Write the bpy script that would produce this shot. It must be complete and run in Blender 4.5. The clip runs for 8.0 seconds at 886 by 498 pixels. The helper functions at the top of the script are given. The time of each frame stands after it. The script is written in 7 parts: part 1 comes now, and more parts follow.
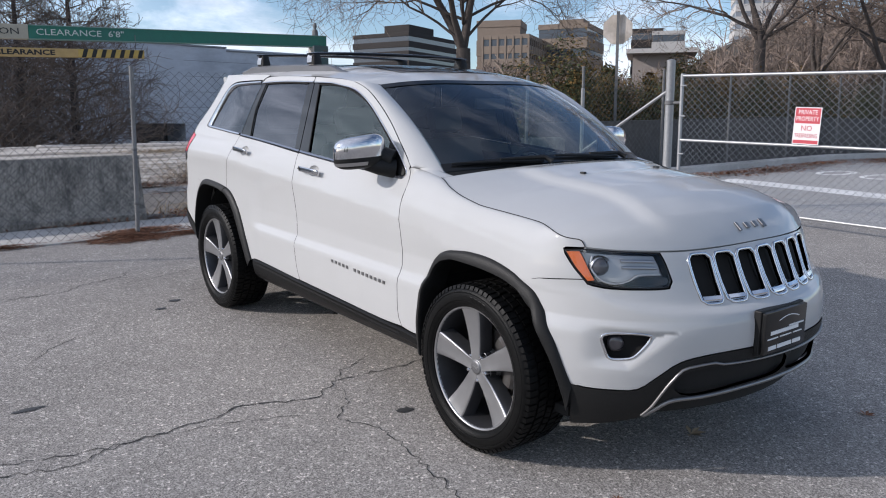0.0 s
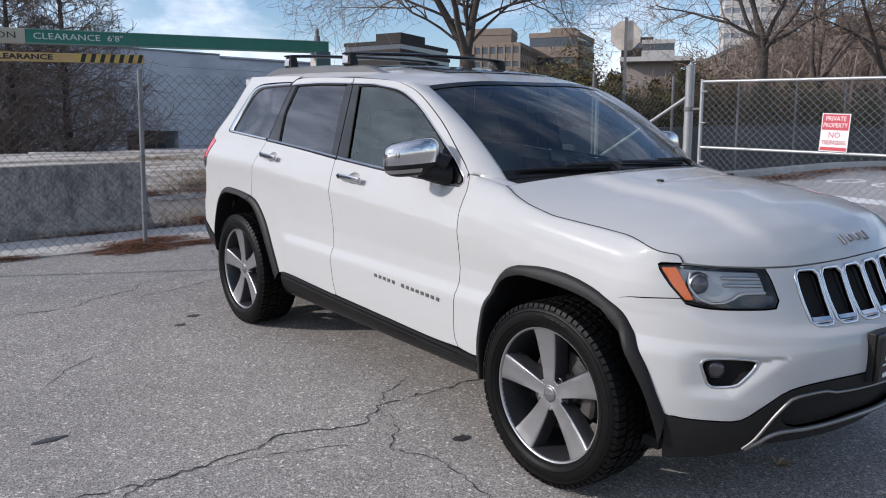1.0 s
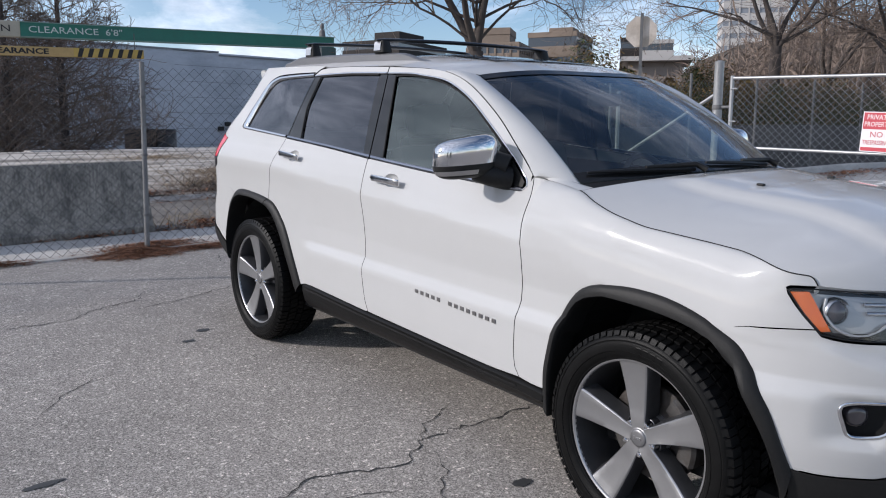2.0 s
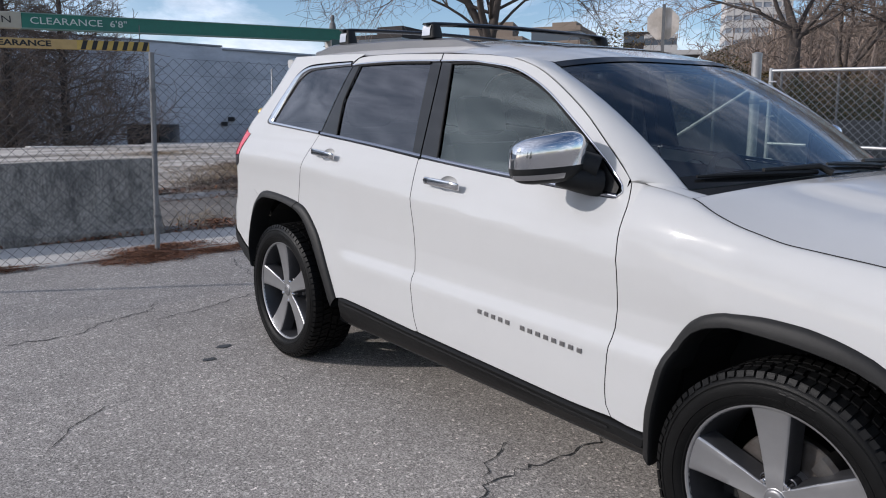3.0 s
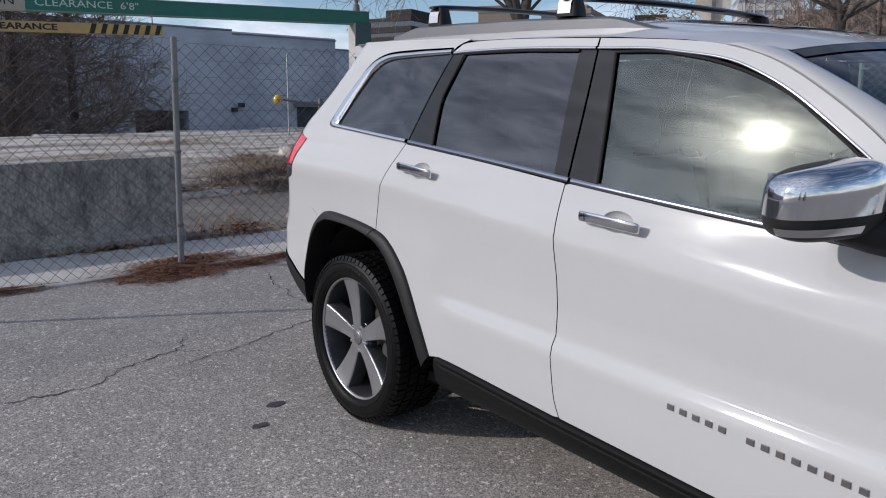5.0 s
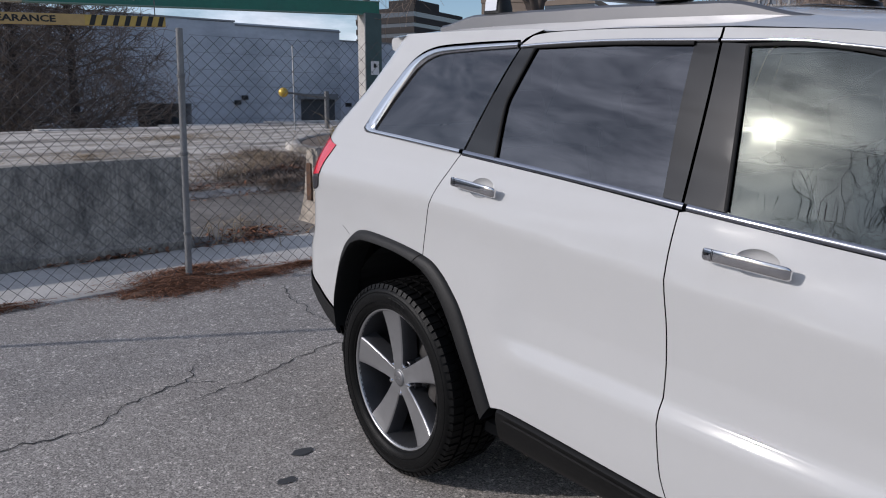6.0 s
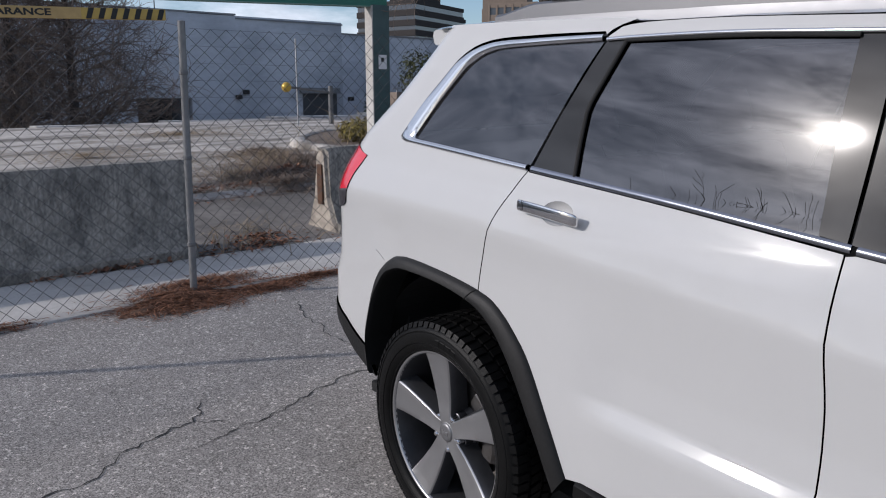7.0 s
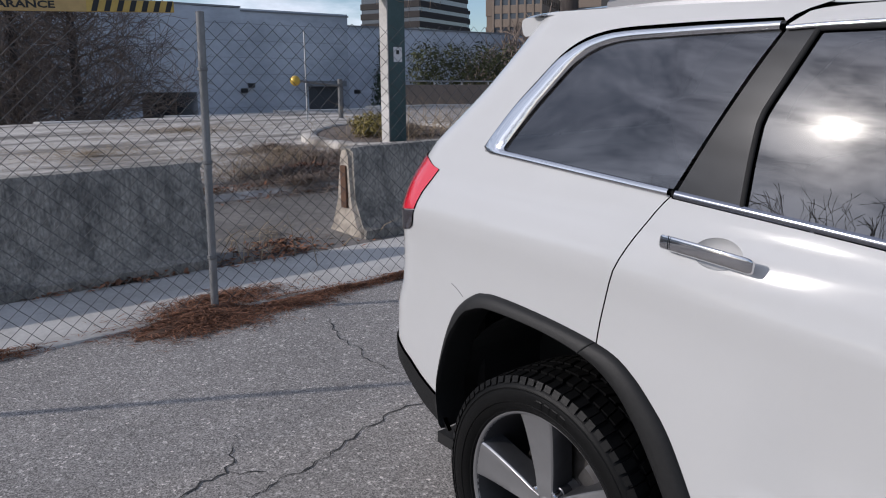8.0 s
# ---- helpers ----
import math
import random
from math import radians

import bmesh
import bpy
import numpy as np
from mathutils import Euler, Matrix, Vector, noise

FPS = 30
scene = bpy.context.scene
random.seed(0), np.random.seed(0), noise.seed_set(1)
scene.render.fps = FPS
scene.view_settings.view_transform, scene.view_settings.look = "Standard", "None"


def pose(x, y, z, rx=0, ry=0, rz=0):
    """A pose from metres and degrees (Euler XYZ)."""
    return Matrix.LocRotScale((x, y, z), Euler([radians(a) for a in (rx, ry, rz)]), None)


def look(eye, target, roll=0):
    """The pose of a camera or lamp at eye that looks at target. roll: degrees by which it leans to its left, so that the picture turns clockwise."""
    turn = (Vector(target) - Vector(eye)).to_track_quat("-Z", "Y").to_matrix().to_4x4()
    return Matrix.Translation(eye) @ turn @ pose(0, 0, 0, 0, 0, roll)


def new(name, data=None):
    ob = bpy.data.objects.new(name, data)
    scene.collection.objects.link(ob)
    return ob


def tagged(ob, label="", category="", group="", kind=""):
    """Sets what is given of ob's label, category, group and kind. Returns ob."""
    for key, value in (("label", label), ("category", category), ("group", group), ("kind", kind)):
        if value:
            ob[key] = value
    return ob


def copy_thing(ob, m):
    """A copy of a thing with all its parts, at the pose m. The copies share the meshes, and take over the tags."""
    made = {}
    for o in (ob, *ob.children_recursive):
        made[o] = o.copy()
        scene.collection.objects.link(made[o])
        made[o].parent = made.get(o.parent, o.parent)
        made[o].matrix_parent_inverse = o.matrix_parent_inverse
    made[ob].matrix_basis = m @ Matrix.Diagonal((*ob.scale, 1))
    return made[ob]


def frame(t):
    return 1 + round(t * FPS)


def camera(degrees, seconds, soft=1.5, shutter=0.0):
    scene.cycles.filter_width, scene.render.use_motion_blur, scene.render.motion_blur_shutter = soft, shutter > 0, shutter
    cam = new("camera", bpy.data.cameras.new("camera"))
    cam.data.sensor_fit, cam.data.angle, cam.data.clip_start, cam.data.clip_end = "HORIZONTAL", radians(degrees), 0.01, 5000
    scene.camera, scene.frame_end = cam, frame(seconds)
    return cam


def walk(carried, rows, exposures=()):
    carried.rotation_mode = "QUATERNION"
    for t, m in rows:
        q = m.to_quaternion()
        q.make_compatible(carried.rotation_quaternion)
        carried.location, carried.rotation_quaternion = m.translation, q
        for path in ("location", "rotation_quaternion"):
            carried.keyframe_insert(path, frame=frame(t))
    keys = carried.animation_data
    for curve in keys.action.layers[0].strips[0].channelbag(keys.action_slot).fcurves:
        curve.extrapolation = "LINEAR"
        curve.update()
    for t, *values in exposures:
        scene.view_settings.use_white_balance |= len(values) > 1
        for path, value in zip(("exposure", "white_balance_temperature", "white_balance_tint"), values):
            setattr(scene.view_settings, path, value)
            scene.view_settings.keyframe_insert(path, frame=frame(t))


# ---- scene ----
cam = camera(59.2, 8.0, soft=1.05)
PATH = [
    (0, (4.026, -3.054, 1.333), (2.457, -1.851, 1.031), 0.09),
    (0.5, (3.801, -3.107, 1.321), (2.239, -1.892, 1.030), 0.07),
    (1, (3.582, -3.123, 1.314), (2.027, -1.897, 1.032), 0.16),
    (1.5, (3.318, -3.066, 1.300), (1.768, -1.834, 1.021), 0.28),
    (3, (2.501, -2.914, 1.306), (0.951, -1.685, 1.011), 0.34),
    (3.5, (2.254, -2.853, 1.327), (0.705, -1.623, 1.027), 0.35),
    (4, (1.979, -2.817, 1.345), (0.430, -1.591, 1.034), 0.33),
    (4.5, (1.721, -2.763, 1.370), (0.169, -1.544, 1.048), 0.34),
    (6, (0.936, -2.539, 1.447), (-0.620, -1.334, 1.091), 0.09),
    (6.5, (0.683, -2.459, 1.463), (-0.872, -1.254, 1.099), -0.02),
    (7, (0.450, -2.383, 1.485), (-1.105, -1.182, 1.112), -0.14),
    (7.5, (0.189, -2.343, 1.511), (-1.367, -1.147, 1.125), -0.34),
    (8, (-0.083, -2.289, 1.520), (-1.641, -1.098, 1.127), -0.49),
]
walk(cam, [(t, look(eye, target, roll)) for t, eye, target, roll in PATH], [(0.0, 0.33, 6400, 14), (1.5, 0.31, 6400, 14), (3.0, 0.22, 6390, 14), (4.5, 0.09, 6370, 14), (6.0, -0.05, 6360, 15), (8.0, 0.03, 6370, 15)])
# ---- sky and sun ----
SUN_AZ, SUN_EL = radians(-117), radians(23.7)
to_sun = Vector((math.cos(SUN_EL) * math.cos(SUN_AZ), math.cos(SUN_EL) * math.sin(SUN_AZ), math.sin(SUN_EL)))
world = bpy.data.worlds.new("sky")
scene.world = world
world.use_nodes = True
wt = world.node_tree
wt.nodes.clear()
w_out, w_bg = wt.nodes.new("ShaderNodeOutputWorld"), wt.nodes.new("ShaderNodeBackground")
sky = wt.nodes.new("ShaderNodeTexSky")
sky.sky_type, sky.sun_disc = "NISHITA", False
sky.sun_elevation, sky.sun_rotation = SUN_EL, radians(90) - SUN_AZ
sky.air_density, sky.dust_density, sky.ozone_density = 1.0, 0.25, 3.0
# thin clouds over the blue
w_co, w_map = wt.nodes.new("ShaderNodeTexCoord"), wt.nodes.new("ShaderNodeMapping")
w_map.inputs["Scale"].default_value = (1.0, 1.0, 3.0)
w_noise, w_ramp = wt.nodes.new("ShaderNodeTexNoise"), wt.nodes.new("ShaderNodeValToRGB")
w_noise.inputs["Scale"].default_value, w_noise.inputs["Detail"].default_value = 3.4, 9.0
w_noise.inputs["Roughness"].default_value, w_noise.inputs["Distortion"].default_value = 0.60, 0.25
w_ramp.color_ramp.elements[0].position, w_ramp.color_ramp.elements[1].position = 0.47, 0.66
w_mix = wt.nodes.new("ShaderNodeMix")
w_mix.data_type = "RGBA"
# clouds shine brighter towards the sun
w_dot, w_max, w_pow, w_lit = (wt.nodes.new("ShaderNode" + k) for k in ("VectorMath", "Math", "Math", "MapRange"))
w_dot.operation, w_max.operation, w_pow.operation = "DOT_PRODUCT", "MAXIMUM", "POWER"
w_dot.inputs[1].default_value = to_sun
w_max.inputs[1].default_value, w_pow.inputs[1].default_value = 0.0, 14.0
w_lit.inputs["To Min"].default_value, w_lit.inputs["To Max"].default_value = 1.0, 1.6
w_tone = wt.nodes.new("ShaderNodeVectorMath")
w_tone.operation = "SCALE"
w_tone.inputs[0].default_value = (8.7, 9.2, 10.2)
wt.links.new(w_co.outputs["Generated"], w_dot.inputs[0])
wt.links.new(w_dot.outputs["Value"], w_max.inputs[0])
wt.links.new(w_max.outputs["Value"], w_pow.inputs[0])
wt.links.new(w_pow.outputs["Value"], w_lit.inputs["Value"])
# thick and thin parts of the clouds
w_thick, w_shade, w_both = wt.nodes.new("ShaderNodeTexNoise"), wt.nodes.new("ShaderNodeMapRange"), wt.nodes.new("ShaderNodeMath")
w_thick.inputs["Scale"].default_value, w_thick.inputs["Detail"].default_value, w_thick.inputs["Distortion"].default_value = 6.5, 9.0, 0.25
w_thick.inputs["Roughness"].default_value = 0.62
w_shade.inputs["From Min"].default_value, w_shade.inputs["From Max"].default_value = 0.36, 0.62
w_shade.inputs["To Max"].default_value = 1.20
w_belly = wt.nodes.new("ShaderNodeMapRange")
w_belly.inputs["From Min"].default_value, w_belly.inputs["From Max"].default_value = -0.2, 0.75
w_belly.inputs["To Min"].default_value, w_belly.inputs["To Max"].default_value = 0.88, 0.34
wt.links.new(w_dot.outputs["Value"], w_belly.inputs["Value"])
wt.links.new(w_belly.outputs["Result"], w_shade.inputs["To Min"])
w_both.operation = "MULTIPLY"
wt.links.new(w_map.outputs["Vector"], w_thick.inputs["Vector"])
wt.links.new(w_thick.outputs["Fac"], w_shade.inputs["Value"])
wt.links.new(w_lit.outputs["Result"], w_both.inputs[0])
wt.links.new(w_shade.outputs["Result"], w_both.inputs[1])
wt.links.new(w_both.outputs["Value"], w_tone.inputs["Scale"])
wt.links.new(w_tone.outputs["Vector"], w_mix.inputs["B"])
wt.links.new(w_co.outputs["Generated"], w_map.inputs["Vector"])
wt.links.new(w_map.outputs["Vector"], w_noise.inputs["Vector"])
wt.links.new(w_noise.outputs["Fac"], w_ramp.inputs["Fac"])
# more cloud low in the sky, a clearer zenith
w_sep, w_low, w_cover = wt.nodes.new("ShaderNodeSeparateXYZ"), wt.nodes.new("ShaderNodeMapRange"), wt.nodes.new("ShaderNodeMath")
w_low.inputs["From Min"].default_value, w_low.inputs["From Max"].default_value = 0.0, 0.8
w_low.inputs["To Min"].default_value, w_low.inputs["To Max"].default_value = 0.72, 0.22
w_cover.operation, w_cover.use_clamp = "MULTIPLY", True
wt.links.new(w_co.outputs["Generated"], w_sep.inputs["Vector"])
wt.links.new(w_sep.outputs["Z"], w_low.inputs["Value"])
wt.links.new(w_ramp.outputs["Color"], w_cover.inputs[0])
wt.links.new(w_low.outputs["Result"], w_cover.inputs[1])
# a veil of cloud over the sun's half of the sky
w_half, w_most = wt.nodes.new("ShaderNodeMapRange"), wt.nodes.new("ShaderNodeMath")
w_half.inputs["From Min"].default_value, w_half.inputs["From Max"].default_value = 0.15, 0.70
w_half.inputs["To Min"].default_value, w_half.inputs["To Max"].default_value = 0.0, 0.60
w_most.operation = "MAXIMUM"
wt.links.new(w_dot.outputs["Value"], w_half.inputs["Value"])
wt.links.new(w_cover.outputs["Value"], w_most.inputs[0])
wt.links.new(w_half.outputs["Result"], w_most.inputs[1])
wt.links.new(w_most.outputs["Value"], w_mix.inputs["Factor"])
wt.links.new(sky.outputs["Color"], w_mix.inputs["A"])
# haze round the sun
w_halo, w_warm, w_sum = wt.nodes.new("ShaderNodeMath"), wt.nodes.new("ShaderNodeVectorMath"), wt.nodes.new("ShaderNodeVectorMath")
w_halo.operation, w_warm.operation, w_sum.operation = "POWER", "SCALE", "ADD"
w_halo.inputs[1].default_value = 300.0
w_warm.inputs[0].default_value = (32.0, 30.0, 25.8)
wt.links.new(w_max.outputs["Value"], w_halo.inputs[0])
w_core, w_gain, w_glow, w_veil = (wt.nodes.new("ShaderNodeMath") for _ in range(4))
w_core.operation, w_gain.operation, w_glow.operation, w_veil.operation = "POWER", "MULTIPLY", "ADD", "MULTIPLY"
w_core.inputs[1].default_value, w_gain.inputs[1].default_value = 3200.0, 4.0
wt.links.new(w_max.outputs["Value"], w_core.inputs[0])
wt.links.new(w_core.outputs["Value"], w_gain.inputs[0])
wt.links.new(w_halo.outputs["Value"], w_glow.inputs[0])
wt.links.new(w_gain.outputs["Value"], w_glow.inputs[1])
wt.links.new(w_glow.outputs["Value"], w_veil.inputs[0])
wt.links.new(w_shade.outputs["Result"], w_veil.inputs[1])
wt.links.new(w_veil.outputs["Value"], w_warm.inputs["Scale"])
wt.links.new(w_mix.outputs["Result"], w_sum.inputs[0])
wt.links.new(w_warm.outputs["Vector"], w_sum.inputs[1])
wt.links.new(w_sum.outputs["Vector"], w_bg.inputs["Color"])
w_bg.inputs["Strength"].default_value = 0.119
wt.links.new(w_bg.outputs["Background"], w_out.inputs["Surface"])
sun = new("sun", bpy.data.lights.new("sun", "SUN"))
sun.data.energy, sun.data.angle, sun.data.color = 2.75, radians(0.6), (1.0, 0.955, 0.90)
sun.matrix_world = look(to_sun * 50, (0, 0, 0))
scene.view_settings.exposure = 0.0
# ---- materials ----
def rgb(v):
    return (v, v, v) if isinstance(v, (int, float)) else v


def mat(name, base, rough=0.6, metal=0.0, vary=0.0, size=1.0, second=None, patch=0.0, patch_size=0.2, bump=0.0, bump_size=60.0, coat=0.0, spec=0.5, per_piece=0.0, stretch=(1, 1, 1), rough_vary=0.0):
    """A surface: base colour, fine grain (vary, size per metre), stains towards a second colour (patch), fine relief."""
    m = bpy.data.materials.new(name)
    m.use_nodes = True
    t = m.node_tree
    p = t.nodes["Principled BSDF"]
    base = rgb(base)
    p.inputs["Base Color"].default_value = (*base, 1)
    p.inputs["Roughness"].default_value, p.inputs["Metallic"].default_value = rough, metal
    p.inputs["Coat Weight"].default_value, p.inputs["Specular IOR Level"].default_value = coat, spec
    p.inputs["Coat Roughness"].default_value = 0.05
    co = t.nodes.new("ShaderNodeTexCoord")
    mp = t.nodes.new("ShaderNodeMapping")
    mp.inputs["Scale"].default_value = stretch
    t.links.new(co.outputs["Object"], mp.inputs["Vector"])

    def grain(scale, detail=5.0, rough_=0.6):
        n = t.nodes.new("ShaderNodeTexNoise")
        n.inputs["Scale"].default_value, n.inputs["Detail"].default_value, n.inputs["Roughness"].default_value = scale, detail, rough_
        t.links.new(mp.outputs["Vector"], n.inputs["Vector"])
        return n

    colour = None
    if patch:
        n = grain(patch_size, 8.0, 0.62)
        r = t.nodes.new("ShaderNodeMapRange")
        r.inputs["From Min"].default_value, r.inputs["From Max"].default_value, r.inputs["To Max"].default_value = 0.42, 0.62, patch
        t.links.new(n.outputs["Fac"], r.inputs["Value"])
        x = t.nodes.new("ShaderNodeMix")
        x.data_type = "RGBA"
        x.inputs["A"].default_value, x.inputs["B"].default_value = (*base, 1), (*rgb(second if second is not None else tuple(c * 0.6 for c in base)), 1)
        t.links.new(r.outputs["Result"], x.inputs["Factor"])
        colour = x.outputs["Result"]
    if vary or per_piece:
        x = t.nodes.new("ShaderNodeHueSaturation")
        value = None
        if vary:
            n = grain(size, 6.0, 0.7)
            r = t.nodes.new("ShaderNodeMapRange")
            r.inputs["From Min"].default_value, r.inputs["From Max"].default_value = 0.25, 0.75
            r.inputs["To Min"].default_value, r.inputs["To Max"].default_value = 1 - vary, 1 + vary
            t.links.new(n.outputs["Fac"], r.inputs["Value"])
            value = r.outputs["Result"]
        if per_piece:
            o = t.nodes.new("ShaderNodeNewGeometry")
            r = t.nodes.new("ShaderNodeMapRange")
            r.inputs["To Min"].default_value, r.inputs["To Max"].default_value = 1 - per_piece, 1 + per_piece
            t.links.new(o.outputs["Random Per Island"], r.inputs["Value"])
            if value:
                mul = t.nodes.new("ShaderNodeMath")
                mul.operation = "MULTIPLY"
                t.links.new(value, mul.inputs[0])
                t.links.new(r.outputs["Result"], mul.inputs[1])
                value = mul.outputs["Value"]
            else:
                value = r.outputs["Result"]
        t.links.new(value, x.inputs["Value"])
        if colour:
            t.links.new(colour, x.inputs["Color"])
        else:
            x.inputs["Color"].default_value = (*base, 1)
        colour = x.outputs["Color"]
    if colour:
        t.links.new(colour, p.inputs["Base Color"])
    if rough_vary:
        n = grain(3.0, 6.0, 0.7)
        r = t.nodes.new("ShaderNodeMapRange")
        r.inputs["From Min"].default_value, r.inputs["From Max"].default_value = 0.3, 0.7
        r.inputs["To Min"].default_value, r.inputs["To Max"].default_value = max(rough - rough_vary, 0), min(rough + rough_vary, 1)
        t.links.new(n.outputs["Fac"], r.inputs["Value"])
        t.links.new(r.outputs["Result"], p.inputs["Roughness"])
    if bump:
        n = grain(bump_size, 4.0, 0.6)
        b = t.nodes.new("ShaderNodeBump")
        b.inputs["Strength"].default_value, b.inputs["Distance"].default_value = bump, 0.01
        t.links.new(n.outputs["Fac"], b.inputs["Height"])
        t.links.new(b.outputs["Normal"], p.inputs["Normal"])
    return m


def glass_mat(name, tint, see, rough=0.0, ior=2.0, gleam=(1, 1, 1)):
    """Thin tinted pane: lets the tint through straight, and mirrors as glass does."""
    m = bpy.data.materials.new(name)
    m.use_nodes = True
    t = m.node_tree
    t.nodes.clear()
    out, mix, clear, gloss, face, power, share = (t.nodes.new("ShaderNode" + k) for k in ("OutputMaterial", "MixShader", "BsdfTransparent", "BsdfGlossy", "LayerWeight", "Math", "MapRange"))
    clear.inputs["Color"].default_value = (*[c * see for c in tint], 1)
    gloss.inputs["Roughness"].default_value = rough
    gloss.inputs["Color"].default_value = (*gleam, 1)
    face.inputs["Blend"].default_value = 0.5
    power.operation = "POWER"
    power.inputs[1].default_value = 4.6
    share.inputs["To Min"].default_value = ((ior - 1) / (ior + 1)) ** 2
    t.links.new(face.outputs["Facing"], power.inputs[0])
    t.links.new(power.outputs["Value"], share.inputs["Value"])
    t.links.new(share.outputs["Result"], mix.inputs["Fac"])
    t.links.new(clear.outputs["BSDF"], mix.inputs[1])
    t.links.new(gloss.outputs["BSDF"], mix.inputs[2])
    t.links.new(mix.outputs["Shader"], out.inputs["Surface"])
    return m


PAINT = mat("white_paint", (0.470, 0.470, 0.464), 0.30, spec=0.0, coat=1.0, vary=0.012, size=6.0, bump=0.012, bump_size=25.0)
BLACK_PLASTIC = mat("black_plastic", 0.014, 0.50, spec=0.22, vary=0.2, size=90.0, bump=0.12, bump_size=900.0)
SILL_BLACK = mat("sill_black", 0.006, 0.42, spec=0.18, vary=0.2, size=60.0, bump=0.06, bump_size=700.0)
GLOSS_BLACK = mat("gloss_black", 0.010, 0.3, spec=0.05, coat=0.75)
DARK = mat("dark_lining", 0.008, 0.9, vary=0.2, size=20.0)
CHROME = mat("chrome", (0.66, 0.66, 0.67), 0.09, 1.0, rough_vary=0.03)
SATIN = mat("satin_silver", (0.50, 0.50, 0.51), 0.30, 1.0, rough_vary=0.06)
RUBBER = mat("tyre_rubber", 0.005, 0.45, spec=0.12, vary=0.35, size=30.0, bump=0.15, bump_size=300.0, rough_vary=0.12)
ALLOY = mat("grey_alloy", (0.38, 0.38, 0.385), 0.34, 0.85, vary=0.05, size=20.0, rough_vary=0.05)
ALLOY_DARK = mat("alloy_barrel", (0.10, 0.101, 0.108), 0.42, 0.8, vary=0.15, size=15.0)
STEEL = mat("brake_steel", (0.13, 0.125, 0.12), 0.5, 0.9, vary=0.2, size=30.0, patch=0.5, patch_size=12.0, second=(0.06, 0.032, 0.02))
TINT = glass_mat("privacy_glass", (0.9, 0.92, 1.0), 0.10, gleam=(0.96, 0.96, 0.99))
PALE_GLASS = glass_mat("window_glass", (0.90, 1.0, 0.93), 0.66, gleam=(0.93, 1.0, 0.93))
SHIELD = glass_mat("windscreen_glass", (0.92, 1.0, 0.97), 0.80)
CLEAR = glass_mat("lamp_glass", (1, 1, 1), 0.96, ior=1.45)
DULL_SILVER = mat("dull_silver", (0.26, 0.255, 0.255), 0.38, 0.9, rough_vary=0.06)
SATIN_CHROME = mat("satin_chrome", (0.27, 0.28, 0.315), 0.16, 1.0, rough_vary=0.04)
AMBER = mat("amber_plastic", (0.62, 0.125, 0.02), 0.3, coat=0.5)
RED_LENS = mat("red_lens", (0.62, 0.012, 0.03), 0.12, coat=1.0)
SMOKE_LENS = mat("dark_lens", (0.05, 0.045, 0.05), 0.12, coat=1.0)
RAIL = mat("rail_grey", (0.20, 0.20, 0.205), 0.4, 0.7, rough_vary=0.06)
LAMP_GREY = mat("lamp_housing", (0.40, 0.41, 0.42), 0.30, 0.3)
CABIN = mat("cabin_cloth", (0.035, 0.034, 0.035), 0.8, vary=0.2, size=40.0)
LEATHER = mat("seat_leather", (0.05, 0.048, 0.046), 0.5, vary=0.15, size=12.0, bump=0.1, bump_size=150.0)



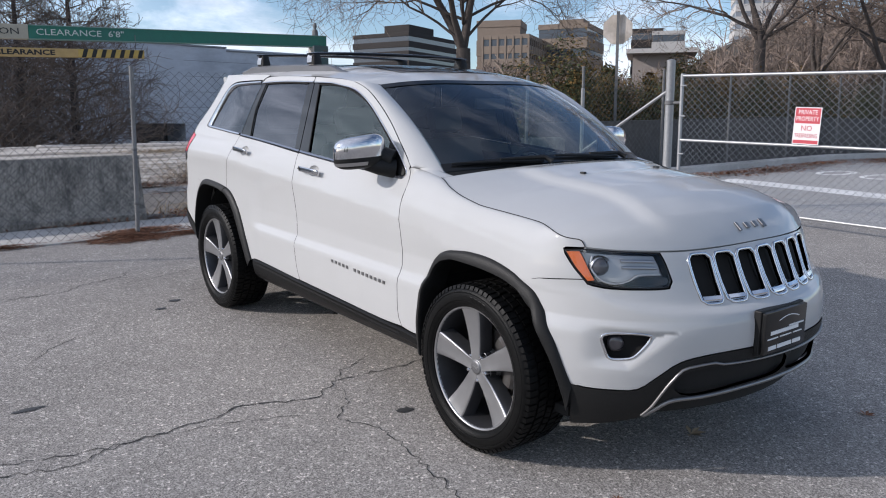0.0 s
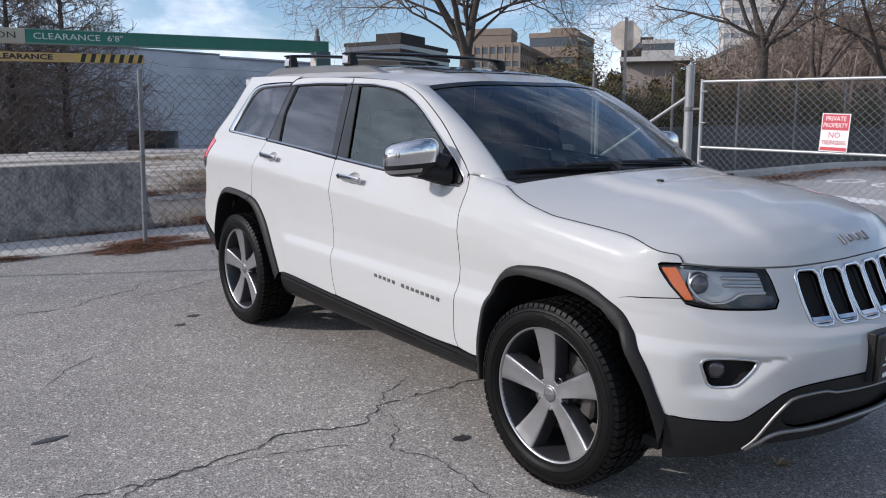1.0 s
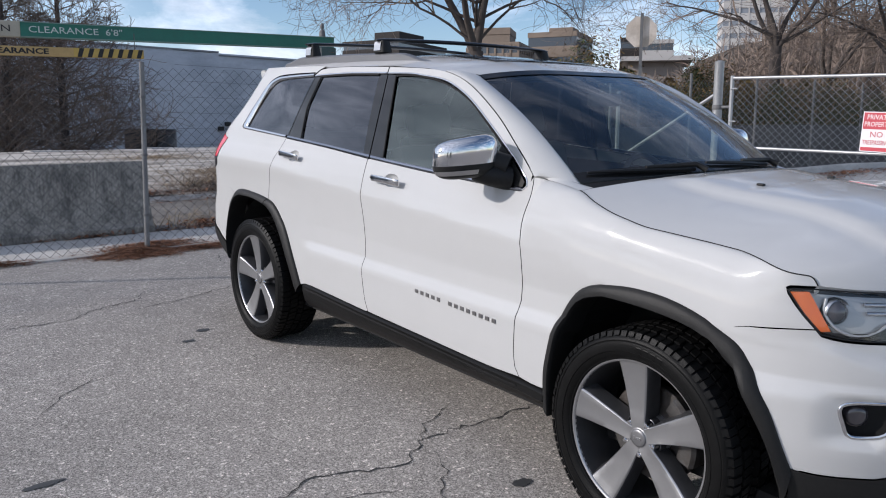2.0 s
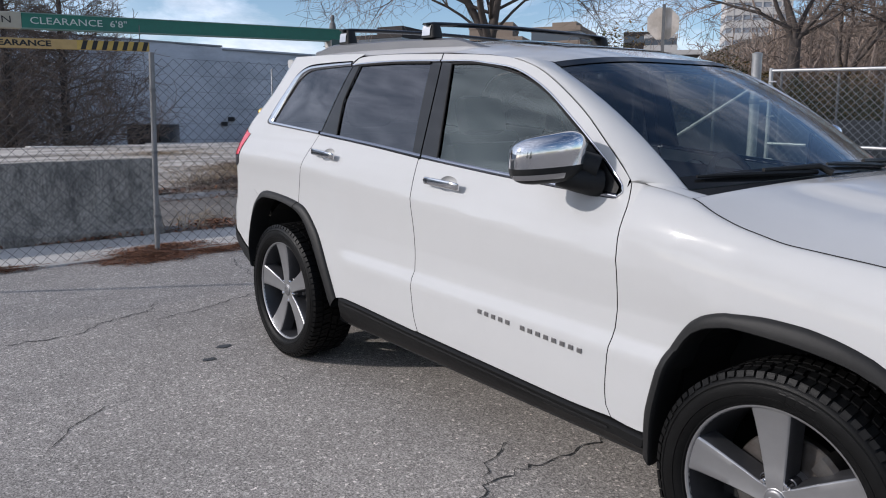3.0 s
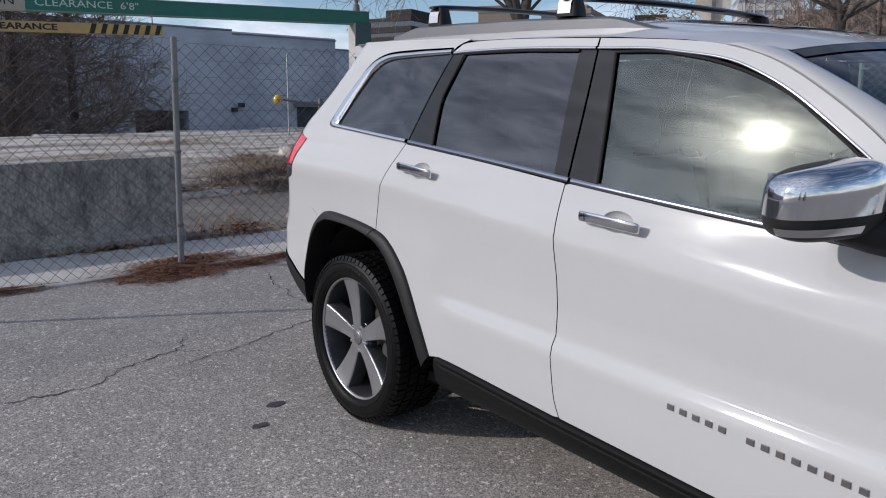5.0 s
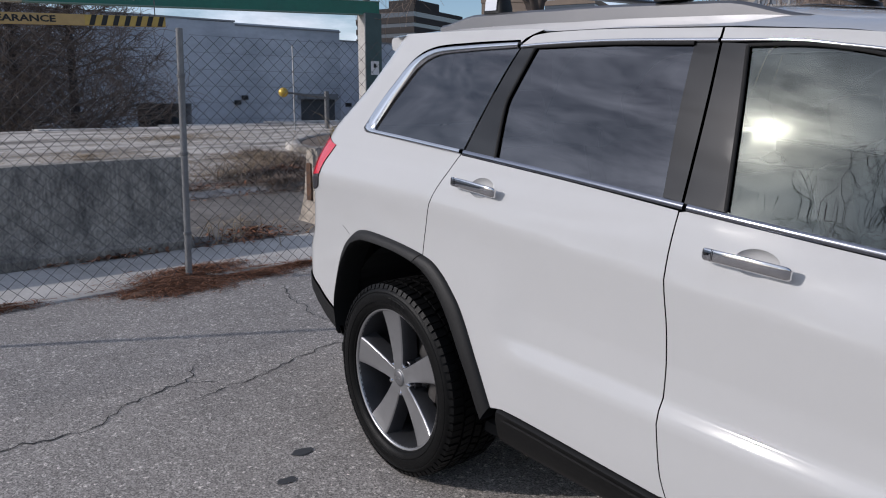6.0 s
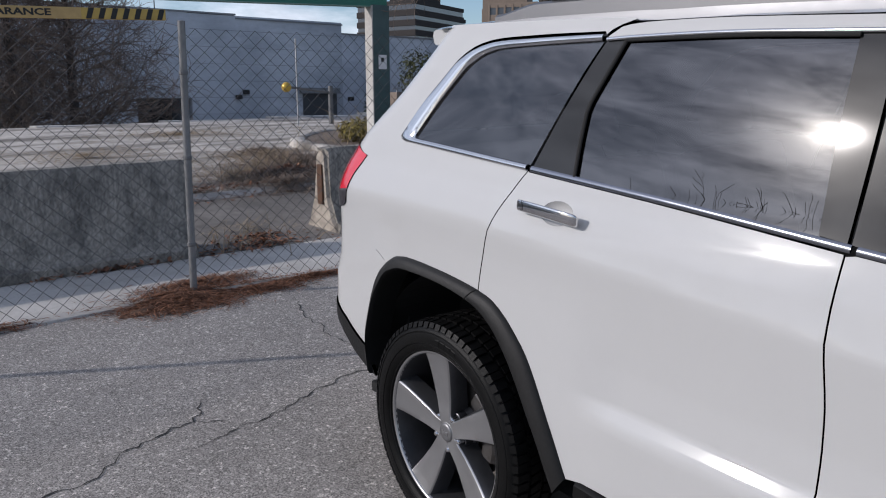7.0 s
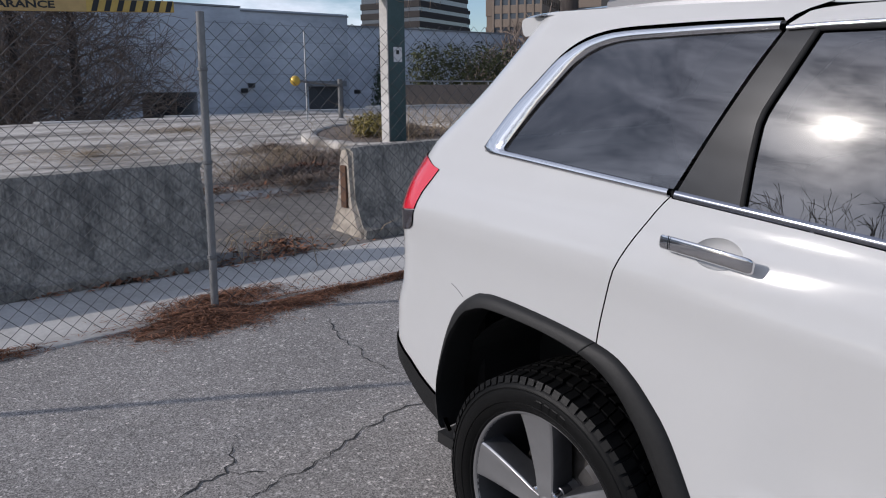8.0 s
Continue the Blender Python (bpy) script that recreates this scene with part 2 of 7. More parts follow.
def asphalt_mat(name, base):
    """Worn asphalt: pale stones of several sizes in a darker binder, faint large patches."""
    m = bpy.data.materials.new(name)
    m.use_nodes = True
    t = m.node_tree
    p = t.nodes["Principled BSDF"]
    p.inputs["Roughness"].default_value, p.inputs["Specular IOR Level"].default_value = 0.88, 0.35
    co = t.nodes.new("ShaderNodeTexCoord")

    def node(kind, **kw):
        n = t.nodes.new("ShaderNode" + kind)
        for k, v in kw.items():
            n.inputs[k].default_value = v
        return n

    def ranged(sock, a, b, c, d):
        r = node("MapRange")
        r.inputs["From Min"].default_value, r.inputs["From Max"].default_value = a, b
        r.inputs["To Min"].default_value, r.inputs["To Max"].default_value = c, d
        t.links.new(sock, r.inputs["Value"])
        return r.outputs["Result"]

    def times(a, b):
        n = node("Math")
        n.operation = "MULTIPLY"
        t.links.new(a, n.inputs[0])
        t.links.new(b, n.inputs[1])
        return n.outputs["Value"]

    vor = node("TexVoronoi", Scale=185.0)
    big = node("TexVoronoi", Scale=85.0)
    mid = node("TexNoise", Scale=120.0, Detail=3.0, Roughness=0.7)
    wide = node("TexNoise", Scale=0.5, Detail=7.0, Roughness=0.6)
    blot = node("TexNoise", Scale=4.5, Detail=5.0, Roughness=0.6)
    for n in (vor, big, mid, wide, blot):
        t.links.new(co.outputs["Object"], n.inputs["Vector"])
    sep = node("SeparateColor")
    t.links.new(vor.outputs["Color"], sep.inputs["Color"])
    sep2 = node("SeparateColor")
    t.links.new(big.outputs["Color"], sep2.inputs["Color"])
    stones = ranged(sep.outputs["Red"], 0.0, 1.0, 0.45, 1.55)
    pale = ranged(sep2.outputs["Green"], 0.86, 1.0, 1.0, 2.0)
    grain = ranged(mid.outputs["Fac"], 0.3, 0.7, 0.72, 1.28)
    large = ranged(wide.outputs["Fac"], 0.35, 0.65, 0.90, 1.10)
    small = ranged(blot.outputs["Fac"], 0.3, 0.7, 0.92, 1.08)
    value = times(times(times(stones, pale), grain), times(large, small))
    hue = node("HueSaturation", Color=(*base, 1))
    t.links.new(value, hue.inputs["Value"])
    t.links.new(hue.outputs["Color"], p.inputs["Base Color"])
    bmp = node("Bump", Strength=0.4, Distance=0.004)
    t.links.new(times(stones, grain), bmp.inputs["Height"])
    t.links.new(bmp.outputs["Normal"], p.inputs["Normal"])
    return m


ASPHALT = asphalt_mat("asphalt", (0.288, 0.266, 0.243))
PALE_ASPHALT = asphalt_mat("pale_asphalt", (0.36, 0.35, 0.338))
CRACK = mat("crack_filling", 0.032, 0.95, vary=0.3, size=60.0)
OIL = mat("oil_stain", 0.045, 0.6, vary=0.3, size=40.0)
CONCRETE = mat("old_concrete", (0.50, 0.482, 0.455), 0.9, vary=0.16, size=30.0, patch=0.6, patch_size=1.1, second=(0.31, 0.29, 0.26), bump=0.3, bump_size=90.0)
BARRIER = mat("dirty_barrier_concrete", (0.285, 0.262, 0.228), 0.9, vary=0.75, size=55.0, patch=0.75, patch_size=7.5, second=(0.095, 0.09, 0.082), bump=0.9, bump_size=45.0, stretch=(1, 1, 0.42))
DIRT = mat("dusty_slab", (0.50, 0.465, 0.42), 0.95, vary=0.6, size=11.0, patch=1.0, patch_size=0.9, second=(0.15, 0.135, 0.118), bump=0.6, bump_size=30.0, stretch=(1.3, 0.45, 1))
GALV = mat("galvanised_steel", (0.36, 0.365, 0.37), 0.5, 0.6, vary=0.12, size=25.0, rough_vary=0.1)
WIRE = mat("dark_weathered_wire", (0.060, 0.060, 0.062), 0.7, 0.2, vary=0.2, size=18.0)
POST_ZINC = mat("post_zinc", (0.22, 0.222, 0.225), 0.55, 0.4, vary=0.18, size=20.0, patch=0.5, patch_size=3.0, second=(0.15, 0.15, 0.15), rough_vary=0.1)
GALV_DULL = mat("weathered_zinc", (0.15, 0.15, 0.15), 0.75, 0.1, vary=0.2, size=18.0)
WALL_GREY = mat("painted_block", (0.54, 0.57, 0.61), 0.9, vary=0.10, size=2.2, patch=0.8, patch_size=0.22, second=(0.33, 0.36, 0.40), bump=0.2, bump_size=10.0, stretch=(1, 1, 2.5))
BARK = mat("bark", (0.075, 0.062, 0.055), 0.95, vary=0.3, size=12.0, bump=0.6, bump_size=30.0, stretch=(1, 1, 0.2))
TWIG = mat("twigs", (0.185, 0.142, 0.115), 0.95, per_piece=0.4)
GREEN_PAINT = mat("green_beam_paint", (0.008, 0.150, 0.100), 0.45, vary=0.12, size=8.0, patch=0.4, patch_size=1.5, second=(0.02, 0.12, 0.095))
YELLOW_PAINT = mat("yellow_paint", (0.55, 0.37, 0.09), 0.6, vary=0.15, size=10.0, patch=0.5, patch_size=2.0, second=(0.42, 0.26, 0.06))
BEIGE_PAINT = mat("beige_paint", (0.42, 0.38, 0.30), 0.7, vary=0.1, size=8.0)
INK = mat("black_ink", 0.015, 0.6)
PALE_INK = mat("pale_ink", (0.55, 0.60, 0.55), 0.6)
WHITE_INK = mat("white_ink", 0.75, 0.6)
SIGN_RED = mat("sign_red", (0.50, 0.055, 0.075), 0.4, vary=0.08, size=8.0)
SIGN_WHITE = mat("sign_white", (0.72, 0.70, 0.70), 0.4, vary=0.05, size=8.0)
WEATHERED = mat("weathered_sign_back", (0.50, 0.42, 0.34), 0.7, vary=0.2, size=5.0, patch=0.6, patch_size=2.5, second=(0.62, 0.56, 0.50))
NEEDLES = mat("pine_needles", (0.205, 0.092, 0.050), 0.95, per_piece=0.75)
BRUSH = mat("dead_brush", (0.20, 0.148, 0.112), 0.95, per_piece=0.6)
STRAW = mat("dry_grass", (0.33, 0.25, 0.16), 0.95, per_piece=0.45)
HEDGE = mat("hedge_leaves", (0.048, 0.055, 0.018), 0.85, per_piece=0.5)
HEDGE_BROWN = mat("hedge_brown", (0.155, 0.095, 0.03), 0.9, per_piece=0.5)
CONIFER = mat("conifer_needles", (0.022, 0.040, 0.020), 0.85, per_piece=0.5)
ROAD_PAINT = mat("road_paint", (0.80, 0.79, 0.77), 0.8, vary=0.12, size=20.0, patch=0.35, patch_size=2.0, second=(0.3, 0.3, 0.3))
# ---- building helpers ----
from mathutils.geometry import delaunay_2d_cdt

GX, GY = -0.04303, 0.02394


def ground_z(x, y):
    """The lot falls gently towards the car's nose; past the fence it flattens, and ends at a deck's edge."""
    z = GX * min(max(x, -6.0), 12.0) + GY * max(min(y, 16.0), -14.0)
    if x < -6.0:
        z += 0.024 * (-6.0 - max(x, -24.0))
    if x < -24.6:
        z -= 2.6 * min((-24.6 - x) / 2.5, 1.0)
    return z


def finish(name, verts, faces, material, parent=None, label="", smooth=False, normals=None):
    me = bpy.data.meshes.new(name)
    me.from_pydata([tuple(v) for v in verts], [], faces)
    if material:
        for m in (material if isinstance(material, (list, tuple)) else (material,)):
            me.materials.append(m)
    if smooth or normals:
        me.polygons.foreach_set("use_smooth", [True] * len(me.polygons))
    me.update()
    if normals:
        me.normals_split_custom_set_from_vertices([tuple(n) for n in normals])
    ob = new(name, me)
    if parent:
        ob.parent = parent
    if label:
        ob["label"] = label
    return ob


class Build:
    """Vertices and faces gathered for one mesh."""

    def __init__(self):
        self.v, self.f = [], []

    def add(self, verts, faces):
        n = len(self.v)
        self.v += [tuple(p) for p in verts]
        self.f += [tuple(i + n for i in f) for f in faces]
        return self

    def box(self, x0, y0, z0, x1, y1, z1, m=None, bevel=0.0):
        if bevel:
            b = bevel
            pts, fs = [], []
            bm = bmesh.new()
            bmesh.ops.create_cube(bm, size=1.0, matrix=Matrix.Translation(((x0 + x1) / 2, (y0 + y1) / 2, (z0 + z1) / 2)) @ Matrix.Diagonal((x1 - x0, y1 - y0, z1 - z0, 1)))
            bmesh.ops.bevel(bm, geom=bm.edges[:] + bm.verts[:], offset=b, segments=2, affect="EDGES", profile=0.6)
            bm.verts.index_update()
            pts = [v.co.copy() for v in bm.verts]
            fs = [[v.index for v in f.verts] for f in bm.faces]
            bm.free()
        else:
            pts = [Vector((x, y, z)) for z in (z0, z1) for y in (y0, y1) for x in (x0, x1)]
            fs = [(0, 2, 3, 1), (4, 5, 7, 6), (0, 1, 5, 4), (2, 6, 7, 3), (0, 4, 6, 2), (1, 3, 7, 5)]
        if m:
            pts = [m @ p for p in pts]
        return self.add(pts, fs)

    def tube(self, pts, radii, sides=8, caps=True):
        pts = [Vector(p) for p in pts]
        if isinstance(radii, (int, float)):
            radii = [radii] * len(pts)
        n0 = len(self.v)
        side = None
        for i, p in enumerate(pts):
            d = (pts[min(i + 1, len(pts) - 1)] - pts[max(i - 1, 0)])
            d = d.normalized() if d.length > 1e-9 else Vector((0, 0, 1))
            if side is None:
                side = d.cross(Vector((0, 0, 1)) if abs(d.z) < 0.9 else Vector((1, 0, 0))).normalized()
            side = (side - d * side.dot(d)).normalized()
            up = d.cross(side)
            for k in range(sides):
                a = 2 * math.pi * k / sides
                self.v.append(tuple(p + (side * math.cos(a) + up * math.sin(a)) * radii[i]))
        for i in range(len(pts) - 1):
            for k in range(sides):
                a, b = n0 + i * sides + k, n0 + i * sides + (k + 1) % sides
                self.f.append((a, b, b + sides, a + sides))
        if caps:
            self.f.append(tuple(n0 + k for k in reversed(range(sides))))
            self.f.append(tuple(n0 + (len(pts) - 1) * sides + k for k in range(sides)))
        return self

    def grid(self, rows, flip=False):
        n0, w = len(self.v), len(rows[0])
        for r in rows:
            self.v += [tuple(p) for p in r]
        for i in range(len(rows) - 1):
            for k in range(w - 1):
                a = n0 + i * w + k
                q = (a, a + 1, a + 1 + w, a + w)
                self.f.append(tuple(reversed(q)) if flip else q)
        return self

    def lathe(self, section, centre, axis="y", steps=64, flip=False):
        """section: (radius, along the axis)."""
        rows = []
        for i in range(steps + 1):
            a = 2 * math.pi * i / steps
            row = []
            for r, w in section:
                if axis == "y":
                    row.append((centre[0] + r * math.cos(a), centre[1] + w, centre[2] + r * math.sin(a)))
                else:
                    row.append((centre[0] + r * math.cos(a), centre[1] + r * math.sin(a), centre[2] + w))
            rows.append(row)
        return self.grid(rows, flip)

    def make(self, name, material, parent=None, label="", smooth=False):
        return finish(name, self.v, self.f, material, parent, label, smooth)


def soften(ob, degrees=35):
    """Smooth shading with hard edges kept."""
    me = ob.data
    bm = bmesh.new()
    bm.from_mesh(me)
    bmesh.ops.remove_doubles(bm, verts=bm.verts, dist=0.00005)
    bmesh.ops.recalc_face_normals(bm, faces=bm.faces)
    lim = radians(degrees)
    for f in bm.faces:
        f.smooth = True
    for e in bm.edges:
        if len(e.link_faces) == 2:
            e.smooth = e.calc_face_angle(0.0) < lim
    bm.to_mesh(me)
    bm.free()
    return ob


def thing(name, label, category, at=None, group="", kind=""):
    ob = new(name)
    ob.empty_display_size = 0.1
    if at is not None:
        ob.matrix_world = at if isinstance(at, Matrix) else Matrix.Translation(at)
    return tagged(ob, label, category, group, kind)


def rounded(points, closed=False, step=0.03):
    """A smooth curve through 2D or 3D points, at even steps."""
    pts = [Vector(p) for p in points]
    n, out = len(pts), []
    for i in range(n if closed else n - 1):
        p1, p2 = pts[i], pts[(i + 1) % n]
        p0 = pts[i - 1] if (i or closed) else p1 * 2 - p2
        p3 = pts[(i + 2) % n] if (closed or i + 2 < n) else p2 * 2 - p1
        k = max(int((p2 - p1).length / step + 0.5), 1)
        for j in range(k):
            u = j / k
            out.append(0.5 * (2 * p1 + (p2 - p0) * u + (2 * p0 - 5 * p1 + 4 * p2 - p3) * u * u + (3 * p1 - p0 - 3 * p2 + p3) * u ** 3))
    if not closed:
        out.append(pts[-1])
    return out


def chain(*runs, step=0.03):
    """One closed outline out of smooth runs that meet at corners."""
    out = []
    for r in runs:
        c = rounded(r, False, step)
        out += c if not out or (out[-1] - c[0]).length > 1e-5 else c[1:]
    if (out[0] - out[-1]).length < 1e-5:
        out.pop()
    return out


def inside(p, poly):
    hit, n = False, len(poly)
    for i in range(n):
        a, b = poly[i], poly[i - 1]
        if (a[1] > p[1]) != (b[1] > p[1]) and p[0] < (b[0] - a[0]) * (p[1] - a[1]) / (b[1] - a[1]) + a[0]:
            hit = not hit
    return hit


def fill(outline, holes=(), step=0.035):
    """Triangles over a 2D outline, with inner points for a smooth skin."""
    loops = [[Vector((p[0], p[1])) for p in outline]] + [[Vector((p[0], p[1])) for p in h] for h in holes]
    pts, edges = [], []
    for lp in loops:
        n = len(pts)
        pts += lp
        edges += [(n + i, n + (i + 1) % len(lp)) for i in range(len(lp))]
    x0, x1 = min(p.x for p in loops[0]), max(p.x for p in loops[0])
    y0, y1 = min(p.y for p in loops[0]), max(p.y for p in loops[0])
    rim = np.array([(p.x, p.y) for p in pts])
    nx, ny = int((x1 - x0) / step), int((y1 - y0) / step)
    for i in range(1, nx + 1):
        for j in range(1, ny + 1):
            q = (x0 + i * step, y0 + j * step)
            if inside(q, loops[0]) and not any(inside(q, h) for h in loops[1:]) and np.min(np.abs(rim - q).sum(axis=1)) > step * 0.45:
                pts.append(Vector(q))
    out = delaunay_2d_cdt(pts, edges, [], 0, 1e-6)
    verts, tris = out[0], out[2]
    keep = []
    for f in tris:
        c = (verts[f[0]] + verts[f[1]] + verts[f[2]]) / 3
        if inside(c, loops[0]) and not any(inside(c, h) for h in loops[1:]):
            keep.append(tuple(f))
    return verts, keep, loops


def lift(surf, p, side, off=0.0):
    """Place and outward normal of a skin point; side -1 is the car's right."""
    e = 0.002
    a = Vector(surf(p[0] + e, p[1])) - Vector(surf(p[0] - e, p[1]))
    b = Vector(surf(p[0], p[1] + e)) - Vector(surf(p[0], p[1] - e))
    n = a.cross(b)
    n = -n if n.length > 1e-12 else Vector((0, 1, 0))
    n.normalize()
    q = Vector(surf(p[0], p[1])) + n * off
    return Vector((q.x, side * q.y, q.z)), Vector((n.x, side * n.y, n.z))


def panel(name, surf, outline, material, parent, holes=(), side=-1, off=0.0, thick=0.014, step=0.035, label="", open_at=None):
    """A pressed sheet on the skin, its rim turned in. open_at: a value of s along which the rim stays flat."""
    verts, tris, loops = fill(outline, holes, step)
    P, N = zip(*[lift(surf, v, side, off) for v in verts])
    P, N, F = list(P), list(N), []
    for f in tris:
        nn = (P[f[1]] - P[f[0]]).cross(P[f[2]] - P[f[0]])
        F.append(f if nn.dot(N[f[0]]) > 0 else (f[0], f[2], f[1]))
    if thick:
        for lp in loops:
            top = [lift(surf, v, side, off) for v in lp]
            k = len(lp)
            for i in range(k):
                j = (i + 1) % k
                if open_at is not None and abs(lp[i][0] - open_at) < 1e-4 and abs(lp[j][0] - open_at) < 1e-4:
                    continue
                (a, na), (b, nb) = top[i], top[j]
                q = len(P)
                P += [a, b, b - nb * thick, a - na * thick]
                out = (b - a).cross(na)
                out = out.normalized() if out.length > 1e-9 else na
                N += [out] * 4
                F.append((q, q + 1, q + 2, q + 3))
    return finish(name, P, F, material, parent, label, normals=N)


def trim(name, surf, line, width, proud, material, parent, side=-1, closed=False, label="", off=0.0):
    """A moulding along a line on the skin."""
    P, F = [], []
    fr = [lift(surf, p, side, off) for p in line]
    n = len(fr)
    prof = [(-0.5, -0.3), (-0.5, 0.45), (-0.3, 0.92), (0.0, 1.0), (0.3, 0.92), (0.5, 0.45), (0.5, -0.3)]
    for i, (p, nn) in enumerate(fr):
        a = fr[(i - 1) % n][0] if closed or i else p
        b = fr[(i + 1) % n][0] if closed or i < n - 1 else p
        t = (b - a).normalized()
        c = nn.cross(t).normalized()
        P += [p + c * (u * width) + nn * (w * proud) for u, w in prof]
    k = len(prof)
    for i in range(n if closed else n - 1):
        j = (i + 1) % n
        for m in range(k - 1):
            F.append((i * k + m, i * k + m + 1, j * k + m + 1, j * k + m))
    if not closed:
        F += [tuple(range(k)), tuple(range((n - 1) * k, n * k))]
    ob = finish(name, P, F, material, parent, label)
    return soften(ob, 50)


def writing(name, text, height, material, m, parent=None, stretch=1.0, depth=0.001, bold=0.0):
    """Letters as a mesh; m carries the x-y plane of the letters to their place."""
    cu = bpy.data.curves.new(name, "FONT")
    cu.body, cu.size, cu.align_x, cu.align_y = text, height / 0.69, "CENTER", "CENTER"
    cu.extrude, cu.offset, cu.resolution_u = depth, bold, 2
    tmp = bpy.data.objects.new(name + "_tmp", cu)
    scene.collection.objects.link(tmp)
    me = bpy.data.meshes.new_from_object(tmp)
    bpy.data.objects.remove(tmp)
    me.transform(m @ Matrix.Diagonal((stretch, 1, 1, 1)))
    me.materials.clear()
    me.materials.append(material)
    ob = new(name, me)
    if parent:
        ob.parent = parent
    return ob


def upright(origin, right, up):
    """A frame for letters: x along right, y along up."""
    r, u = Vector(right).normalized(), Vector(up).normalized()
    n = r.cross(u)
    u = n.cross(r)
    return Matrix(((r.x, u.x, n.x, origin[0]), (r.y, u.y, n.y, origin[1]), (r.z, u.z, n.z, origin[2]), (0, 0, 0, 1)))
# ---- the car's skin: half-width h and height z over an unwrapped length s ----
def interp(v, table):
    if v <= table[0][0]:
        return table[0][1]
    for (a, fa), (b, fb) in zip(table, table[1:]):
        if v <= b:
            return fa + (fb - fa) * (v - a) / (b - a)
    return table[-1][1]


def smooth_table(table, lo, hi, n=160, passes=3, calm=9.9, calm_passes=0):
    """A table resampled and softened, so that shading has no kinks; softened further above calm."""
    xs = [lo + (hi - lo) * i / n for i in range(n + 1)]
    ys = [interp(v, table) for v in xs]
    for _ in range(passes):
        ys = [ys[0]] + [(ys[i - 1] + 2 * ys[i] + ys[i + 1]) / 4 for i in range(1, n)] + [ys[-1]]
    for _ in range(calm_passes):
        ys = [ys[i] if i in (0, n) or xs[i] < calm else (ys[i - 1] + 2 * ys[i] + ys[i + 1]) / 4 for i in range(n + 1)]
    return lo, hi, n, ys


def look_up(v, st):
    lo, hi, n, ys = st
    f = min(max((v - lo) / (hi - lo) * n, 0.0), n - 1e-6)
    i = int(f)
    u = f - i
    p1, p2 = ys[i], ys[i + 1]
    p0 = ys[i - 1] if i else p1 * 2 - p2
    p3 = ys[i + 2] if i + 2 <= n else p2 * 2 - p1
    return 0.5 * (2 * p1 + (p2 - p0) * u + (2 * p0 - 5 * p1 + 4 * p2 - p3) * u * u + (3 * p1 - p0 - 3 * p2 + p3) * u ** 3)


def ease(a, b, v):
    u = min(max((v - a) / (b - a), 0.0), 1.0)
    return u * u * (3 - 2 * u)


PROFILE = smooth_table([(0.15, .845), (0.30, .878), (0.40, .890), (0.50, .899), (0.62, .9050), (0.64, .9066), (0.656, .9062), (0.672, .9022), (0.712, .8800), (0.80, .8795), (0.90, .889),
                        (1.02, .9015), (1.034, .9012), (1.05, .897), (1.10, .8845), (1.16, .867), (1.22, .846), (1.30, .825), (1.45, .784), (1.60, .738), (1.66, .718), (1.72, .685)], 0.15, 1.75, 320, 1, 1.20, 70)
PLAIN = smooth_table([(0.15, .845), (0.30, .878), (0.45, .8925), (0.60, .897), (0.75, .8945), (0.88, .892), (0.95, .8945), (1.02, .9015), (1.034, .9012), (1.05, .897), (1.10, .8845), (1.16, .867), (1.22, .846), (1.30, .825), (1.45, .784), (1.60, .738), (1.66, .718), (1.72, .685)], 0.15, 1.75, 320, 4, 1.20, 70)
NOSE = smooth_table([(0.15, 2.20), (0.27, 2.26), (0.36, 2.34), (0.50, 2.385), (0.62, 2.395), (0.70, 2.392), (0.738, 2.380), (0.750, 2.368), (0.762, 2.335), (0.775, 2.322), (0.85, 2.28),
                     (0.94, 2.24), (1.00, 2.20), (1.06, 2.12)], 0.15, 1.1, 160, 4)
TAIL = smooth_table([(0.25, -2.35), (0.45, -2.41), (0.60, -2.45), (0.78, -2.45), (0.84, -2.42), (1.05, -2.41), (1.20, -2.39), (1.30, -2.335), (1.45, -2.175), (1.60, -2.03), (1.70, -1.955)], 0.2, 1.75, 160, 4)
SEAM_Z = smooth_table([(0.80, 1.205), (0.95, 1.19), (1.06, 1.172), (1.13, 1.145), (1.21, 1.12), (1.37, 1.085), (1.60, 1.065), (1.85, 1.04), (1.97, 1.02), (2.2, 1.0)], 0.8, 2.2, 100, 3)
SEAM_H = smooth_table([(0.80, .775), (1.06, .787), (1.13, .81), (1.25, .825), (1.37, .822), (1.60, .795), (1.85, .775), (2.2, .72)], 0.8, 2.2, 100, 3)
NOSE_EDGE = smooth_table([(1.70, .060), (2.03, .060), (2.11, .032), (2.25, .008), (2.42, -.003), (2.65, -.002), (2.8, .006)], 1.7, 2.85, 60, 4)
FRONT, FRONT_LEN, REAR_LEN = 1.70, 1.10, 0.98
UPPER = 1.18


def half_width(x, z):
    # the shoulder crease falls towards the front
    zc = z + 0.06 * (min(max(x, -1.3), 1.1) + 0.25) * ease(0.76, 0.90, z) * ease(1.24, 1.10, z)
    h = look_up(zc, PROFILE)
    h -= 0.038 * min(max((x + 0.18) / 1.03, 0.0), 1.0) * ease(1.02, 1.20, z)
    h -= 0.018 * ease(1.2, 1.75, x)
    h -= ease(-1.2, -2.0, x) * (0.008 + 0.022 * ease(1.2, 1.5, z))
    # the strip over the sill fades out towards the rear wheel
    h += ease(-0.76, -0.96, x) * (look_up(zc, PLAIN) - look_up(zc, PROFILE))
    return h


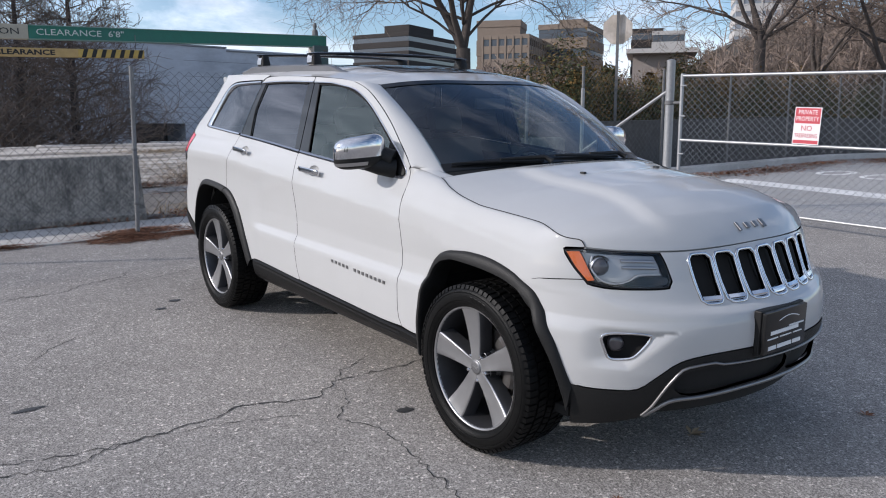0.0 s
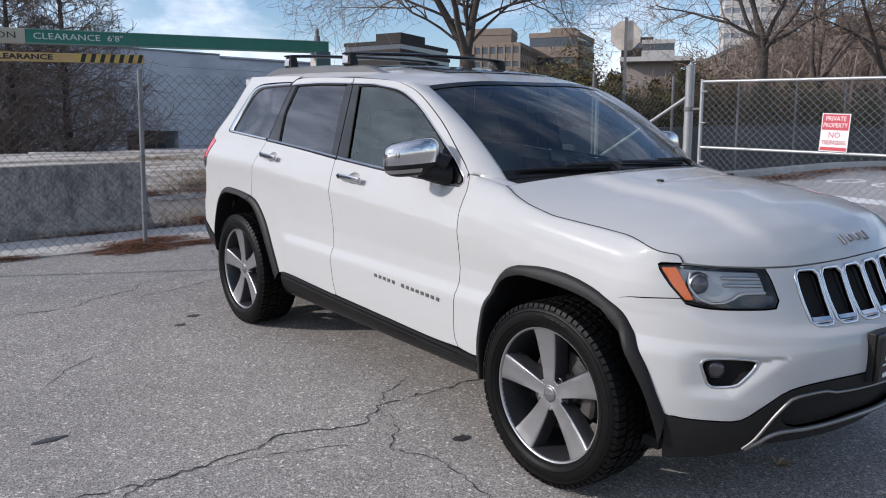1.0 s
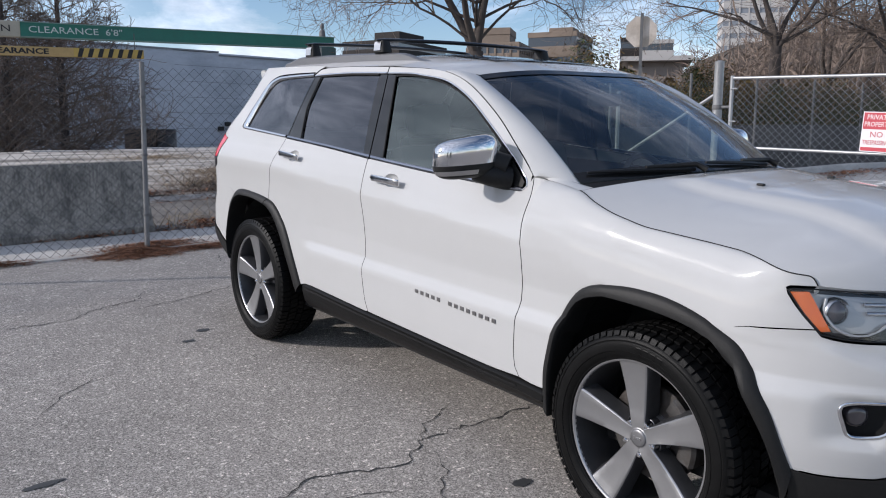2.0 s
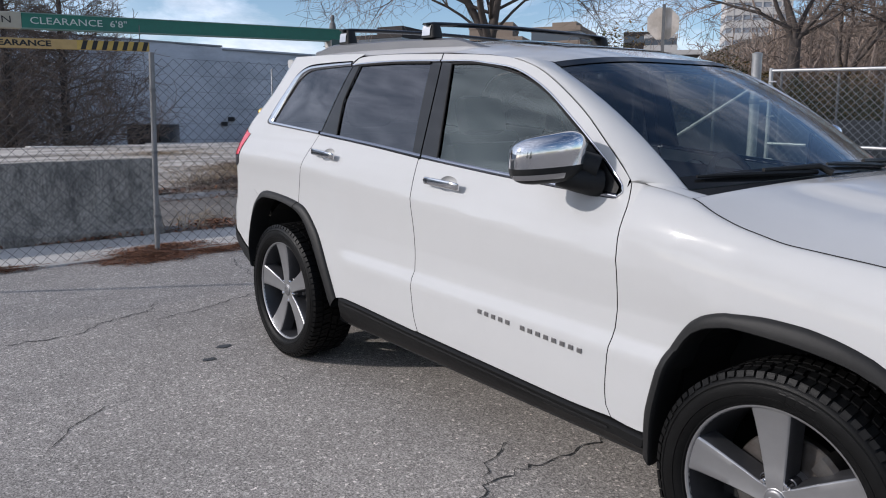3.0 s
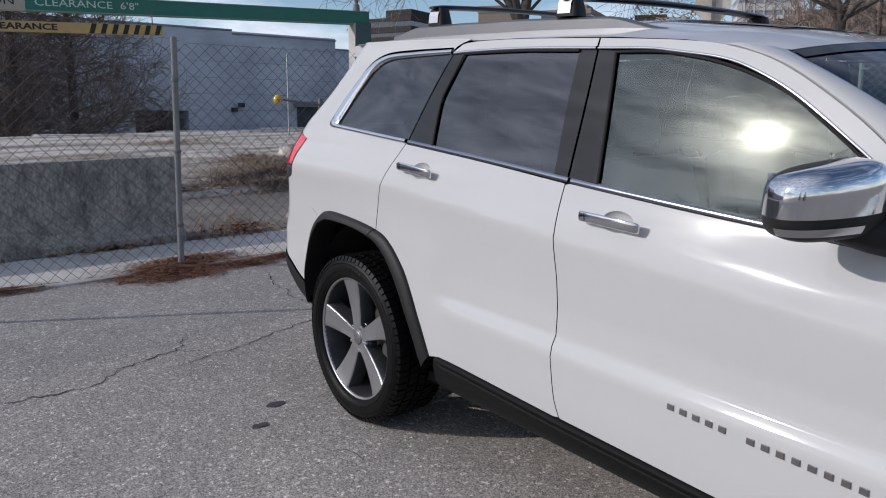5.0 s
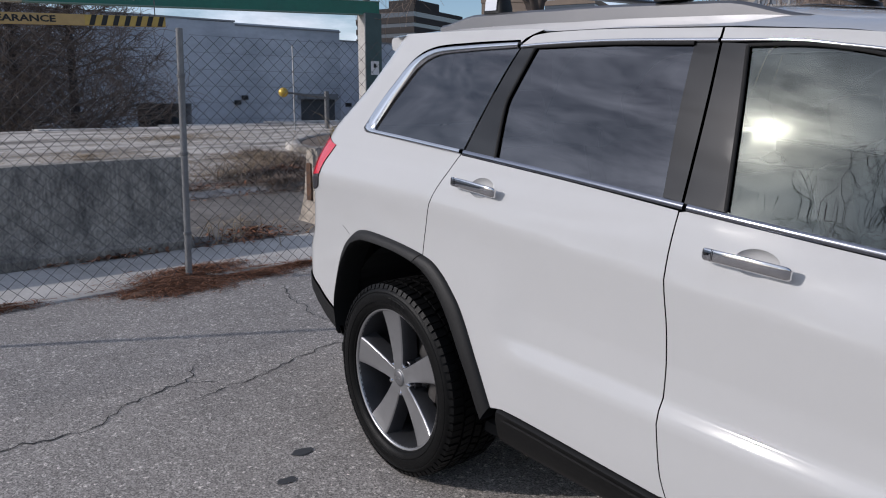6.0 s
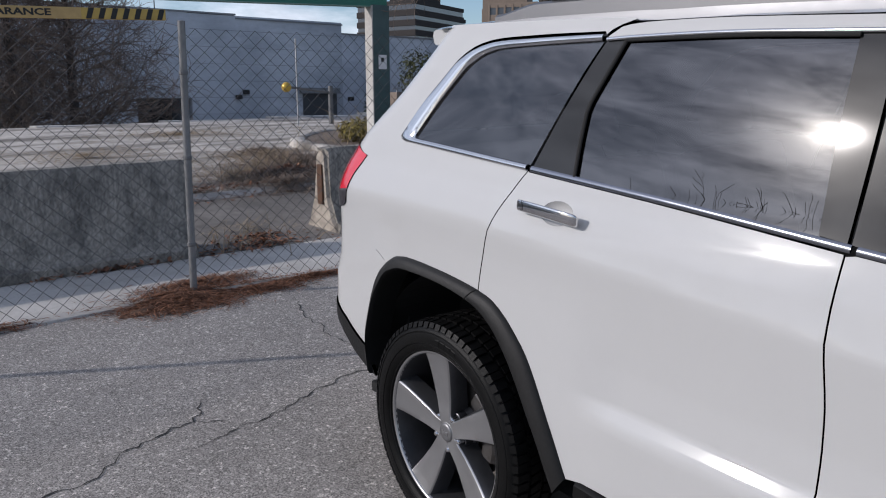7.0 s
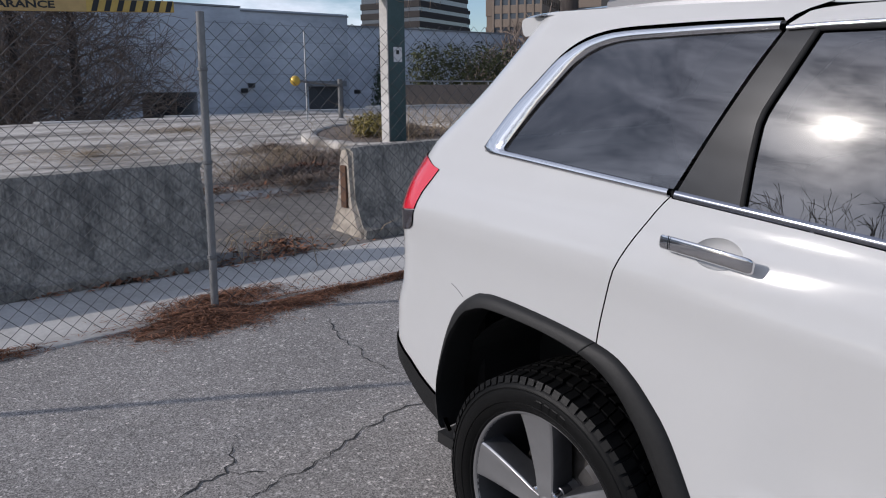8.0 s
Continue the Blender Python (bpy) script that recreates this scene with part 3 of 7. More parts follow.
def skin(s, v):
    """A point (x, h, z) of the skin; v is the height, but for the rolled top of the wings."""
    z, top = v, None
    if s > 0.86:
        x0 = min(s, 2.05)
        zs, hs = look_up(x0, SEAM_Z), look_up(x0, SEAM_H)
        zb = zs - 0.23
        if v > zb:
            a = min((v - zb) / (zs - zb), 1.0) * math.pi / 2
            z = zb + (zs - zb) * math.sin(a)
            top = (hs, math.cos(a), zb)
    if s > FRONT:
        a = (s - FRONT) / FRONT_LEN * math.pi / 2
        zn = z - look_up(s, NOSE_EDGE) * ease(0.60, 0.70, z) * ease(0.935, 0.86, z)
        x = FRONT + (look_up(zn, NOSE) - FRONT) * math.sin(a)
        h = half_width(FRONT, z if top is None else min(z, 0.9)) * math.cos(a)
        # pocket round the fog lamp, with a sharp point towards the middle
        if s > 1.98 and 0.5 < z < 0.72:
            lean = (s - 2.325) * -0.69 + (z - 0.655) * 0.72
            dent = 0.024 * min(ease(0.0, 0.040, 0.697 - 0.06 * (s - 2.05) - z), ease(0.0, 0.070, lean), ease(0.0, 0.05, z - 0.515)) * ease(1.98, 2.12, s)
            x -= dent * math.sin(a)
            h -= dent * math.cos(a)
        if top:
            k = ease(1.70, 2.0, s)
            h2 = top[0] + (half_width(FRONT, top[2]) - top[0]) * top[1]
            h = h2 * (1 - k) * math.cos(a) + h * k
        return x, h, z
    rear = look_up(z, TAIL) + 0.32
    if s < rear:
        a = min((rear - s) / REAR_LEN * math.pi / 2, math.pi / 2)
        return rear - 0.32 * math.sin(a), half_width(rear, z) * math.cos(a), z
    if top:
        hb = half_width(s, top[2])
        return s, top[0] + (hb - top[0]) * top[1], z
    return s, half_width(s, z), z
# ---- the ground ----
rows = []
xs = [-500, -200, -90, -50, -35, -29, -27.1, -26, -24.6] + [-24 + i * 0.5 for i in range(73)] + [14, 20, 40, 120, 500]
ys = [-500, -120, -40, -20, -14] + [-13.5 + i * 0.5 for i in range(59)] + [18, 24, 40, 80, 200, 500]
for x in xs:
    rows.append([(x, y, ground_z(x, y)) for y in ys])
ground = soften(Build().grid(rows).make("ground", ASPHALT), 60)
tagged(ground, "grey cracked asphalt of the parking lot", "ground", kind="structure")


def drape(b, pts, width, lift_=0.003, jitter=0.02, seed=1):
    """A ragged ribbon on the ground along a line."""
    rng = random.Random(seed)
    line = rounded([(p[0], p[1], 0) for p in pts], step=0.035)
    rows = []
    n = len(line) - 1
    for i, p in enumerate(line):
        d = (line[min(i + 1, n)] - line[max(i - 1, 0)]).normalized()
        c = Vector((-d.y, d.x, 0))
        o = c * rng.uniform(-jitter, jitter)
        w = width * rng.uniform(0.35, 1.5) * min(1.0, 0.25 + 3.0 * min(i, n - i) / max(n, 1))
        a, e = p + o - c * w / 2, p + o + c * w / 2
        rows.append([(a.x, a.y, ground_z(a.x, a.y) + lift_), (e.x, e.y, ground_z(e.x, e.y) + lift_)])
    b.grid(rows)


CRACKS = [
    ([(0.36, -2.9), (0.41, -2.64), (0.48, -2.30), (0.48, -2.0), (0.46, -1.72), (0.41, -1.55), (0.52, -1.23), (0.39, -1.02), (0.37, -0.79), (0.38, -0.36), (0.30, 0.3)], 0.012),
    ([(0.50, -2.9), (0.51, -2.66), (0.57, -2.40), (0.51, -2.21), (0.48, -2.05)], 0.011),
    ([(0.47, -2.08), (0.53, -1.89), (0.55, -1.70), (0.63, -1.51), (0.71, -1.30)], 0.007),
    ([(0.39, -1.02), (0.27, -0.92), (0.23, -0.82), (0.10, -0.61)], 0.009),
    ([(0.39, -1.02), (0.54, -1.05), (0.64, -1.08), (0.76, -1.20), (0.85, -1.24), (1.06, -1.13), (1.19, -1.15), (1.50, -1.19), (1.68, -1.22), (2.0, -1.30)], 0.009),
    ([(-2.56, -2.6), (-2.56, -2.17), (-2.54, -1.81), (-2.74, -1.52), (-2.81, -1.28), (-2.95, -1.19), (-3.09, -1.10)], 0.012),
    ([(-2.81, -1.28), (-2.72, -1.14)], 0.008),
    ([(-2.56, -1.45), (-2.62, -1.12), (-2.68, -0.90), (-2.77, -0.68), (-2.84, -0.45), (-2.85, -0.10)], 0.011),
    ([(-0.83, -2.31), (-1.08, -2.19), (-1.23, -2.02), (-1.32, -1.79)], 0.008),
    ([(-4.36, -0.01), (-4.08, -0.09), (-3.79, -0.18), (-3.58, -0.18), (-3.41, -0.23), (-3.18, -0.18)], 0.010),
    ([(-1.05, -1.12), (-1.15, -1.10), (-1.32, -1.22)], 0.006),
]
b = Build()
for k, (line, w) in enumerate(CRACKS):
    drape(b, line, w * 0.66, jitter=0.020, seed=k)
tagged(b.make("asphalt_cracks", CRACK), "dark branching cracks across the asphalt", "crack", kind="stuff")
for k, (x, y, rx, ry) in enumerate(((-1.80, -1.15, 0.052, 0.028), (-1.63, -1.31, 0.045, 0.024), (-0.18, -2.43, 0.08, 0.022), (0.93, -0.92, 0.05, 0.03), (-3.86, 0.62, 0.05, 0.02))):
    rng = random.Random(k)
    pts = [(x, y, ground_z(x, y) + 0.004)]
    for i in range(18):
        a = 2 * math.pi * i / 18
        r = rng.uniform(0.75, 1.1)
        px, py = x + ry * r * math.cos(a), y + rx * r * math.sin(a)
        pts.append((px, py, ground_z(px, py) + 0.004))
    tagged(finish("oil_stain", pts, [(0, 1 + i, 1 + (i + 1) % 18) for i in range(18)], OIL), "small dark oil stain on the asphalt", "stain", group="oil stains")

# ---- strip of concrete under the fence ----
rows = []
for i in range(61):
    y = -11 + 22 * i / 60
    e = 0.02 * math.sin(y * 2.3)
    rows.append([(-4.62 + e, y, ground_z(-4.62, y) - 0.02), (-4.63 + e, y, ground_z(-4.63, y) + 0.014), (-5.1, y, ground_z(-5.1, y) + 0.022), (-5.62 + e, y, ground_z(-5.6, y) + 0.016), (-5.64 + e, y, ground_z(-5.6, y) - 0.02)])
tagged(soften(Build().grid(rows).make("pavement", CONCRETE), 40), "pale worn concrete strip under the fence", "pavement", kind="structure")
# ---- the dusty deck beyond ----
rows = []
for i in range(40):
    y = -16 + 26 * i / 39
    row = [(-8.45 + 0.1 * math.sin(y * 1.7), y, ground_z(-8.4, y) - 0.02)]
    for x in (-8.55, -10, -12, -14, -17, -20, -23.4):
        row.append((x + (0.1 * math.sin(y * 1.7) if x > -9 else 0), y, ground_z(x, y) + 0.07 + 0.015 * math.sin(x * 3 + y * 2)))
    rows.append(row)
tagged(soften(Build().grid(rows).make("deck_slab", DIRT), 40), "dusty pale concrete deck strewn with dry leaves", "slab", kind="structure")
b = Build()
for i in range(9):
    y0 = -16 + i * 3.6
    b.box(-24.35, y0, ground_z(-23.5, y0) - 0.3, -23.4, y0 + 3.57, ground_z(-23.5, y0) + 0.10, bevel=0.03)
tagged(b.make("deck_kerb", CONCRETE), "low pale concrete kerb along the deck's edge", "kerb", kind="structure")


rows = []
for i in range(40):
    y = -16 + 23 * i / 39
    rows.append([(x + 0.06 * math.sin(y * 2.1 + x), y, ground_z(x, y) + 0.012 + (0.006 * math.sin(y * 1.3 + x * 2) if -8.3 < x < -5.8 else 0)) for x in (-5.61, -6.2, -6.9, -7.6, -8.43)])
tagged(soften(Build().grid(rows).make("gutter", mat("grimy_gutter", (0.17, 0.155, 0.14), 0.95, vary=0.45, size=9.0, patch=0.8, patch_size=0.9, second=(0.085, 0.078, 0.07), bump=0.5, bump_size=60.0)), 40), "grimy gutter strip between the barriers and the deck", "gutter", kind="structure")


# ---- concrete barriers ----
def barrier(y0, y1, xc=-5.93, seed=0):
    rng = random.Random(seed)
    sec = [(0.30, 0.0), (0.30, 0.07), (0.255, 0.10), (0.125, 0.33), (0.105, 0.74), (0.085, 0.775), (-0.085, 0.775), (-0.105, 0.74), (-0.125, 0.33), (-0.255, 0.10), (-0.30, 0.07), (-0.30, 0.0)]
    g0, rows = ground_z(xc, (y0 + y1) / 2), []
    n = 30
    for i in range(n + 1):
        y = y0 + (y1 - y0) * i / n
        end = 0.02 if i in (0, n) else 0.0
        rows.append([(xc + dx * (1 - end) + 0.006 * noise.noise((y * 3, dz * 4, seed)), y + (0.02 * rng.uniform(-1, 1) if i in (0, n) else 0), ground_z(xc, y) + dz * (1 - end * 0.5) + (0.006 * noise.noise((y * 4, seed, dx * 9)) if dz else -0.01)) for dx, dz in sec])
    ob = thing("concrete_barrier", "dirty grey concrete traffic barrier behind the fence", "barrier", (0, 0, 0), group="traffic barriers")
    for nm, cut in (("foot", sec[:3] + sec[-3:]), ("body", sec[2:-2])):
        part_rows = [[row[sec.index(q)] for q in cut] for row in rows]
        b = Build().grid(part_rows)
        k = len(cut)
        b.f += [tuple(range(k)), tuple(reversed(range(n * k, n * k + k)))]
        soften(b.make(nm, BARRIER, ob), 40)
    return ob


barrier(-3.25, -0.17, seed=1)
barrier(-6.45, -3.35, seed=2)
b2 = barrier(1.20, 4.30, xc=-6.02, seed=3)
Build().box(-6.06, 1.150, ground_z(-6, 1.2) + 0.25, -5.97, 1.20, ground_z(-6, 1.2) + 0.62, bevel=0.006).make("rusty_joint", mat("rust", (0.09, 0.045, 0.025), 0.9, vary=0.3, size=20.0), b2, "rusty iron joint plate")
ring = [(0.29, 0.0), (0.285, 0.07), (0.24, 0.10), (0.115, 0.33), (0.095, 0.72), (0.05, 0.765), (-0.05, 0.76), (-0.09, 0.72), (-0.11, 0.33), (-0.24, 0.10), (-0.285, 0.07), (-0.29, 0.0)]
rng_e = random.Random(17)
front_ring = [(-6.02 + dx * rng_e.uniform(0.72, 0.95), 1.165 + rng_e.uniform(-0.012, 0.015), ground_z(-6.02, 1.2) + dz * rng_e.uniform(0.93, 0.99)) for dx, dz in ring]
back_ring = [(-6.02 + dx, 1.23, ground_z(-6.02, 1.2) + dz) for dx, dz in ring]
b = Build().grid([back_ring + back_ring[:1], front_ring + front_ring[:1]])
n0 = len(b.v)
b.v.append((-6.02, 1.172, ground_z(-6.02, 1.2) + 0.34))
b.f += [(13 + k, 14 + k, n0) for k in range(12)]
soften(b.make("broken_end", mat("broken_concrete", (0.40, 0.35, 0.29), 0.95, vary=0.4, size=18.0, patch=0.8, patch_size=6.0, second=(0.20, 0.175, 0.15), bump=1.0, bump_size=30.0), b2, "pale broken end face"), 25)
b4 = barrier(4.42, 7.4, xc=-6.1, seed=4)


# ---- chain link ----
def chain_link(x0, y0, x1, y1, zb, zt, cell_w=0.098, cell_h=0.092, r=0.0019):
    """Zigzag wires woven between two ends; zb and zt give the lower and upper edge at both ends."""
    b = Build()
    along = Vector((x1 - x0, y1 - y0, 0))
    length = along.length
    d = along.normalized()
    nrm = Vector((-d.y, d.x, 0))
    cols = int(length / (cell_w / 2))
    rows_n = int((zt[0] - zb[0]) / (cell_h / 2))
    offs = [nrm * r * 1.2, d * r * 1.3, nrm * r * -1.2, d * r * -1.3]
    for c in range(cols):
        ring = []
        for k in range(rows_n + 1):
            u = (c + (k % 2 if c % 2 == 0 else 1 - k % 2)) * cell_w / 2
            u = min(u, length)
            f = u / length
            lo, hi = zb[0] + (zb[1] - zb[0]) * f, zt[0] + (zt[1] - zt[0]) * f
            z = lo + (hi - lo) * k / rows_n
            sag = 0.012 * noise.noise((u * 0.9, z * 1.4, x0))
            p = Vector((x0, y0, 0)) + d * u + Vector((0, 0, z)) + nrm * (sag + (0.003 if k % 2 else -0.003))
            ring.append([p + o for o in offs])
        n0 = len(b.v)
        for q in ring:
            b.v += [tuple(v) for v in q]
        for i in range(len(ring) - 1):
            for k in range(4):
                a, e = n0 + i * 4 + k, n0 + i * 4 + (k + 1) % 4
                b.f.append((a, e, e + 4, a + 4))
    return b


def post(parent, x, y, z0, z1, r, name="post", material=None, cap=True, tilt=(0, 0)):
    top = (x + tilt[0], y + tilt[1], z1)
    pts, rad = [(x, y, z0), top], [r, r]
    if cap:
        pts += [(top[0], top[1], z1 + r * 0.25), (top[0], top[1], z1 + r * 0.5)]
        rad += [r * 1.06, r * 0.3]
    return soften(Build().tube(pts, rad, 14).make(name, material or GALV, parent), 50)


fence = thing("chain_link_fence", "galvanised chain-link fence on slim steel posts", "fence", (0, 0, 0))
for y in (-9.2, -6.3, -3.45, -0.565, 2.32, 5.2):
    post(fence, -4.69, y, ground_z(-4.69, y) - 0.05, ground_z(-4.69, y) + 1.80, 0.024, material=POST_ZINC, tilt=(-0.0, 0.03))
for z in (0.93, 1.48, 0.35):
    g = ground_z(-4.69, -0.565)
    Build().lathe([(0.0265, -0.012), (0.030, -0.008), (0.030, 0.008), (0.0265, 0.012)], (-4.69, -0.565 + 0.03 * z / 1.8, g + z), "z", 14).make("tie_band", GALV_DULL, fence)
mesh = chain_link(-4.725, -9.2, -4.725, 5.2, (ground_z(-4.7, -9.2) + 0.02, ground_z(-4.7, 5.2) + 0.02), (ground_z(-4.7, -9.2) + 1.76, ground_z(-4.7, 5.2) + 1.76), cell_w=0.105, cell_h=0.098, r=0.0019)
tagged(mesh.make("wire_mesh", WIRE, fence), kind="stuff")

# ---- the gate ----
gate = thing("swing_gate", "galvanised chain-link swing gate, closed, with a tilted warning sign", "gate", (0, 5.95, 0))
gx0, gx1 = -2.47, 1.75


def gate_z(x, top):
    return (2.05 if top else 0.365) - 0.0345 * (x - gx0)


for nm, za, zb_ in (("gate_rail", 2.05, 1), ("gate_rail", 1.205, 1), ("gate_rail", 0.365, 1)):
    Build().tube([(gx0, 0, za), (gx1, 0, za - 0.0345 * (gx1 - gx0) + (0.02 if za == 1.205 else 0))], 0.018, 12).make(nm, GALV, gate)
for x in (gx0, gx1):
    Build().tube([(x, 0, gate_z(x, False) - 0.02), (x, 0, gate_z(x, True) + 0.03)], 0.024, 12).make("gate_stile", GALV, gate)
for z in (0.62, 1.02, 1.52, 1.92):
    Build().tube([(gx0, -0.03, z), (gx0 + 0.09, -0.03, z)], 0.010, 6).make("tension_clip", GALV, gate)
b = chain_link(gx0, 0.028, gx1, 0.028, (gate_z(gx0, False), gate_z(gx1, False)), (gate_z(gx0, True), gate_z(gx1, True)), cell_w=0.098, cell_h=0.088, r=0.0024)
tagged(b.make("wire_mesh", GALV, gate), kind="stuff")
gp = thing("gate_post", "thick galvanised gate post with a diagonal brace", "post", (-2.66, 5.95, 0))
gz0 = ground_z(-2.66, 5.95)
post(gp, 0, 0, gz0 - 0.05, 2.25, 0.058, "shaft")
soften(Build().tube([(-0.04, 0, 1.86), (-1.55, 0.0, 1.02)], 0.021, 10).make("brace", GALV, gp), 50)
for z in (1.70, 0.75):
    Build().lathe([(0.060, -0.03), (0.066, -0.02), (0.066, 0.02), (0.060, 0.03)], (0, 0, z), "z", 16).make("hinge_band", GALV_DULL, gp)
    Build().tube([(0.06, 0, z), (0.19, 0, z)], 0.018, 8).make("hinge_arm", GALV_DULL, gp)
post(gp, -1.58, 0, gz0 - 0.05, 1.95, 0.028, "line_post")
# warning sign, tilted on its wires
sm = upright((-0.70, -0.036, 1.385), (1, 0, -0.05), (0.06, 0, 1))
sign = Build().box(-0.160, -0.215, -0.002, 0.160, 0.215, 0.002, sm).make("warning_sign", SIGN_WHITE, gate, "red and white private property sign")
for z0, z1 in ((0.028, 0.205), (-0.205, -0.165)):
    Build().box(-0.150, z0, 0.002, 0.150, z1, 0.0035, sm).make("red_field", SIGN_RED, sign)
writing("sign_words", "PRIVATE", 0.050, SIGN_WHITE, sm @ Matrix.Translation((0, 0.155, 0.0045)), sign, 0.86, 0.0004)
writing("sign_words", "PROPERTY", 0.050, SIGN_WHITE, sm @ Matrix.Translation((0, 0.080, 0.0045)), sign, 0.80, 0.0004)
writing("sign_words", "NO", 0.060, SIGN_RED, sm @ Matrix.Translation((0, -0.030, 0.0045)), sign, 1.0, 0.0004)
writing("sign_words", "TRESPASSING", 0.048, SIGN_RED, sm @ Matrix.Translation((0, -0.115, 0.0045)), sign, 0.66, 0.0004)

# ---- beyond the gate ----
def strip(name, label, category, x0, y0, x1, y1, h, material):
    n = 12
    rows = [[(x, y0 + (y1 - y0) * k / n, ground_z(x, y0 + (y1 - y0) * k / n) + h) for k in range(n + 1)] for x in (x0, (x0 + x1) / 2, x1)]
    return tagged(Build().grid(rows).make(name, material), label, category, kind="structure")


rows = [[(x, y, ground_z(x, y) + 0.003) for x in (-5.2, -2.0, 2.0, 6.0, 11.9)] for y in (6.7, 9.0, 12.0, 15.99, 24.0, 40.0)]
tagged(Build().grid(rows).make("road", PALE_ASPHALT), "pale worn asphalt road beyond the gate", "road", kind="structure")
strip("stop_line", "worn white stop line on the road", "road marking", -4.3, 9.60, 3.5, 10.25, 0.007, ROAD_PAINT)
for k, (cx, w) in enumerate(((-3.75, 0.30), (-2.85, 0.34), (-1.9, 0.32), (-0.9, 0.34))):
    b = Build()
    ring = [(cx + w * math.cos(a), 13.0 + 0.62 * math.sin(a)) for a in [2 * math.pi * i / 28 for i in range(29)]]
    inner = [(cx + (w - 0.12) * math.cos(a), 13.0 + 0.46 * math.sin(a)) for a in [2 * math.pi * i / 28 for i in range(29)]]
    b.grid([[(x, y, ground_z(x, y) + 0.007) for x, y in ring], [(x, y, ground_z(x, y) + 0.007) for x, y in inner]])
    if k in (0, 1, 2):
        tagged(b.make("road_marking", ROAD_PAINT), "worn white painted road marking", "road marking", kind="structure")
rows = []
for i in range(50):
    y = 7.5 + 30 * i / 49
    x = -5.35 + (0.02 * (y - 14) ** 2 * 0.12 if y > 14 else 0)
    g = ground_z(x, y)
    rows.append([(x + 0.02, y, g - 0.02), (x, y, g + 0.12), (x - 0.03, y, g + 0.145), (x - 0.16, y, g + 0.145), (x - 0.18, y, g + 0.10)])
tagged(soften(Build().grid(rows).make("kerb", CONCRETE), 40), "grey concrete road kerb", "kerb", kind="structure")
back_fence = thing("back_fence", "weathered chain-link fence in front of the hedge", "fence", (0, 0, 0))
for y in (7.6, 9.9, 12.2, 14.6, 17.0, 19.4, 21.8):
    post(back_fence, -5.75, y, ground_z(-5.75, y) - 0.05, ground_z(-5.75, y) + 2.02, 0.026, material=GALV_DULL)
b = chain_link(-5.75, 7.6, -5.75, 21.8, (ground_z(-5.75, 7.6) + 0.05, ground_z(-5.75, 21.8) + 0.05), (ground_z(-5.75, 7.6) + 1.95, ground_z(-5.75, 21.8) + 1.95), cell_w=0.12, cell_h=0.12, r=0.0022)
tagged(b.make("wire_mesh", GALV_DULL, back_fence), kind="stuff")
rows = [[(-6.3 + 0.03 * math.sin(y * 3), y, ground_z(-6.3, y) + z) for z in (-0.05, 0.5, 1.02)] for y in [7 + 0.6 * i for i in range(40)]]
rows2 = [[(-6.3, r[-1][1], r[-1][2]), (-6.55, r[-1][1], r[-1][2] + 0.01)] for r in rows]
b = Build().grid(rows)
b.grid(rows2)
tagged(soften(b.make("low_wall", mat("dark_retaining_wall", (0.085, 0.082, 0.079), 0.9, vary=0.35, size=9.0, patch=0.7, patch_size=1.2, second=(0.065, 0.062, 0.06), bump=0.4, bump_size=20.0)), 40), "dark low retaining wall behind the back fence", "wall", kind="structure")
# ---- clearance beam ----
beam = thing("clearance_beam", "dark green clearance beam with pale lettering on a steel post", "sign beam", (-11.7, 5.55, 0))
BS = 0.0385


def beam_z(y):
    return 3.25 + BS * y - BS * 0.15


def beam_box(y0, y1, zc, h, d, m, nm, parent, xo=0.0, lab=""):
    b = Build().box(-d / 2 + xo, y0, -h / 2, d / 2 + xo, y1, h / 2, bevel=0.012 if d > 0.05 else 0.0)
    b.v = [(v[0], v[1], v[2] + zc + BS * v[1]) for v in b.v]
    return b.make(nm, m, parent, lab)


zc = 3.25
beam_box(-5.80, 0.14, zc, 0.25, 0.16, GREEN_PAINT, "beam", beam)
for zo in (-0.118, 0.118):
    beam_box(-5.80, 0.145, zc + zo, 0.014, 0.02, mat("beam_edge", (0.16, 0.26, 0.22), 0.5), "edge_strip", beam, 0.082)
beam_box(-9.5, -5.80, zc, 0.252, 0.162, BEIGE_PAINT, "end_panel", beam)
def on_beam(y, dz=0.0, xo=0.083):
    return upright((xo, y, zc + BS * y + dz), (0, 1, BS), (0, 0, 1))
writing("beam_letters", "CLEARANCE", 0.105, PALE_INK, on_beam(-5.13), beam, 1.30, 0.001)
writing("beam_letters", "6'8\"", 0.105, PALE_INK, on_beam(-4.32), beam, 1.25, 0.001)
writing("beam_letters", "ON", 0.105, INK, on_beam(-6.10), beam, 1.35, 0.001)
b = Build().box(-0.10, -0.19, 0.40, 0.10, 0.17, 3.16, bevel=0.012)
pst = b.make("beam_post", mat("post_paint", (0.045, 0.085, 0.085), 0.55, vary=0.15, size=6.0, patch=0.4, patch_size=1.2, second=(0.07, 0.11, 0.11)), beam)
# pale sheet paints the sunlight on the post's narrow left face
Build().box(-0.11, -0.215, 0.40, 0.125, -0.193, 3.14, bevel=0.004).make("post_sunlit_side", CONCRETE, beam, "post's narrow side with sunlight put into its pale colour")
Build().box(0.101, -0.075, 2.05, 0.105, 0.10, 2.30).make("notice", SIGN_WHITE, beam)
Build().box(0.105, -0.02, 2.18, 0.1065, 0.04, 2.25).make("notice_mark", INK, beam)
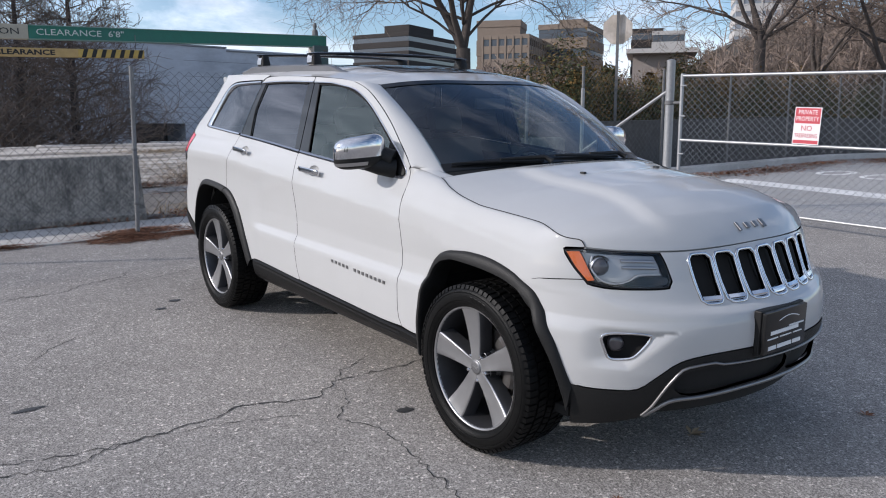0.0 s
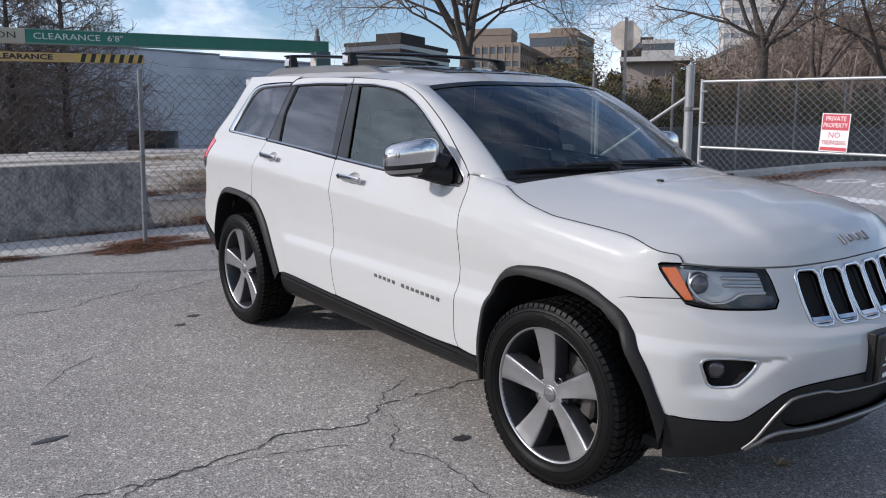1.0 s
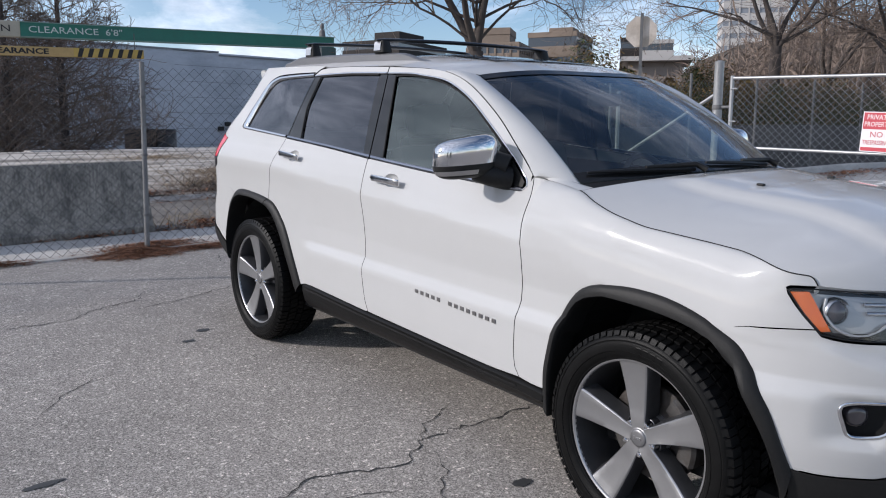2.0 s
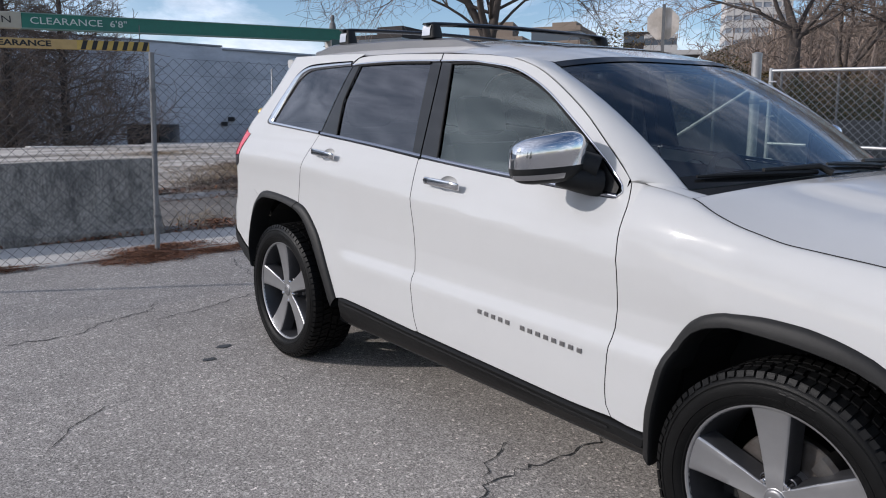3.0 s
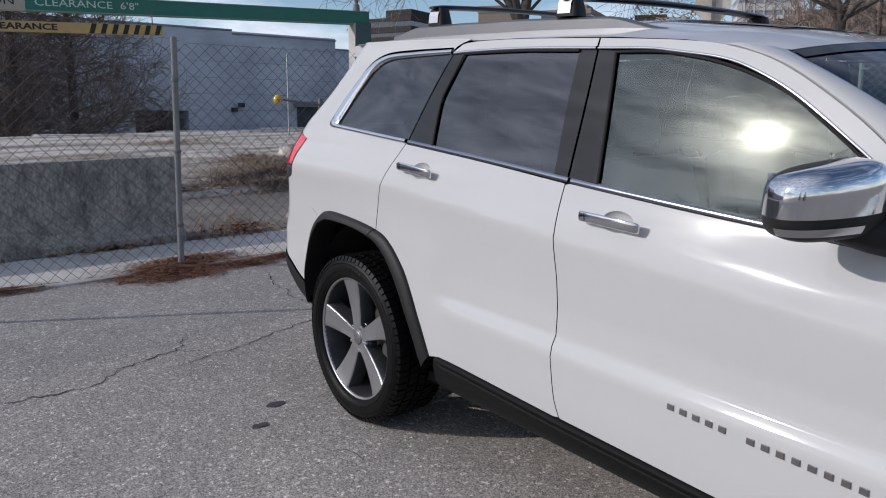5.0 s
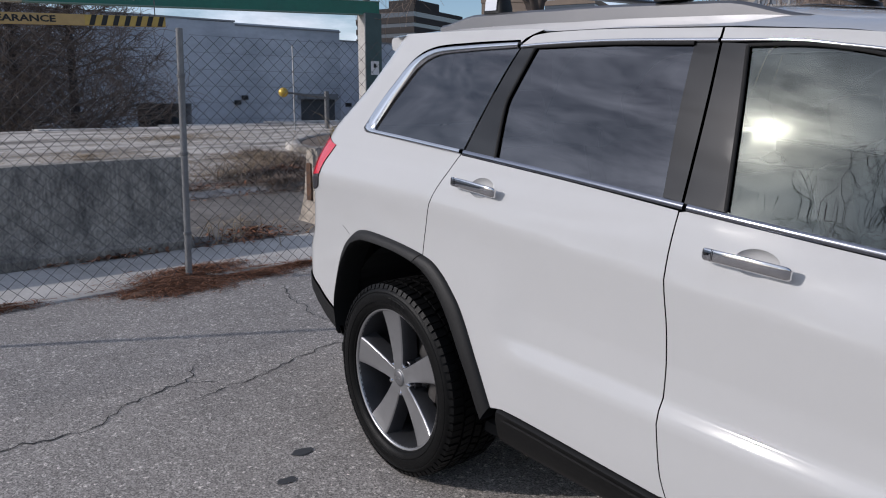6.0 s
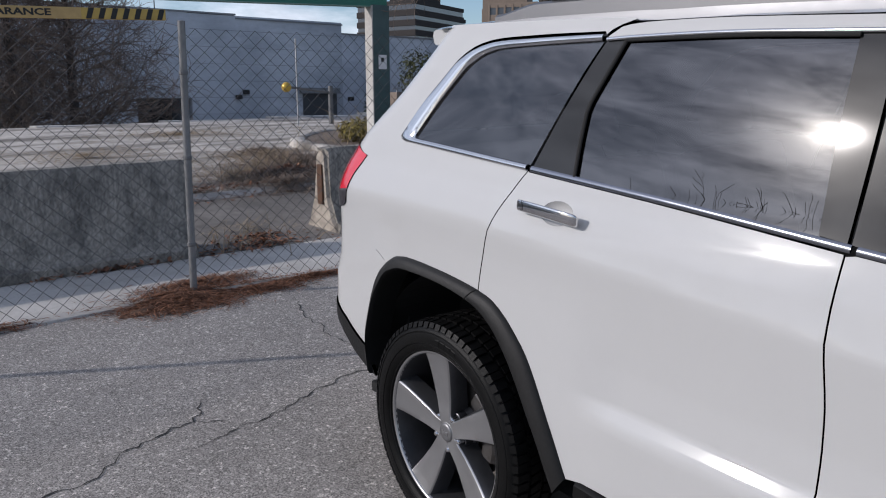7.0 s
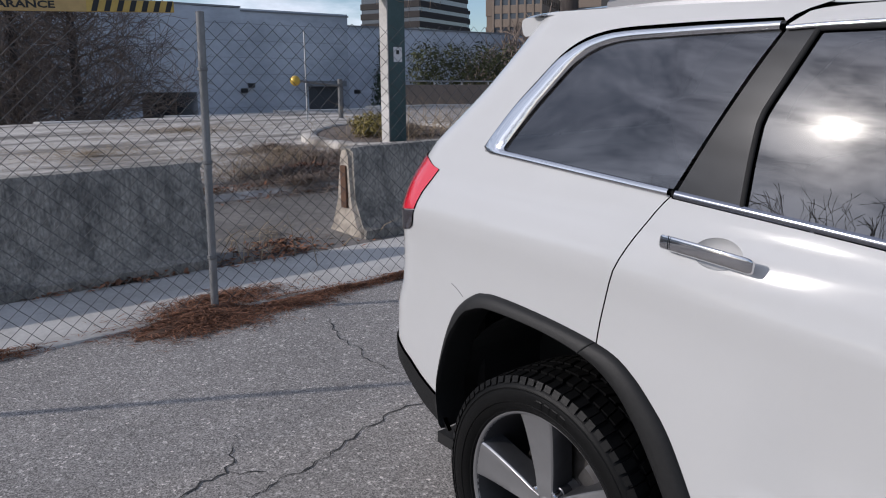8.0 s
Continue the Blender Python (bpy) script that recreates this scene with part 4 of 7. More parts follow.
Build().lathe([(0.0, 0.30), (0.03, 0.28), (0.045, 0.22), (0.03, 0.16), (0.06, 0.12), (0.07, 0.0)], (0, -0.10, 3.36), "z", 12).make("beam_cap", GALV_DULL, beam)

bar = thing("hanging_bar", "faded yellow clearance bar with black stripes hanging below the beam", "warning bar", (-11.62, 1.72, 0))
zb0 = 2.75


def bar_box(y0, y1, dz, h, m, nm, xo=0.0, d=0.07, parent=bar):
    b = Build().box(-d / 2 + xo, y0, -h / 2, d / 2 + xo, y1, h / 2, bevel=0.01 if d > 0.02 else 0)
    b.v = [(v[0], v[1], v[2] + zb0 + dz + 0.0385 * v[1]) for v in b.v]
    return b.make(nm, m, parent)


base = bar_box(-7.5, 0.0, 0, 0.155, YELLOW_PAINT, "bar")
bar_box(-7.5, -1.18, 0.0, 0.150, mat("faded_yellow", (0.50, 0.33, 0.13), 0.6, vary=0.12, size=8.0), "faded_face", 0.037, 0.004)
for k in range(7):
    y = -0.06 - k * 0.165
    b = Build().add([(0.0385, y - 0.075, -0.074), (0.0385, y, -0.074), (0.0385, y + 0.045, 0.074), (0.0385, y - 0.03, 0.074)], [(0, 1, 2, 3)])
    b.v = [(v[0], v[1], v[2] + zb0 + 0.0385 * v[1]) for v in b.v]
    b.make("stripe", INK, bar)
writing("bar_letters", "CLEARANCE", 0.085, INK, upright((0.042, -2.06, zb0 - 0.080), (0, 1, 0.0385), (0, 0, 1)), bar, 1.42, 0.001, 0.004)
for y in (-0.15, -3.4, -6.8):
    Build().tube([(0, y, zb0 + 0.06 + 0.0385 * y), (0, y, zb0 + 0.36 + 0.0385 * y)], 0.008, 6).make("hanger_chain", GALV_DULL, bar)

# kerbed island round the beam's post
ring = rounded([(-11.5, 4.95), (-12.6, 4.72), (-13.9, 5.0), (-15.2, 5.9), (-16.0, 7.0), (-15.2, 8.2), (-12.6, 8.2), (-11.2, 6.8)], True, 0.18)
rows = []
n = len(ring)
for i in range(n + 1):
    q = ring[i % n]
    d = (ring[(i + 1) % n] - ring[i - 1]).normalized()
    c = Vector((-d.y, d.x))
    g = ground_z(q.x, q.y) + 0.06
    rows.append([(q.x + c.x * u, q.y + c.y * u, g + h) for u, h in ((-0.16, -0.06), (-0.15, 0.09), (-0.11, 0.12), (0.11, 0.12), (0.15, 0.09), (0.16, -0.06))])
tagged(soften(Build().grid(rows).make("island_kerb", DIRT), 40), "pale rounded concrete kerb of the island at the beam's post", "kerb", kind="structure")
b = Build().add([(q.x, q.y, ground_z(q.x, q.y) + 0.14) for q in ring], [tuple(range(n))])
tagged(b.make("island_soil", mat("island_soil", (0.16, 0.125, 0.10), 0.95, vary=0.5, size=14.0, patch=0.8, patch_size=2.0, second=(0.09, 0.07, 0.055), bump=0.8, bump_size=30.0)), "bare brown soil inside the kerbed island", "soil", kind="structure")

# ---- the arm with the ball ----
arm = thing("barrier_arm", "yellow ball on a thin barrier arm beside a slim pole", "barrier arm", (-19.0, 7.35, ground_z(-19, 7.35)))
z0 = 1.86 - ground_z(-19, 7.35)
soften(Build().lathe([(0.0, 0.135)] + [(0.135 * math.cos(a), 0.135 * math.sin(a)) for a in [radians(80 - 20 * k) for k in range(9)]] + [(0.0, -0.135)], (0, 0, z0), "z", 20).make("ball", mat("gold_ball", (0.55, 0.36, 0.06), 0.35, 0.3, vary=0.15, size=6.0), arm), 60)
Build().tube([(0, 0.1, z0), (-0.1, 1.35, z0 - 0.13)], [0.03, 0.035], 8).make("arm", GALV_DULL, arm)
Build().tube([(-0.2, 0.42, 0.05), (-0.2, 0.42, 2.4)], 0.022, 8).make("pole", GALV, arm)
Build().tube([(-0.1, 1.4, 0.05), (-0.1, 1.4, z0 + 0.05)], 0.07, 8).make("arm_post", GALV_DULL, arm)

# ---- stop sign seen from behind ----
ss = thing("stop_sign", "weathered back of an octagonal stop sign on a steel post", "road sign", (-6.85, 9.78, 0))
d = Vector((0.64, -0.77, 0.0))
m = upright((0, 0, 3.37), (0.77, 0.64, 0), (0, 0, 1))
pts, fs = [], []
for zf in (-0.002, 0.002):
    pts += [m @ Vector((0.315 * math.cos(radians(22.5 + 45 * k)), 0.315 * math.sin(radians(22.5 + 45 * k)), zf)) for k in range(8)]
fs = [tuple(reversed(range(8))), tuple(range(8, 16))] + [(k, (k + 1) % 8, 8 + (k + 1) % 8, 8 + k) for k in range(8)]
finish("sign_plate", pts, fs, WEATHERED, ss)
g = ground_z(-6.85, 9.78)
Build().box(-0.03, -0.012, g - 0.05, 0.03, 0.012, 3.72, Matrix.Translation((0.03, -0.03, 0)) @ Matrix.Rotation(radians(40), 4, "Z")).make("sign_post", GALV_DULL, ss)


# ---- bare trees ----
def grow(b, rng, p, d, length, r, level, droop=0.0, sides=5, twig=None, spread=1.0, many=1.0, thin=0.003):
    n = max(3, int(length / (0.30 if level < 2 else 0.22)))
    n = min(n, 9)
    pts, rad = [p], [r]
    q, e = Vector(p), Vector(d).normalized()
    kids = []
    for i in range(n):
        j = 0.12 if level < 2 else 0.21
        e = (e + Vector((rng.gauss(0, j), rng.gauss(0, j), rng.gauss(0.02, j * 0.7) - droop))).normalized()
        q = q + e * (length / n)
        pts.append(q.copy())
        rad.append(max(r * (1 - 0.8 * (i + 1) / n), thin))
        if level < 4 and i >= n * 0.2:
            kids.append((q.copy(), e.copy(), rad[-1]))
    (b if level < 2 or twig is None else twig).tube(pts, rad, sides if level < 2 else 3, caps=False)
    if level >= 4:
        return
    want = int((7, 9, 7, 5)[min(level, 3)] * many)
    for k in range(want):
        if not kids:
            break
        c, e, rr = kids[min(int((k + rng.random()) / want * len(kids)), len(kids) - 1)]
        side = e.orthogonal().normalized()
        side.rotate(Matrix.Rotation(rng.uniform(0, 2 * math.pi), 3, e))
        nd = (e * rng.uniform(0.5, 0.9) + side * rng.uniform(0.6, 1.0) * spread + Vector((0, 0, 0.12))).normalized()
        grow(b, rng, c, nd, length * rng.uniform(0.40, 0.62), max(min(rr * 0.75, r * 0.55), thin), level + 1, droop, sides, twig, spread, many, thin)


def bare_tree(x, y, z, height, r, seed, label, fork=3, droop=0.0, spread=1.0, low=0.3, limbs=(), many=1.0, thin=0.003, open_=0.45, limb_r=0.36):
    """Trunk, forking limbs, further limbs (azimuth, height, length, rise) and a mass of twigs."""
    rng = random.Random(seed)
    tree = thing("bare_tree", label, "tree", (x, y, z), group="bare trees")
    b, t = Build(), Build()
    stem_h = height * low
    top = Vector((0, 0, stem_h))
    b.tube([(0, 0, -0.2), (0, 0, 0.15), top * 0.5 + Vector((rng.uniform(-0.05, 0.05), 0, 0)), top], [r * 1.6, r * 1.15, r * 0.95, r * 0.85], 12, caps=False)
    for k in range(fork):
        a = 2 * math.pi * (k + rng.random() * 0.6) / fork
        d = Vector((math.cos(a) * open_ * spread, math.sin(a) * open_ * spread, 1))
        grow(b, rng, top - Vector((0, 0, 0.1)), d, height * rng.uniform(0.5, 0.7), r * rng.uniform(0.38, 0.55), 1, droop, 7, t, spread, many, thin)
    for az, zz, ln, rise in limbs:
        a = radians(az)
        grow(b, rng, Vector((0, 0, zz)), Vector((math.cos(a), math.sin(a), rise)), ln, r * limb_r, 1, droop + 0.02, 6, t, spread, many, thin)
    soften(b.make("trunk", BARK, tree), 60)
    tagged(t.make("twig_crown", TWIG, tree), kind="stuff")
    return tree


bare_tree(-10.6, 8.75, ground_z(-10.6, 8.75), 6.6, 0.20, 11, "bare roadside tree with several upright limbs and wide side branches", fork=4, low=0.40, spread=1.0, many=1.25, thin=0.0035, open_=0.30, limb_r=0.20,
          limbs=((225, 2.8, 3.4, 0.75), (240, 3.3, 3.6, 0.5), (205, 3.7, 3.0, 0.6), (50, 2.8, 3.3, 0.75), (65, 3.3, 3.5, 0.5), (35, 3.7, 2.8, 0.6), (135, 3.2, 2.4, 0.8), (315, 3.2, 2.4, 0.8)))
bare_tree(-8.6, 18.0, ground_z(-8.6, 18), 7.5, 0.17, 12, "bare tree behind the hedge", fork=5, low=0.42, many=1.2, thin=0.005, spread=1.2, limbs=((50, 3.2, 3.0, 0.4), (230, 3.4, 3.2, 0.4)))
bare_tree(-6.6, 21.5, ground_z(-6.6, 21.5), 8.0, 0.15, 13, "bare tree behind the hedge", fork=5, low=0.3, many=1.2, thin=0.005, spread=1.2, limbs=((60, 3.0, 3.0, 0.4), (240, 3.2, 3.4, 0.3)))
bare_tree(-5.9, 25.5, ground_z(-6, 25.5), 8.5, 0.24, 14, "dark bare tree behind the hedge", fork=6, low=0.3, many=1.2, thin=0.006, spread=1.2)
bare_tree(-10.5, 25.0, ground_z(-10, 25), 8.0, 0.18, 15, "bare tree behind the hedge", fork=5, low=0.3, many=1.1, thin=0.006, spread=1.2)


def limbed_tree(x, y, z, height, r, seed, label):
    """A tree with one straight trunk and many long arching side limbs down to the ground."""
    rng = random.Random(seed)
    tree = thing("bare_tree", label, "tree", (x, y, z), group="bare trees")
    b, t = Build(), Build()
    b.tube([(0, 0, -0.2), (0.02, 0, 1.2), (-0.03, 0.04, height * 0.4), (0.05, 0, height * 0.75), (0, 0, height)], [r * 1.4, r, r * 0.75, r * 0.4, 0.02], 10, caps=False)
    for k in range(76):
        f = (k + rng.random()) / 76
        zz = 1.3 + (height - 1.8) * f
        a = k * 2.4 + rng.uniform(-0.5, 0.5)
        ln = (3.6 - 2.3 * f) * rng.uniform(0.7, 1.1)
        grow(b, rng, Vector((0, 0, zz)), Vector((math.cos(a), math.sin(a), rng.uniform(0.15, 0.75))), ln, r * (0.27 - 0.14 * f), 2, 0.035, 5, t, 0.85, 1.5, 0.008)
    soften(b.make("trunk", BARK, tree), 60)
    tagged(t.make("twig_crown", TWIG, tree), kind="stuff")


for k, (x, y, h) in enumerate(((-29.6, 4.4, 10.5), (-29.4, 2.5, 10.0), (-30.4, 0.0, 10.5), (-30.0, -3.4, 10.0))):
    limbed_tree(x, y, -2.0, h, 0.20, 20 + k, "large bare tree with drooping limbs against the grey wall")
# trees across the lot, mirrored in the car's windows
for k, (x, y, h) in enumerate(((-16.0, -26.0, 8.0), (-12.0, -26.5, 8.7), (-8.8, -26.0, 9.4), (-5.4, -27.0, 8.6), (-1.5, -27.5, 8.0))):
    bare_tree(x, y, ground_z(x, y), h, 0.10, 40 + k, "bare tree across the parking lot", fork=5, low=0.28, thin=0.009, many=0.85)


# ---- leafy masses ----
def leaf_cloud(name, mats, blobs, count, size, label, category, seed, parent=None, kind="stuff", up=0.5):
    """Many small leaf clumps in and on lumpy volumes; blobs: (x, y, z, rx, ry, rz)."""
    rng = random.Random(seed)
    b = Build()
    total = sum(q[3] * q[4] + q[4] * q[5] + q[3] * q[5] for q in blobs)
    for x, y, z, rx, ry, rz in blobs:
        for _ in range(int(count * (rx * ry + ry * rz + rx * rz) / total)):
            v = Vector((rng.gauss(0, 1), rng.gauss(0, 1), rng.gauss(0, 1))).normalized()
            k = rng.uniform(0.3, 1.0) ** 0.6 * (1 + 0.22 * noise.noise(v * 2.2 + Vector((x, y, z))))
            c = Vector((x + v.x * rx * k, y + v.y * ry * k, z + v.z * rz * k))
            n = (v + Vector((rng.gauss(0, 0.5), rng.gauss(0, 0.5), rng.gauss(up, 0.5)))).normalized()
            t = n.orthogonal().normalized()
            t.rotate(Matrix.Rotation(rng.uniform(0, 6.28), 3, n))
            s = size * rng.uniform(0.5, 1.3)
            w = n.cross(t)
            b.add([c - t * s * 0.5, c + w * s * 0.28, c + t * s * 0.75 + n * s * 0.2, c - w * s * 0.28], [(0, 1, 2, 3)])
    ob = b.make(name, mats, parent)
    return tagged(ob, label, category, kind=kind)


hedge_blobs = [(-7.3 + 0.3 * math.sin(i * 1.7), 7.5 + i * 0.9, ground_z(-7, 9) + 1.02 + 0.28 * math.sin(i * 2.3), 0.7, 0.75, 1.18 + 0.28 * math.sin(i * 1.3)) for i in range(20)]
leaf_cloud("hedge", HEDGE, hedge_blobs, 60000, 0.065, "dark evergreen hedge behind the back fence", "hedge", 5)
leaf_cloud("hedge", HEDGE_BROWN, [(x - 0.1, y + 0.4, z + 0.12, rx, ry, rz * 1.08) for x, y, z, rx, ry, rz in hedge_blobs[:13]], 26000, 0.065, "brown-tinged evergreen shrubs behind the fence", "hedge", 6)


def conifer(x, y, z, h, w, seed, leaf=None, label="dark narrow evergreen tree"):
    rng = random.Random(seed)
    t = thing("conifer", label, "tree", (x, y, z), group="conifers")
    Build().tube([(0, 0, -0.2), (0, 0, h * 0.9)], [0.09, 0.02], 7).make("trunk", BARK, t)
    blobs = [(rng.uniform(-0.1, 0.1), rng.uniform(-0.1, 0.1), h * (0.12 + 0.86 * i / 7), w * (1 - i / 8.2) + 0.05, w * (1 - i / 8.2) + 0.05, h * 0.11) for i in range(8)]
    leaf_cloud("crown", leaf or CONIFER, blobs, 3600, 0.16, "", "", seed, t)
    return t


for k, (x, y, h) in enumerate(((-7.9, 9.6, 1.9), (-8.2, 11.2, 2.1), (-7.8, 12.3, 1.9), (-8.2, 13.6, 2.15), (-7.9, 15.4, 2.0), (-8.3, 10.3, 1.9), (-7.7, 14.4, 1.8), (-7.8, 16.6, 1.9))):
    conifer(x, y, ground_z(x, y), h, 0.8, 80 + k, HEDGE if k % 2 else HEDGE_BROWN, "brown-green evergreen shrub behind the back fence")
conifer(-36.5, 21.5, -2.0, 6.0, 1.1, 61)
conifer(-36.5, 24.5, -2.0, 4.6, 1.2, 62)
for k, (x, y, h) in enumerate(((9.0, -24, 8.0), (12.5, -21, 6.5))):
    conifer(x, y, ground_z(x, y), h, 1.6, 70 + k)


leaf_cloud("low_shrub", mat("mossy_leaves", (0.17, 0.135, 0.035), 0.9, per_piece=0.5), [(-12.9, 5.9, 0.85, 0.45, 0.5, 0.22), (-13.8, 6.5, 0.9, 0.6, 0.6, 0.25)], 2600, 0.07, "yellow-green low shrubs on the kerbed island", "shrub", 33)


# ---- the grey hall beyond the deck ----
hall = thing("hall", "long windowless grey-painted masonry hall with a recessed doorway", "building", (-38.0, 0, -2.6))
HB = -2.6


def slab(x0, y0, x1, y1, z0, z1, m, nm, parent, bevel=0.0, lab=""):
    return Build().box(x0, y0, z0 - HB, x1, y1, z1 - HB, bevel=bevel).make(nm, m, parent, lab)


slab(-8, -60, 0, 9.1, HB, 5.75, WALL_GREY, "wall", hall)
slab(-8, 9.1, 0, 11.75, 1.65, 5.72, WALL_GREY, "wall", hall)
slab(-8, 11.75, 0, 20.3, HB, 5.70, WALL_GREY, "wall", hall)
# near-black back wall: the doorway's shade is put into its colour
slab(-3.2, 9.1, -3.0, 11.75, HB, 1.65, mat("shaded_recess", (0.05, 0.052, 0.055), 0.9, vary=0.2, size=3.0), "recess", hall)
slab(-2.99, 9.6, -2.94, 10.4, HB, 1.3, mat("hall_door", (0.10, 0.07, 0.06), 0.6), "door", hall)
slab(-8.2, 14.2, 0.05, 20.35, 5.55, 5.62, mat("hall_coping", (0.20, 0.21, 0.22), 0.7), "coping", hall)
slab(-8.2, -60, 0.05, 14.2, 5.72, 5.80, mat("hall_coping_pale", (0.26, 0.27, 0.28), 0.7), "coping", hall)
for k in range(9):
    zc_ = -1.6 + k * 0.82
    for y0, y1 in ((-60, 9.0), (11.8, 20.3)):
        slab(-0.01, y0, 0.006, y1, zc_, zc_ + 0.02, mat("joint", (0.22, 0.23, 0.25), 0.9) if k == 0 and y0 < 0 else bpy.data.materials["joint"], "course_joint", hall)
slab(-0.05, 17.6, 0.25, 20.0, 1.9, 2.2, mat("awning", (0.18, 0.19, 0.20), 0.6), "canopy", hall)
slab(-0.02, 17.8, 0.012, 19.9, HB, 1.9, mat("dark_gate", (0.06, 0.065, 0.07), 0.7), "gateway", hall)
for y, z in ((14.0, 1.6), (14.4, 1.85), (20.6, 1.5)):
    slab(0, y, 0.22, y + 0.28, z, z + 0.22, INK, "wall_lamp", hall)
wing_b = thing("hall_wing", "grey masonry wing set back behind evergreen trees", "building", (-47.0, 20.3, -2.6))
slab(-6, 0, 0, 24, HB, 5.95, WALL_GREY, "wall", wing_b)
slab(-6.1, -0.02, 0.06, 24, 5.92, 6.02, bpy.data.materials["hall_coping"], "coping", wing_b)
planter = thing("planter_wall", "brown concrete planter wall with a rail on top", "wall", (-27.0, 16.2, -0.6))
Build().box(-0.3, 0, 0, 0.3, 9, 2.45, bevel=0.02).make("wall", mat("planter_concrete", (0.21, 0.165, 0.135), 0.9, vary=0.12, size=4.0), planter)
Build().tube([(0, 0, 2.6), (0, 9, 2.6)], 0.03, 6).make("rail", GALV, planter)
for y in (0.2, 1.7, 3.2, 4.7, 6.2, 7.7):
    Build().tube([(0, y, 2.4), (0, y, 2.6)], 0.03, 6).make("rail_post", GALV, planter)
leaf_cloud("shrubs", HEDGE, [(-29, 19 + i * 1.6, 2.6, 1.0, 1.0, 1.3) for i in range(5)], 5000, 0.16, "dark shrubs behind the planter", "shrubs", 31)


# ---- far buildings ----
def office(name, label, x, y, zb, w, dpt, h, floors, yaw, wall_m, glass_m, fins=0, pent=None, bands=True):
    """A block with a spandrel and a window band on each storey."""
    ob = thing(name, label, "building", Matrix.Translation((x, y, zb)) @ Matrix.Rotation(radians(yaw), 4, "Z"))
    Build().box(0, 0, 0, w, dpt, h).make("core", glass_m, ob)
    fh = h / floors
    for k in range(floors + 1):
        z = k * fh
        t = fh * (0.60 if k < floors else 0.40)
        Build().box(-0.14, -0.14, max(z - t * 0.5, 0), w + 0.14, dpt + 0.14, min(z + t * 0.5, h + 0.3), bevel=0.04).make("spandrel", wall_m, ob)
    if fins:
        n = int(w / fins)
        for k in range(n + 1):
            Build().box(k * fins - 0.18, -0.24, 0, k * fins + 0.18, -0.05, h).make("pier", wall_m, ob)
        n = int(dpt / fins)
        for k in range(n + 1):
            Build().box(-0.24, k * fins - 0.18, 0, -0.05, k * fins + 0.18, h).make("pier", wall_m, ob)
    if pent:
        x0, y0, x1, y1, ph = pent
        Build().box(x0, y0, h, x1, y1, h + ph, bevel=0.1).make("plant_room", wall_m, ob)
    return ob


GLASS_FAR = mat("far_windows", (0.05, 0.06, 0.075), 0.15, coat=0.5)
DARK_BRICK = mat("dark_brick", (0.030, 0.026, 0.025), 0.9, vary=0.12, size=0.8, patch=0.3, patch_size=0.1)
TAN = mat("tan_concrete", (0.21, 0.165, 0.13), 0.9, vary=0.08, size=0.5)
PALE = mat("pale_concrete", (0.46, 0.44, 0.42), 0.9, vary=0.08, size=0.5)
BLUE_GLASS = mat("blue_glass", (0.06, 0.10, 0.15), 0.1, coat=0.6)


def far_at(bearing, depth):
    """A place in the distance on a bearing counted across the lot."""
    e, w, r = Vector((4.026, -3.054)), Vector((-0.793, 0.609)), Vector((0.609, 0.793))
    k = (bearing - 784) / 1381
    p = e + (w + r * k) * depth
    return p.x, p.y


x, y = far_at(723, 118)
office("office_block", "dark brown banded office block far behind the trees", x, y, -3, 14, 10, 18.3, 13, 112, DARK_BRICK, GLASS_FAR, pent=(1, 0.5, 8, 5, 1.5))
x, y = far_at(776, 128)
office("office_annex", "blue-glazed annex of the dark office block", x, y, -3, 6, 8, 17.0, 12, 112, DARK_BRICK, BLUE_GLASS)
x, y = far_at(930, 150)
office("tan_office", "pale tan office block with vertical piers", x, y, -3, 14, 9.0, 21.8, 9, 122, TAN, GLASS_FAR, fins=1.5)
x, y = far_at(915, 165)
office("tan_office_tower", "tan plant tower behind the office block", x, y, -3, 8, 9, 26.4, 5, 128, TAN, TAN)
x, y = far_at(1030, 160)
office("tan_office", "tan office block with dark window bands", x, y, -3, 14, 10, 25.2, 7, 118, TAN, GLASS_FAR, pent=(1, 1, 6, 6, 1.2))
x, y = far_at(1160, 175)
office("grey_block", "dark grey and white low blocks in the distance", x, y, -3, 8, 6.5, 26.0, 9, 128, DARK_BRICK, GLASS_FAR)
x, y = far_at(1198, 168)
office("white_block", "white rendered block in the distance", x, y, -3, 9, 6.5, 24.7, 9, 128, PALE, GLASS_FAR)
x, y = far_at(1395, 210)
# distance haze is put into the tower's pale window colour
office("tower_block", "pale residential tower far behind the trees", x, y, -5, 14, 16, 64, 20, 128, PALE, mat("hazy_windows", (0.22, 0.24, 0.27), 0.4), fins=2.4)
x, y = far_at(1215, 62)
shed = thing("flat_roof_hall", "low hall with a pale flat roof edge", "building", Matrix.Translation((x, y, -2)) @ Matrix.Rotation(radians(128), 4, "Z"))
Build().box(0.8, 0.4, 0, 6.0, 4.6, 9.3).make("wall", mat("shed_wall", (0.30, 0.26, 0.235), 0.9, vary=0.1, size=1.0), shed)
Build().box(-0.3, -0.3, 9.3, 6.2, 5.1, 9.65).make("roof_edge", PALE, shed)

